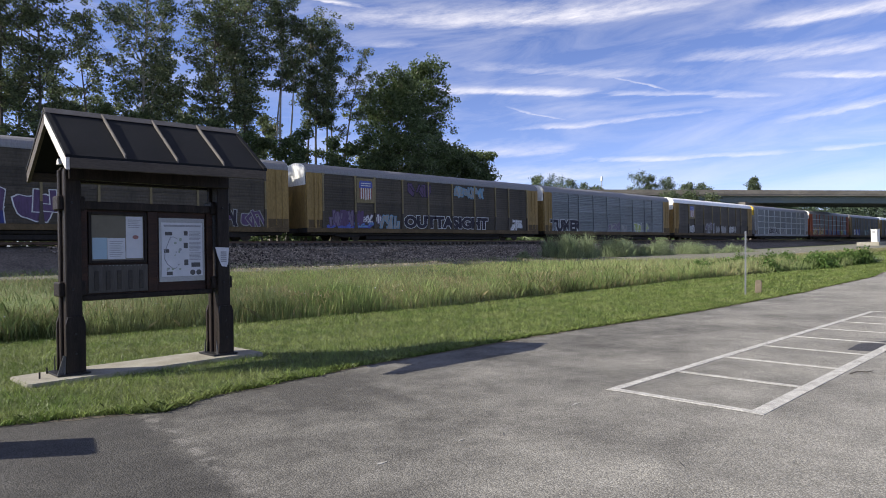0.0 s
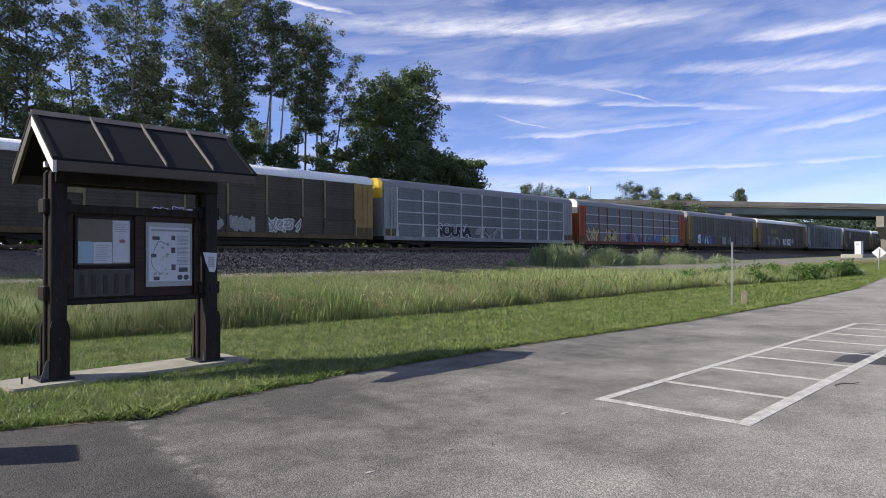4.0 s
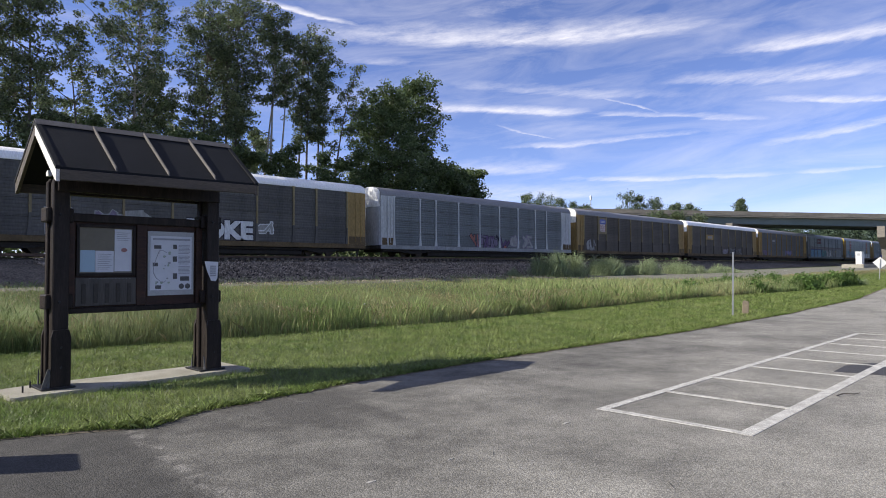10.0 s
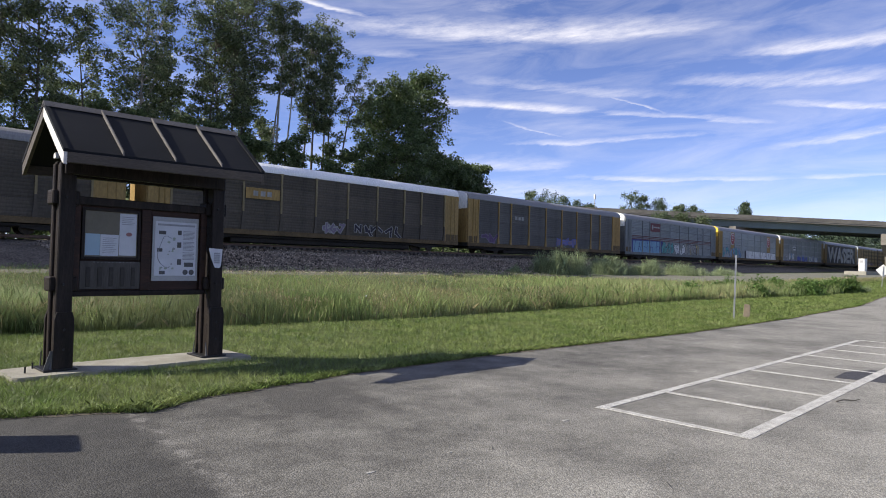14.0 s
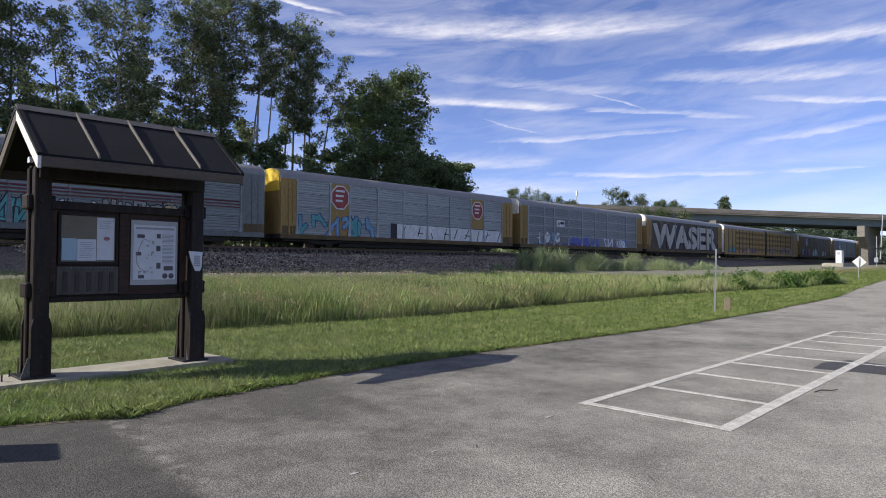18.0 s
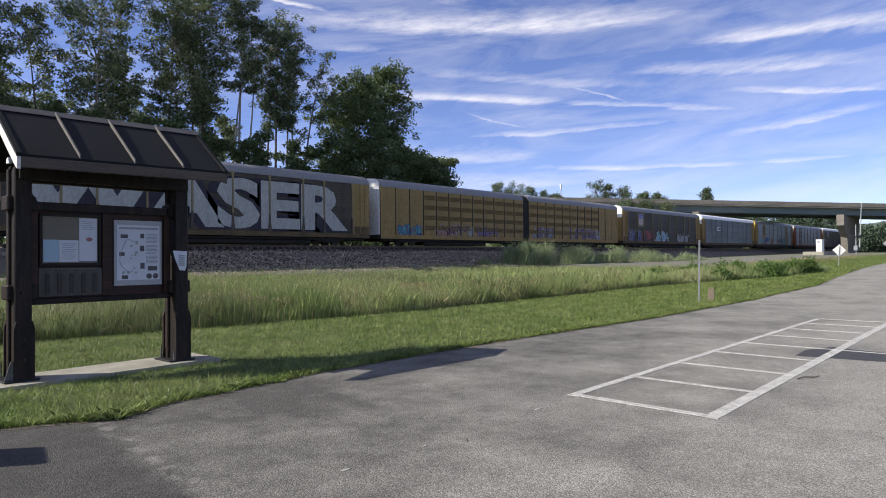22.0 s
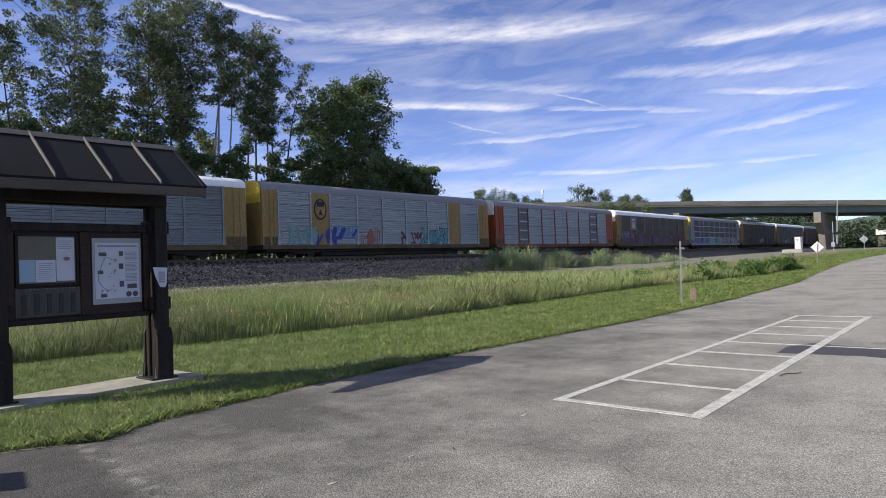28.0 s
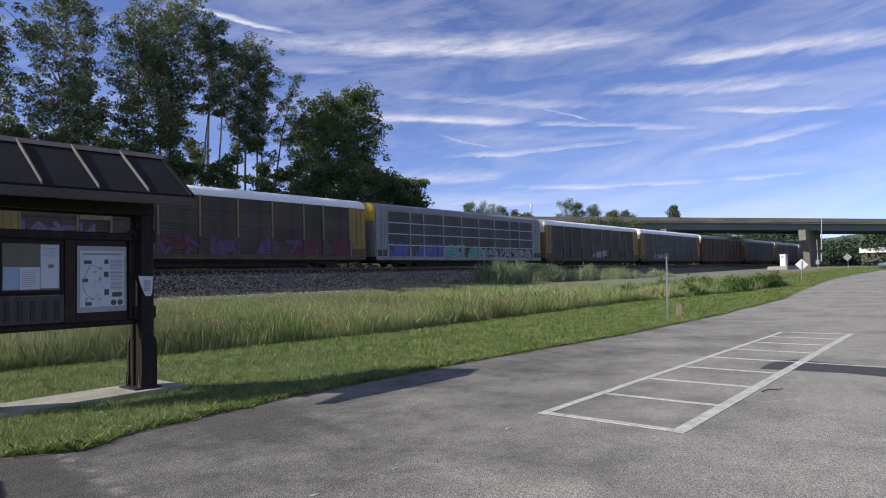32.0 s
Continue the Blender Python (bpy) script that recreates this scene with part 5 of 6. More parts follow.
def tree(x, y, top, crown, profile, clumps=200, clump=0.5, leaves=54, size=0.108, way=(0.0, 0.0), trunks=((0.0, 0.0),), bend=0.25, material="leaf", bark="bark", seed=1, name="tree", label="", rise=0.75, per=9):
    """A tree with one or more slender trunks, rising limbs and a crown of leaf clumps.
    top: its height above the track's level; crown: where the leaves begin; profile: half widths at even steps from there to the top;
    way: how far the crown leans over, in x and y; trunks: feet beside the first place."""
    r = np.random.RandomState(seed)
    z0 = 1.2
    thing = tagged(empty(name, Matrix.Translation((x, y, z0))), label or "tall slender tree with airy green crown behind the track", "tree", "trees behind the track")
    stems, limbs, cloud = bmesh.new(), bmesh.new(), []
    tall = top - z0
    lines = []
    for f, (fx, fy) in enumerate(trunks):
        k, high = 9, tall * (0.97 if f == 0 else r.uniform(0.78, 0.93))
        wob = np.cumsum(r.normal(0, bend, (k, 2)), 0) * np.linspace(0, 1, k)[:, None] * 0.5
        lean = np.array(way) + r.normal(0, 0.35, 2) * (f > 0)
        line = [np.array([fx + lean[0] * (i / (k - 1)) ** 1.3 + wob[i, 0], fy + lean[1] * (i / (k - 1)) ** 1.3 + wob[i, 1], high * i / (k - 1)]) for i in range(k)]
        thick = 0.0075 * high + 0.03
        tube([tuple(p) for p in line], [max(0.018, thick * (1 - 0.9 * (i / (k - 1)) ** 0.8)) for i in range(k)], 7, stems)
        lines.append(line)
    reach_at = np.linspace(0, 1, len(profile))
    low = crown - z0
    mains = max(6, int(1.2 * clumps / per))
    for i in range(mains):
        line = lines[i % len(lines)]
        high = line[-1][2]
        u = min(1.0, (i + r.uniform(0, 1)) / mains) ** 0.85
        z = low + (tall - low) * u
        half = float(np.interp(u, reach_at, profile))
        az = i * 2.4 + r.normal(0, 0.4)
        out = half * r.uniform(0.62, 1.12) * (1 + 0.2 * math.sin(az - seed))
        h0 = max(low * 0.8, min(high * 0.97, z - out * rise * r.uniform(0.7, 1.3)))
        j = min(int(h0 / high * (len(line) - 1)), len(line) - 2)
        p0 = line[j] + (line[j + 1] - line[j]) * (h0 / high * (len(line) - 1) - j)
        axis = np.array([way[0] * (z / tall) ** 1.3, way[1] * (z / tall) ** 1.3])
        end = np.array([axis[0] + out * math.cos(az), axis[1] + out * math.sin(az), z])
        mid = p0 + (end - p0) * 0.5 + np.array([0, 0, -0.08 * out]) + r.normal(0, 0.08, 3)
        tube([tuple(p0), tuple(mid), tuple(end)], [0.035 + 0.010 * out, 0.028, 0.008], 4, limbs, False)
        for c in range(per):
            q = r.uniform(0.42, 1.08)
            spot = (mid + (end - mid) * (2 * q - 1) if q > 0.5 else p0 + (mid - p0) * 2 * q) + np.clip(r.normal(0, 1, 3), -1.7, 1.7) * (0.22 * half + 0.12) * np.array([1, 1, 0.75])
            if c % 2 == 0:
                tube([tuple(mid), tuple(mid + (spot - mid) * 0.6 + r.normal(0, 0.06, 3)), tuple(spot)], [0.02, 0.014, 0.006], 3, limbs, False)
            big = clump * r.uniform(0.55, 1.4)
            n = max(6, int(leaves * (big / clump) ** 2))
            d = r.normal(size=(n, 3))
            d /= np.linalg.norm(d, axis=1)[:, None]
            stretch = np.array([r.uniform(0.8, 1.35), r.uniform(0.8, 1.35), r.uniform(0.5, 0.9)])
            cloud.append(spot + d * big * stretch * r.uniform(0.08, 1.0, (n, 1)) ** 0.45)
    part("trunk", stems, M[bark], thing, smooth=True)
    part("branching", limbs, M[bark], thing)["kind"] = "stuff"
    leaf_mesh("crown", np.concatenate(cloud), size, M[material], thing, 0.2, seed)
    return thing


POPLAR = (0.4, 0.75, 0.9, 1.0, 1.1, 1.1, 0.95, 0.75, 0.35)
ROUND = (0.5, 0.85, 1.0, 1.05, 1.05, 1.0, 0.9, 0.7, 0.25)


def scaled(shape, wide):
    return [w * wide for w in shape]


# the tall trees at the wood's edge, from the kiosk's end towards the overpass
for i, (x, y, top, crown, wide, clumps, trunks) in enumerate((
        (3.6, 55.5, 25.0, 8.0, 2.6, 180, ((0, 0), (1.2, 0.5))), (6.6, 54.6, 26.5, 8.5, 2.5, 200, ((0, 0),)), (9.3, 55.4, 25.5, 9.0, 2.5, 230, ((0, 0), (0.8, 0.4))), (11.5, 54.5, 27.0, 10.5, 2.5, 270, ((0, 0),)))):
    tree(x, y, top, crown, scaled(POPLAR, wide), clumps, 0.52, trunks=trunks, seed=40 + i)
tree(15.3, 56.0, 21.6, 9.5, scaled(POPLAR, 1.65), 130, 0.42, 40, way=(-0.3, 0), seed=45)
tree(18.6, 54.5, 27.2, 11.5, scaled((0.35, 0.6, 0.75, 0.95, 1.05, 1.1, 1.1, 1.0, 0.5), 2.9), 340, 0.52, way=(0.7, 0.0), bark="bark_pale", seed=46, label="tall tree with pale trunk and full rounded crown")
tree(21.3, 56.5, 19.3, 9.0, scaled(POPLAR, 1.9), 170, 0.48, seed=47)
tree(24.7, 54.5, 25.2, 12.5, scaled((0.3, 0.65, 0.85, 1.0, 1.15, 1.2, 1.15, 1.0, 0.5), 2.4), 320, 0.52, way=(0.5, 0), trunks=((0, 0), (0.9, 0.3)), seed=48)
tree(28.0, 54.9, 28.0, 13.5, scaled((0.25, 0.5, 0.7, 0.9, 1.05, 1.2, 1.25, 1.1, 0.55), 2.45), 330, 0.54, way=(0.6, 0), trunks=((0, 0), (-0.9, 0.6)), seed=49)
tree(31.0, 54.4, 26.7, 17.5, scaled((0.5, 0.85, 1.05, 1.1, 1.05, 0.9, 0.5), 2.1), 160, 0.48, way=(1.2, 0), trunks=((0, 0), (1.0, 0.2), (-0.45, 0.7)), bark="bark_pale", seed=50, label="tall tree with several bare pale trunks and small crown")
tree(35.0, 54.6, 25.8, 14.5, scaled((0.25, 0.5, 0.75, 0.95, 1.15, 1.2, 1.2, 1.1, 0.6), 2.4), 320, 0.5, way=(1.1, 0), trunks=((0, 0), (-0.7, 0.4), (1.7, 0.2)), seed=51)
tree(37.6, 55.4, 23.4, 13.5, scaled(POPLAR, 1.6), 90, 0.42, 40, way=(0.6, 0), seed=52)
tree(37.4, 54.2, 24.0, 15.8, scaled((0.45, 0.9, 1.1, 1.15, 1.1, 0.9, 0.4), 1.45), 72, 0.38, 30, 0.105, way=(4.4, 0), bend=0.3, seed=53, label="thin leaning tree with sparse crown", rise=0.9)
# the broad dark trees
BROAD = "broad dense dark green tree behind the track"
tree(45.2, 54.6, 21.4, 6.0, scaled((0.95, 1.0, 1.05, 1.1, 1.1, 1.05, 0.95, 0.75, 0.3), 4.3), 420, 0.82, 66, 0.15, trunks=((0, 0), (1.4, 0.4)), material="leaf_dark", seed=60, label=BROAD, rise=0.5)
tree(48.8, 55.0, 24.0, 8.0, scaled((1.0, 1.05, 1.05, 1.0, 0.8, 0.72, 0.9, 0.85, 0.4), 3.2), 320, 0.74, 58, 0.15, way=(2.1, 0), material="leaf_dark", seed=61, label=BROAD, rise=0.5)
for i, (x, top, wide) in enumerate(((52.6, 15.2, 2.6), (55.2, 14.9, 2.6), (58.0, 14.3, 2.5), (60.8, 14.4, 2.0))):
    tree(x, 55.6, top, 4.5, scaled(ROUND, wide), 150, 0.72, 60, 0.16, material="leaf_dark", seed=65 + i, label="low dark bushy tree beside the tall ones", rise=0.5)
# thinner trees further back, seen through the gaps
rs = np.random.RandomState(77)
for i in range(12):
    x = 5.5 + i * 3.1 + rs.uniform(-0.6, 0.6)
    tree(x, 63 + (i % 3) * 3.5, 17.5 + rs.uniform(-2.5, 2.5) + (1.5 if x > 24 else 0), 9.5, scaled(POPLAR, 1.8), 80, 0.5, 36, 0.14, material="leaf", seed=120 + i, label="slender tree further back in the wood")
# undergrowth along the track
for i in range(19):
    x = 4 + i * 2.25 + rs.uniform(-0.5, 0.5)
    tree(x, 52.2 + rs.uniform(0, 1.6), 11.6 + rs.uniform(-0.9, 1.5) + (1.2 if 30 < x < 42 else 0), 3.5, scaled(ROUND, 1.75), 85, 0.6, 46, 0.155, material="leaf_dark", seed=200 + i, name="bush", label="dark green undergrowth bush at the wood's edge", rise=0.5)


def blades(name, x, y, z, high, wide, material, seed, lean=0.35, tip=False):
    """Single blades of grass: a narrow strip that bends and ends in a point."""
    r = np.random.RandomState(seed)
    n = len(x)
    a = r.uniform(0, math.tau, n)
    side = np.stack([np.cos(a), np.sin(a), np.zeros(n)], 1) * (wide / 2)[:, None]
    bend = r.normal(0, lean, (n, 2)) * high[:, None]
    base = np.stack([x, y, z], 1)
    mid = base + np.stack([bend[:, 0] * 0.35, bend[:, 1] * 0.35, high * 0.6], 1)
    top = base + np.stack([bend[:, 0], bend[:, 1], high], 1)
    if tip:
        v = np.stack([base - side, base + side, top], 1).reshape(-1, 3)
        f = np.arange(3 * n).reshape(n, 3).tolist()
    else:
        v = np.stack([base - side, base + side, mid + side * 0.8, top, mid - side * 0.8], 1).reshape(-1, 3)
        f = np.arange(5 * n).reshape(n, 5).tolist()
    return raw(name, v, f, material)


def scatter(n, x0, x1, lo, hi, seed, power=1.0):
    """Places between two border tables, x from x0 to x1."""
    r = np.random.RandomState(seed)
    x = x0 + (x1 - x0) * r.uniform(0, 1, n) ** power
    a = np.interp(x, [p for p, _ in lo], [q for _, q in lo])
    b = np.interp(x, [p for p, _ in hi], [q for _, q in hi])
    return x, a + (b - a) * r.uniform(0, 1, n), r


KERB = [(x, y - 0.06) for x, y in EDGE]
FOOT = [(-60, 35.2), (40, 35.0), (47, 34.0), (52, 29.0), (57, 22.0), (62, 17.5), (90, 15.5), (130, 16)]


def off_slab(x, y):
    """True where a place is clear of the concrete."""
    p = np.stack([x - 3.60, y - 10.14], 1)
    a = radians(3.0)
    u, v = p[:, 0] * math.cos(a) + p[:, 1] * math.sin(a), -p[:, 0] * math.sin(a) + p[:, 1] * math.cos(a)
    return (np.abs(v) > 0.46) | (u < -1.74) | (u > 1.62)


def bumpy(x, y, size, seed):
    """Smooth uneven swell between about -1 and 1, of the given size."""
    r = np.random.RandomState(seed)
    v = 0
    for k in range(7):
        a, f = r.uniform(0, math.tau), r.uniform(0.6, 1.6) / size
        v = v + np.sin((x * math.cos(a) + y * math.sin(a)) * f * math.tau + r.uniform(0, 6))
    return v / 3.2


def receding(n, x0, x1, lo, hi, seed):
    """Places between two border tables, thinning out evenly with distance."""
    r = np.random.RandomState(seed)
    x = np.exp(r.uniform(math.log(x0 + 6), math.log(x1 + 6), n)) - 6
    a = np.interp(x, [p for p, _ in lo], [q for _, q in lo])
    b = np.interp(x, [p for p, _ in hi], [q for _, q in hi])
    return x, a + (b - a) * r.uniform(0, 1, n), r


for n, x0, x1, wide, h, sd in ((430000, -3, 112, 0.00072, 0.050, 1),):
    x, y, r = receding(n, x0, x1, KERB, MOW, sd)
    ok = off_slab(x, y)
    x, y = x[ok], y[ok]
    patch = 1 + 0.22 * bumpy(x, y, 0.5, 4) + 0.25 * bumpy(x, y, 0.16, 5)
    h, wide = (h + 0.0004 * x) * (1 + 0.45 * np.exp(-(y - 7.0) / 2.5)), np.maximum(wide * (x + 6), 0.0085)
    z = np.where(y < np.interp(x, [p for p, _ in EDGE], [q for _, q in EDGE]), base_height(x, y) + 0.02, land(x, y) - 0.005)
    ob = blades("mown_grass", x, y, z, h * patch * r.uniform(0.35, 1.7, len(x)), wide * r.uniform(0.6, 1.4, len(x)), M["lawn"], sd, 0.8, True)
    tagged(ob, "short mown green grass beside the asphalt", "grass", kind="stuff")
# longer fringe along the asphalt and the slab
r = np.random.RandomState(9)
x = r.uniform(-3, 40, 26000)
y = np.interp(x, [p for p, _ in EDGE], [q for _, q in EDGE]) + np.abs(r.normal(0, 0.10, len(x))) - 0.035
bulge = np.exp(-((x - 2.55) / 0.35) ** 2)
ob = blades("grass_fringe", x, y - bulge * 0.1 - 0.05 * np.clip(bumpy(x, y, 0.45, 14) + 0.5 * bumpy(x, y, 1.6, 15), 0, 2), base_height(x, y) + 0.02, (0.055 + 0.03 * bulge) * r.uniform(0.4, 1.8, len(x)), 0.013 * r.uniform(0.7, 1.3, len(x)), M["lawn"], 11, 0.8)
tagged(ob, "uneven grass fringe growing over the asphalt edge", "grass", kind="stuff")

for n, x0, x1, depth, wide, h, sd in ((170000, -3, 125, 4.0, 0.00045, 0.55, 21), (185000, -3, 125, 99, 0.0005, 0.52, 22)):
    hi = [(a, b + depth) for a, b in MOW] if depth < 50 else FOOT
    x, y, r = receding(n, x0, x1, MOW, hi, sd)
    swell = 1 + 0.24 * bumpy(x, y, 3.2, 8) + 0.20 * bumpy(x, y, 0.9, 9)
    wide = np.clip(wide * (x + 10), 0.008, 0.026)
    ramp_in = np.clip((y - np.interp(x, [p for p, _ in MOW], [q for _, q in MOW])) / 0.25, 0.7, 1)
    thin = np.clip((np.interp(x, [p for p, _ in FOOT], [q for _, q in FOOT]) + 1.2 - y) / 12.0, 0.2, 1)
    ob = blades("tall_grass", x, y, land(x, y) - 0.02, h * swell * ramp_in * thin * r.uniform(0.45, 1.4, len(x)), wide * r.uniform(0.7, 1.4, len(x)), M["meadow"], sd, 0.22)
    tagged(ob, "tall unmown meadow grass on the bank", "grass", kind="stuff")


def seed_heads(n, x1, lo, hi, seed, level, size):
    """Ripe seed heads that nod over the blades, thicker in patches."""
    x, y, r = receding(n, -3, x1, lo, hi, seed)
    ok = bumpy(x, y, 3.6, 41) + 0.7 * bumpy(x, y, 1.3, 42) > r.uniform(-1.1, 0.9, n)
    x, y = x[ok], y[ok]
    thin = np.clip((np.interp(x, [p for p, _ in FOOT], [q for _, q in FOOT]) + 1.2 - y) / 12.0, 0.2, 1)
    z = land(x, y) + level * thin * r.uniform(0.6, 1.3, len(x))
    high = size * r.uniform(0.6, 1.4, len(x))
    ob = blades("seed_heads", x, y, z, high, np.clip(0.0008 * (x + 8), 0.011, 0.03) * r.uniform(0.7, 1.3, len(x)), M["straw"], seed, 0.5)
    return tagged(ob, "ripe tan seed heads nodding over the meadow grass", "grass", kind="stuff")


seed_heads(60000, 90, [(a, b + 0.2) for a, b in MOW], [(a, b + 6.0) for a, b in MOW], 31, 0.47, 0.10)
seed_heads(26000, 110, [(a, b + 4.0) for a, b in MOW], FOOT, 32, 0.48, 0.12)
x, y, r = scatter(9000, -3, 40, [(a, b - 0.05) for a, b in MOW], [(a, b + 2.2) for a, b in MOW], 37)
ob = blades("dry_grass", x, y, land(x, y), 0.42 * r.uniform(0.4, 1.2, len(x)), 0.010 * r.uniform(0.7, 1.3, len(x)) + 0.0002 * x, M["straw"], 37, 0.5)
tagged(ob, "dry yellowed grass along the meadow's edge", "grass", kind="stuff")
x, y, r = receding(16000, -3, 120, [(a, b - 1.2) for a, b in FOOT], [(a, b + 1.4) for a, b in FOOT], 38)
ok = bumpy(x, y, 1.6, 43) > r.uniform(-1.2, 0.8, len(x))
x, y = x[ok], y[ok]
ob = blades("sparse_grass", x, y, land(x, y), 0.2 * r.uniform(0.4, 1.6, len(x)), np.clip(0.0006 * (x + 10), 0.01, 0.03), M["meadow"], 38, 0.4)
tagged(ob, "sparse grass creeping over the gravel", "grass", kind="stuff")
# white clover and daisies as specks
x, y, r = scatter(700, 0, 70, MOW, [(a, b + 6) for a, b in MOW], 33)
ob = leaf_mesh("meadow_flowers", np.stack([x, y, land(x, y) + r.uniform(0.35, 0.7, len(x))], 1), 0.02, M["white_paint"], None, 0.6, 33)
tagged(ob, "scattered small white meadow flowers", "flowers", kind="stuff")


def weed_clump(x, y, wide, deep, high, n, leafy, seed, label):
    """A dense clump of upright stems with leaves along them."""
    r = np.random.RandomState(seed)
    k = 7
    cu, cv, ch = r.uniform(-0.85, 0.85, k) * wide, r.uniform(-0.8, 0.8, k) * deep, r.uniform(0.5, 1.05, k)
    j = r.randint(0, k, n)
    du, dv = r.normal(0, 0.2, n), r.normal(0, 0.3, n)
    u, v = cu[j] + du * wide, cv[j] + dv * deep
    top = high * ch[j] * np.exp(-(du ** 2 * 5 + dv ** 2 * 1.5)) * r.uniform(0.45, 1.15, n)
    z = land(x + u, y + v)
    thing = tagged(empty("weed_clump", Matrix.Translation((x, y, float(land(x, y))))), label, "weeds", "weeds on the bank")
    ob = blades("stem_growth", u, v, z - float(land(x, y)) - 0.03, top, np.full(n, 0.022) * (1 + leafy), M["weed" if leafy else "weed_pale"], seed, 0.3)
    ob.parent = thing
    ob["kind"] = "stuff"
    k = r.randint(0, n, n * 2)
    q = r.uniform(0.25, 1.0, n * 2)
    c = np.stack([u[k] + r.normal(0, 0.12, n * 2), v[k] + r.normal(0, 0.12, n * 2), z[k] - float(land(x, y)) + top[k] * q], 1)
    leaf_mesh("foliage", c, 0.09 if leafy else 0.05, M["weed" if leafy else "weed_pale"], thing, 0.3, seed)["kind"] = "stuff"
    return thing


GRASSY, LEAFY = "tall grey-green weeds growing at the foot of the ballast", "broad-leaved green weeds at the meadow's edge"
for i, (x, y, w, d, h, n, lf) in enumerate((
        (44.0, 35.2, 0.8, 0.6, 0.9, 500, 0), (48.8, 34.4, 3.0, 1.4, 2.5, 4200, 0), (56.5, 34.0, 3.8, 1.4, 2.6, 5000, 0), (62.5, 33.0, 3.2, 1.4, 2.1, 3400, 0), (69.5, 32.0, 3.8, 1.6, 1.7, 3000, 0), (77.0, 30.5, 4.0, 1.6, 1.2, 2000, 0),
        (42.0, 14.4, 1.9, 0.9, 1.0, 1300, 1), (44.8, 13.5, 1.3, 0.8, 0.85, 900, 1), (47.2, 12.9, 2.0, 0.9, 1.3, 1600, 1), (50.2, 12.0, 1.6, 0.8, 1.2, 1300, 1), (52.6, 11.4, 0.8, 0.5, 0.7, 500, 0), (45.0, 17.4, 2.2, 1.2, 1.2, 1300, 1), (49.5, 16.2, 2.0, 1.1, 1.15, 1200, 1), (39.0, 17.5, 1.2, 0.8, 1.0, 700, 1))):
    weed_clump(x, y, w, d, h, n, lf, 300 + i, LEAFY if lf else GRASSY)

# loose stones over the ballast
r = np.random.RandomState(55)
n = 40000
x = 9 + 69 * r.uniform(0, 1, n) ** 1.25
y = 34.2 + 6.7 * r.uniform(0, 1, n) ** 0.85
z = np.maximum(np.interp(y, [a for a, _ in berm], [b for _, b in berm]) + 0.98 + GRADE * x, land(x, y) + 0.03)
s = r.uniform(0.03, 0.085, n)
octa = np.array([(1, 0, 0), (0, 1, 0), (-1, 0, 0), (0, -1, 0), (0, 0, 0.8), (0, 0, -0.8)], float)
v = octa[None] * s[:, None, None] * r.uniform(0.6, 1.4, (n, 6, 1)) + r.normal(0, 0.008, (n, 6, 3)) + np.stack([x, y, z + 0.02], 1)[:, None]
tri = np.array([(0, 1, 4), (1, 2, 4), (2, 3, 4), (3, 0, 4), (1, 0, 5), (2, 1, 5), (3, 2, 5), (0, 3, 5)])
stones = raw("ballast_stones", v.reshape(-1, 3), (tri[None] + (np.arange(n) * 6)[:, None, None]).reshape(-1, 3), M["stone"])
tagged(stones, "loose grey ballast stones on the bank", "stones", kind="stuff")


# ---- overpass, crossing, signs, distance ----
ACROSS, AWAY = Vector((0.635, -0.772, 0)), Vector((0.772, 0.635, 0))
DECK = 135.0


def on_bridge(u, w, z):
    """A place u metres along the overpass, w metres behind its near face."""
    p = AWAY * (DECK + w) + ACROSS * u
    return Vector((p.x, p.y, z))


def deck_top(u):
    return 14.70 - 0.0325 * u


def bridge_bar(u0, u1, w0, w1, lo, hi):
    """A long bar that follows the deck's slope; lo and hi are heights under the parapet's top."""
    bm = bmesh.new()
    vs = [bm.verts.new(on_bridge(u, w, deck_top(u) + h)) for u in (u0, u1) for w in (w0, w1) for h in (lo, hi)]
    for f in ((0, 1, 3, 2), (4, 6, 7, 5), (0, 4, 5, 1), (2, 3, 7, 6), (0, 2, 6, 4), (1, 5, 7, 3)):
        bm.faces.new([vs[i] for i in f])
    bmesh.ops.recalc_face_normals(bm, faces=bm.faces)
    return bm


bridge = tagged(empty("overpass"), "long concrete and steel road overpass above the track", "bridge")
U0, U1 = -6.0, 150.0
for k in range(13):
    a = U0 + k * 12.0
    part("parapet", bridge_bar(a, a + 11.97, 0.0, 0.30, -0.82, 0.0), M["bridge_concrete"], bridge, "stained concrete parapet")
part("parapet", bridge_bar(U0, U1, 12.2, 12.5, -0.82, 0.0), M["bridge_concrete"], bridge)
part("deck_slab", bridge_bar(U0, U1, 0.05, 12.45, -1.12, -0.824), M["bridge_concrete"], bridge)
for w in (1.0, 3.6, 6.2, 8.8, 11.4):
    g = part("girder", bridge_bar(U0, U1, w - 0.02, w + 0.02, -2.45, -1.124), M["bridge_steel"], bridge, "grey-green steel girder")
    part("flange", bridge_bar(U0, U1, w - 0.22, w + 0.22, -2.50, -2.454), M["bridge_steel"], g)
for u in (45.0, 73.8, 108.0):
    # wall piers stand along the track, with a tapered head
    base = on_bridge(u, -1.0, 0)
    z0 = float(land(base.x + 6, base.y)) - 0.5
    top = deck_top(u) - 2.52
    drop = 0.0325 * 0.635 * 16
    head = [(0, top), (16.0, top - drop), (16.0, top - 2.2), (12.6, top - 4.4), (3.2, top - 4.4), (0, top - 2.2)]
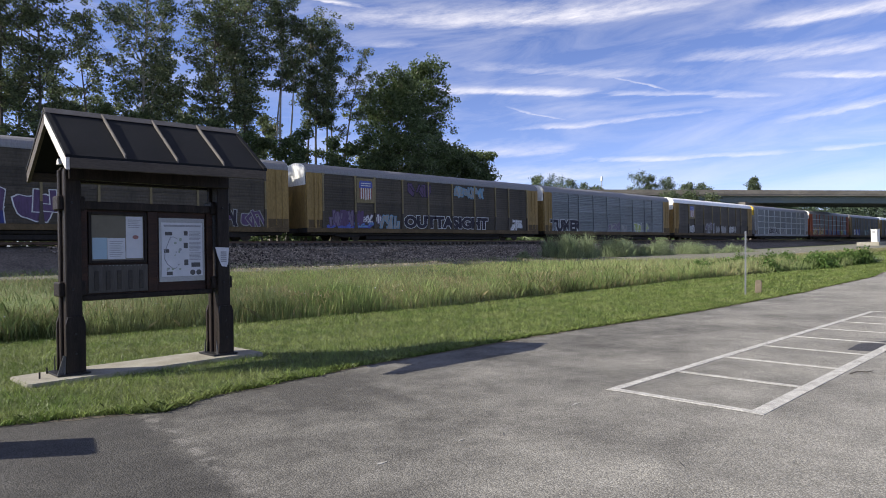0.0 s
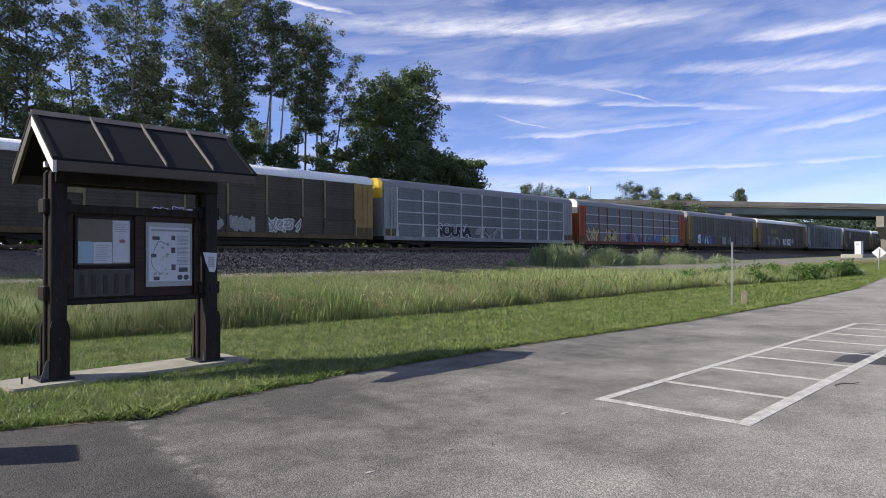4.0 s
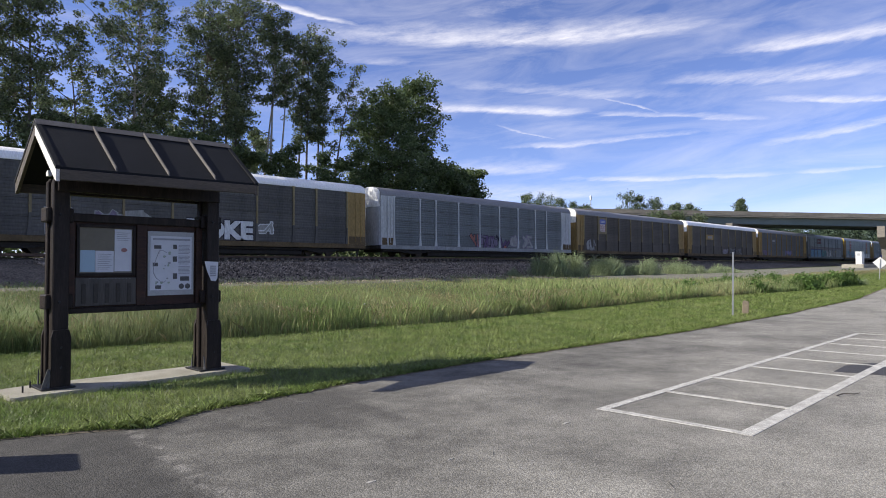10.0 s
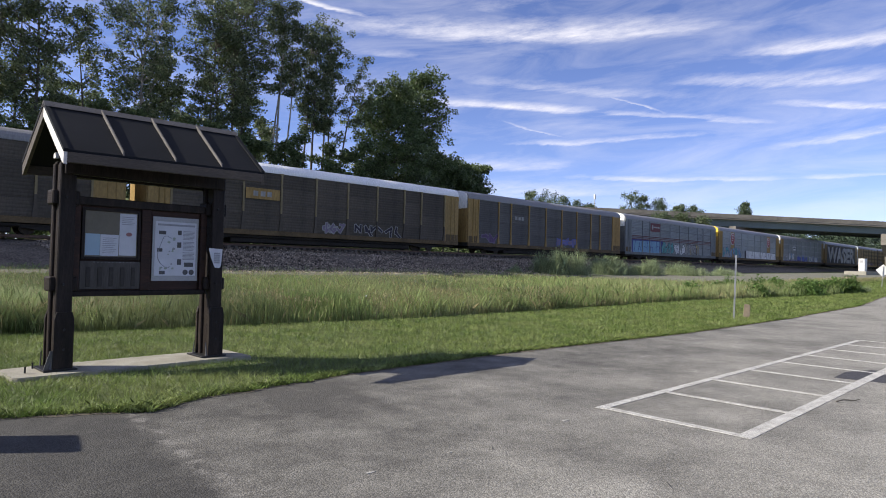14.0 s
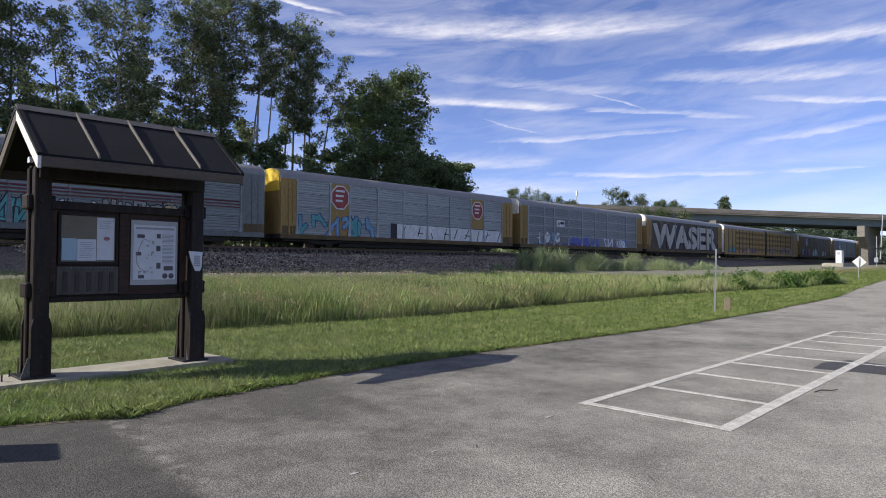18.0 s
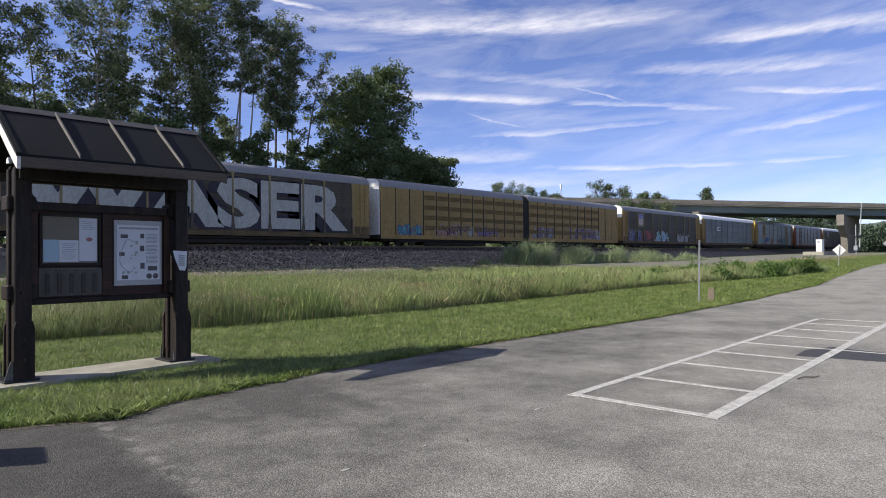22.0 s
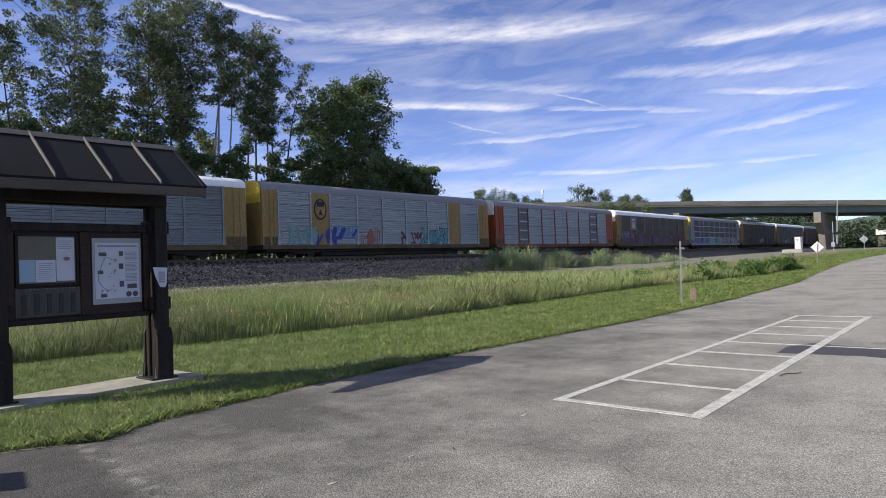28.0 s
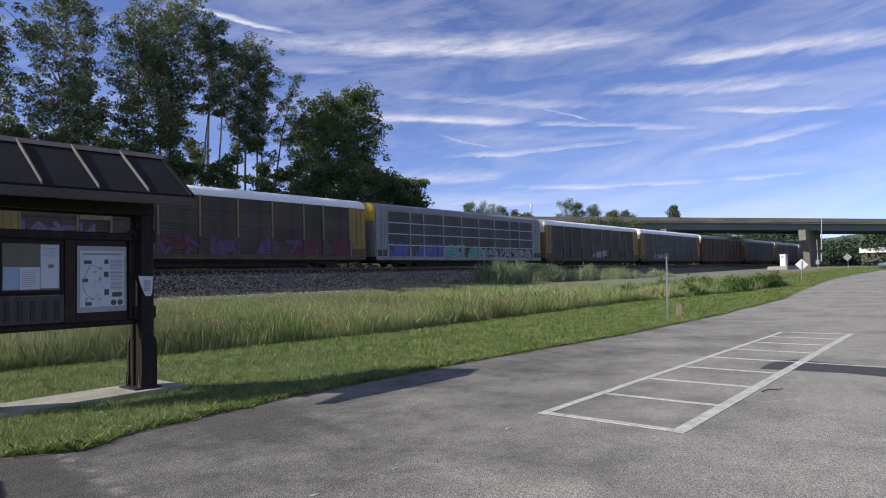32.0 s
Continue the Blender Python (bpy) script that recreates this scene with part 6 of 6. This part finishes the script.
    cap = part("pier_cap", prism(head, "y", -0.65, 0.65), M["bridge_concrete"], bridge, "concrete pier cap")
    stem = part("pier_column", prism([(3.2, top - 4.4), (12.6, top - 4.4), (11.8, z0), (4.0, z0)], "y", -0.6, 0.6), M["bridge_concrete"], bridge, "concrete wall pier")
    for ob in (cap, stem):
        ob.location = (base.x, base.y, 0)

# the road's embankment beyond the left end
bm = bmesh.new()
row = []
for u, h in ((-90, -0.9), (-6, -0.9), (10, -1.2), (22, -4.5)):
    row.append([bm.verts.new(on_bridge(u, w, (deck_top(u) + h) if s else 1.2)) for w, s in ((-16, 0), (-0.5, 1), (13, 1), (30, 0))])
for a, b in zip(row, row[1:]):
    for i in range(3):
        bm.faces.new((a[i], b[i], b[i + 1], a[i + 1]))
bm.faces.new(row[-1])
bmesh.ops.recalc_face_normals(bm, faces=bm.faces)
tagged(link("embankment", bm, M["soil"]), "grassy embankment carrying the road to the overpass", "embankment", kind="structure")


def far_tree(turn, dist, top, wide, low, seed, material="leaf_far", n=2200, size=0.34):
    """A tree given by its bearing, distance, top height and width."""
    x, y = math.sin(radians(turn)) * dist, math.cos(radians(turn)) * dist
    r = np.random.RandomState(seed)
    thing = tagged(empty("tree", Matrix.Translation((x, y, 0.5))), "distant green tree beyond the overpass", "tree", "distant trees")
    part("trunk", tube([(0, 0, 0), (0.1, 0, top * 0.5), (0, 0.1, top * 0.9)], [0.35, 0.22, 0.05], 6), M["bark"], thing)
    clumps = []
    for _ in range(46):
        a, q = r.uniform(0, math.tau), r.uniform(0, 1)
        h = low + (top - low) * q
        rr = 1.15 * wide * r.uniform(0.7, 1.25) * math.sin(math.pi * (0.10 + 0.82 * q)) ** 0.6 * math.sqrt(r.uniform(0.05, 1))
        clumps.append((math.cos(a) * rr, math.sin(a) * rr, h))
    c = np.repeat(np.array(clumps), n // 46, 0)
    leaf_mesh("crown", c + r.normal(0, 0.10 * wide + 0.18, c.shape), size, M[material], thing, 0.2, seed)
    return thing


def up(dist, degrees):
    return 1.65 + dist * math.tan(radians(degrees)) - 0.5


for i, (turn, dist, el, wide) in enumerate(((52.6, 175, 6.5, 2.4), (54.2, 175, 6.6, 2.8), (55.3, 172, 6.1, 2.2), (56.6, 170, 5.75, 2.0), (57.6, 172, 5.5, 1.8), (61.2, 165, 6.5, 2.6), (62.0, 166, 6.2, 1.8), (63.4, 168, 5.85, 2.0), (65.0, 165, 5.3, 2.0), (66.2, 163, 5.2, 1.8), (70.0, 168, 5.45, 1.1))):
    far_tree(turn, dist, up(dist, el), wide, up(dist, el) - 7 if el > 5.6 else up(dist, el) - 4, 500 + i, n=3200, size=0.18)
for i, (turn, dist, el, wide) in enumerate(((63.5, 137, 4.65, 2.0), (65.3, 136, 4.55, 1.7), (66.8, 136, 4.3, 1.3))):
    far_tree(turn, dist - 8, up(dist - 8, el), wide, up(dist - 8, el) - 3, 540 + i, "leaf", 2200, 0.19)
rs = np.random.RandomState(12)
for i in range(30):
    turn = 68.5 + i * 0.58
    dist = 225 + rs.uniform(0, 60)
    tall = (3.55 if turn < 78.5 else 2.35) + 0.35 * math.sin(i * 1.7) - 0.02 * i
    far_tree(turn, dist, up(dist, tall), 5.5, 1.0, 560 + i, "leaf_haze", 3600, 0.33)
for i in range(6):
    far_tree(84.6 + i * 1.4, 190 + 10 * i, up(190 + 10 * i, 2.5 - 0.1 * i), 6.0, 0.5, 600 + i, "leaf_haze", 2600, 0.4)

# low thicket along the far side of the track
r = np.random.RandomState(88)
n = 34000
x = r.uniform(-8, 200, n)
h = 3.4 + 0.9 * bumpy(x, x * 0.1, 11, 3)
ob = leaf_mesh("thicket", np.stack([x, 60 + r.normal(0, 1.2, n), 1.2 + h * r.uniform(0, 1, n) ** 0.8], 1), 0.26, M["leaf_dark"], None, 0.2, 88)
tagged(ob, "low green thicket along the far side of the track", "thicket", kind="stuff")

# wooded hills on the skyline
bm = bmesh.new()
prev = None
rs = np.random.RandomState(2)
for k in range(140):
    a = radians(30 + k * 0.7)
    h = 2.55 + 0.30 * math.sin(k * 0.31) + 0.18 * math.sin(k * 0.83 + 1) + rs.uniform(0, 0.16)
    h *= min(1.0, max(0.25, (k - 44) / 22 + 0.25))
    now = [bm.verts.new((math.sin(a) * d, math.cos(a) * d, z)) for d, z in ((620, -2), (760, 1400 * math.tan(radians(h)) * 0.35), (1100, 1.65 + 1100 * math.tan(radians(h))), (1400, -5))]
    if prev:
        for i in range(3):
            bm.faces.new((prev[i], prev[i + 1], now[i + 1], now[i]))
    prev = now
bmesh.ops.recalc_face_normals(bm, faces=bm.faces)
hills = tagged(link("hills", bm, M["hill"], smooth=False), "wooded green hills on the skyline", "hills", kind="structure")


def shed(turn, dist, wide, deep, high):
    x, y = math.sin(radians(turn)) * dist, math.cos(radians(turn)) * dist
    m = pose(x, y, float(land(x, y)) - 0.1, 0, 0, -turn)
    thing = tagged(empty("shed", m), "small dull shed with white metal roof among distant trees", "building")
    part("wall", box((-wide / 2, 0, 0), (wide / 2, deep, high * 0.74)), M["bark"], thing)
    part("roof", prism([(-0.4, high * 0.7), (deep / 2, high), (deep + 0.4, high * 0.7)], "x", -wide / 2 - 0.3, wide / 2 + 0.3), M["white_paint"], thing, "white sheet metal roof")


shed(84.05, 186, 5.6, 4.2, 4.6)

# signal case on a concrete pad beside the track
CASE_AT = (122.0, 26.0, 1.9)
m = pose(*CASE_AT, 0, 0, -8)
pad = link("concrete_pad", box((-2.4, -1.6, -0.9), (3.4, 1.6, 0.28), 0.03), M["concrete"])
pad.matrix_basis = m
tagged(pad, "pale concrete pad under the signal case", "pad")
case = tagged(empty("signal_case", m @ Matrix.Translation((0.6, 0, 0.28))), "white steel railway signal case on a concrete pad", "cabinet")
part("body", box((-0.5, -0.46, 0.0), (0.5, 0.46, 2.0), 0.04), M["white_paint"], case)
part("roof", box((-0.56, -0.52, 2.002), (0.56, 0.52, 2.08), 0.03), M["white_paint"], case)
part("door", box((-0.4, -0.49, 0.2), (0.2, -0.462, 1.8), 0.01), M["white_paint"], case)
part("vent", box((-0.53, -0.2, 1.4), (-0.502, 0.25, 1.8), 0.01), M["galv"], case, "grey louvred vent")


def back_sign(x, y, side, pole, lean, label, face="white_paint"):
    z = float(land(x, y)) - 0.05
    thing = tagged(empty("road_sign", pose(x, y, z, 0, lean, -math.degrees(math.atan2(x, y)) + 4)), label, "sign")
    h = side * 0.7071
    c = pole
    part("sign_plate", prism([(0, c + h), (h, c), (0, c - h), (-h, c)], "y", -0.004, 0.004), M[face], thing)
    part("pole", tube([(0, -0.04, -0.1), (0, -0.04, c + h * 0.6)], [0.03, 0.03], 8), M["galv"], thing, "grey steel post")


back_sign(61.0, 11.6, 0.70, 1.42, 3.0, "white diamond road sign seen from its back")
back_sign(97.0, 13.0, 0.72, 1.8, -2.0, "small grey diamond road sign seen from its back", "galv")

# crossing signal mast with its raised gate arm
m = pose(129.9, 22.0, float(land(129.9, 22.0)) - 0.05, 0, 0, -80)
mast = tagged(empty("crossing_signal", m), "grey railway crossing mast with raised gate arm", "signal")
part("mast", tube([(0, 0, 0), (0, 0, 5.2)], [0.09, 0.07], 8), M["galv"], mast)
part("gate_arm", tube([(0.5, 0.1, 0.9), (0.9, 0.1, 8.9)], [0.11, 0.07], 6), M["galv"], mast, "raised grey gate arm")
part("counterweight", box((0.2, -0.25, 0.6), (0.75, 0.25, 1.3), 0.05), M["steel_dark"], mast)
part("gear_case", box((-0.35, -0.3, 0.75), (0.25, 0.3, 1.6), 0.05), M["galv"], mast)
part("cross_arm", box((-0.65, -0.12, 3.1), (0.65, -0.04, 3.25), 0.02), M["steel_dark"], mast)
for x in (-0.5, 0.5):
    part("lamp_hood", tube([(x, -0.12, 3.17), (x, -0.38, 3.17)], [0.27, 0.20], 12), M["steel_dark"], mast, "black lamp hood")

# lamp mast beyond the embankment
tall = tagged(empty("light_mast", pose(math.sin(radians(58.07)) * 190, math.cos(radians(58.07)) * 190, 0.5)), "thin white light mast beyond the overpass", "lamp post")
part("mast", tube([(0, 0, 0), (0, 0, 20.9)], [0.16, 0.10], 8), M["galv"], tall)
part("lamp_head", box((-0.25, -0.25, 20.9), (0.25, 0.25, 22.3), 0.08), M["white_paint"], tall)

# white marker post and stone stub on the verge
pz = float(land(24.95, 9.44))
post = link("marker_post", prism([(-0.04, -0.022), (-0.015, -0.024), (-0.012, -0.01), (0.012, -0.01), (0.015, -0.024), (0.04, -0.022), (0.036, 0.015), (-0.036, 0.015)], "z", -0.2, 2.42), M["galv"])
post.matrix_basis = pose(24.92, 9.44, pz, 0, 1.2, -65) @ Matrix.Diagonal((0.75, 0.8, 1.0, 1.0))
tagged(post, "thin pale metal marker post in the grass", "post")
stub = link("stone_stub", prism([(-0.14, -0.1), (0.14, -0.1), (0.14, 0.46), (0.11, 0.54), (-0.09, 0.56), (-0.13, 0.51)], "y", -0.08, 0.08), M["stub_wood"])
bm = bmesh.new()
bm.from_mesh(stub.data)
bmesh.ops.bevel(bm, geom=list(bm.edges), offset=0.015, segments=1, affect="EDGES")
bm.to_mesh(stub.data)
stub.matrix_basis = pose(26.35, 9.5, float(land(26.35, 9.5)) - 0.02, 0, 3, -68) @ Matrix.Diagonal((0.85, 0.9, 1.0, 1.0))
tagged(stub, "short weathered stub post at the lot's edge", "post")
rock = link("boundary_stone", prism([(-0.3, -0.2), (0.3, -0.2), (0.34, 0.5), (0.1, 0.85), (-0.2, 0.7)], "y", -0.2, 0.2), M["stone"])
rock.matrix_basis = pose(70.6, 33.5, float(land(70.6, 33.5)), 0, 8, -40)
tagged(rock, "upright grey stone in the weeds", "stone")
twig = link("twig", tube([(0, 0, 0.02), (0.25, 0.05, 0.035), (0.5, 0.02, 0.02), (0.72, 0.08, 0.02)], [0.012, 0.012, 0.01, 0.006], 5), M["bark"])
twig.matrix_basis = pose(9.6, 2.34, float(base_height(9.7, 2.35)) + 0.03, 0, 0, -28) @ Matrix.Diagonal((0.65, 0.65, 0.8, 1))
tagged(twig, "small dry twig lying on the asphalt", "twig")


def road_car(m, colour, glass, high, long_, label):
    """A small closed car in parts: body, cabin, wheels, lights."""
    thing = tagged(empty("car", m), label, "car")
    w = 0.88
    side = [(-long_ / 2, 0.35), (-long_ / 2, 0.75), (-long_ / 2 + 0.15, 0.92), (long_ / 2 - 1.0, 0.92), (long_ / 2 - 0.1, 0.75), (long_ / 2, 0.55), (long_ / 2, 0.3), (long_ / 2 - 0.4, 0.22), (-long_ / 2 + 0.4, 0.22)]
    body = prism(side, "y", -w, w)
    bmesh.ops.bevel(body, geom=list(body.edges), offset=0.05, segments=2, affect="EDGES")
    part("body", body, colour, thing, smooth=True)
    cab = [(-long_ / 2 + 0.2, 0.9), (-long_ / 2 + 0.45, high - 0.06), (-long_ / 2 + 0.9, high), (0.35, high), (long_ / 2 - 1.1, 0.9)]
    cabin = prism(cab, "y", -w + 0.1, w - 0.1)
    bmesh.ops.bevel(cabin, geom=list(cabin.edges), offset=0.06, segments=2, affect="EDGES")
    part("cabin", cabin, colour, thing, smooth=True)
    for y in (-w + 0.08, w - 0.12):
        part("side_window", prism([(-long_ / 2 + 0.6, 0.96), (-long_ / 2 + 0.75, high - 0.12), (0.3, high - 0.12), (long_ / 2 - 1.35, 0.96)], "y", y, y + 0.04), glass, thing, "dark side glass")
    for x in (-long_ / 2 + 0.85, long_ / 2 - 0.85):
        for y in (-w + 0.02, w - 0.22):
            wh = part("wheel", tube([(x, y, 0.32), (x, y + 0.2, 0.32)], [0.32, 0.32], 16), M["under"], thing, "black tyre")
            part("rim", tube([(x, y - 0.012, 0.32), (x, y + 0.0, 0.32)], [0.2, 0.2], 12), M["galv"], wh)
    part("headlight", box((long_ / 2 - 0.12, -w + 0.05, 0.58), (long_ / 2 + 0.005, -w + 0.35, 0.72), 0.02), M["white_paint"], thing)
    part("tail_light", box((-long_ / 2 - 0.005, -w + 0.03, 0.62), (-long_ / 2 + 0.06, -w + 0.2, 0.85), 0.02), M["spray_red"], thing)
    return thing


M["car_glass"] = mat("car_glass", (0.015, 0.017, 0.02), 0.08, 0.0, scale=1, fine=2, spread=0.05)
M["car_blue"] = mat("car_blue", (0.20, 0.25, 0.31), 0.3, 0.5, scale=1, fine=2, spread=0.05)
M["car_white"] = mat("car_white", (0.8, 0.8, 0.8), 0.3, 0.0, scale=1, fine=2, spread=0.03)
M["car_dark"] = mat("car_dark", (0.10, 0.05, 0.045), 0.3, 0.2, scale=1, fine=2, spread=0.05)
road_car(pose(104.7, 8.2, float(land(104.7, 8.2)) + 0.02, 0, 0, 82), M["car_blue"], M["car_glass"], 1.42, 4.7, "blue-grey hatchback parked at the lot's far end")
# traffic on the overpass: name, seconds at which it passes u = 80, label
traffic = [(road_car(Matrix(), M["car_white"], M["car_glass"], 1.55, 4.8, "white car driving over the overpass"), 19.10),
           (road_car(Matrix(), M["car_dark"], M["car_glass"], 1.5, 4.7, "dark red car driving over the overpass"), 22.33)]


# ---- what moves ----
def front_place(t):
    """Where the first wholly seen car starts along the track at t seconds: the train slows a little."""
    return 25.166 - 19.3945 * t + 0.018428 * t * t


def motions():
    for car, place in train:
        rows = []
        for t in range(0, 33, 2):
            s = front_place(t) + place
            rows.append((t, pose(s, 40.36, RAIL_TOP + GRADE * s, 0, -math.degrees(GRADE), 0)))
        walk(car, rows)
    for car, when in traffic:
        rows = []
        first, last = when - 68 / 23.2, when + 160 / 23.2
        for t in (0, first, when, last, 32):
            u = 80 - 23.2 * (min(max(t, first), last) - when)
            p = on_bridge(u, 3.2, deck_top(u) - 0.82)
            rows.append((t, pose(p.x, p.y, p.z, 0, math.degrees(-0.0325), math.degrees(math.atan2(0.772, -0.635)))))
        walk(car, rows)


motions()
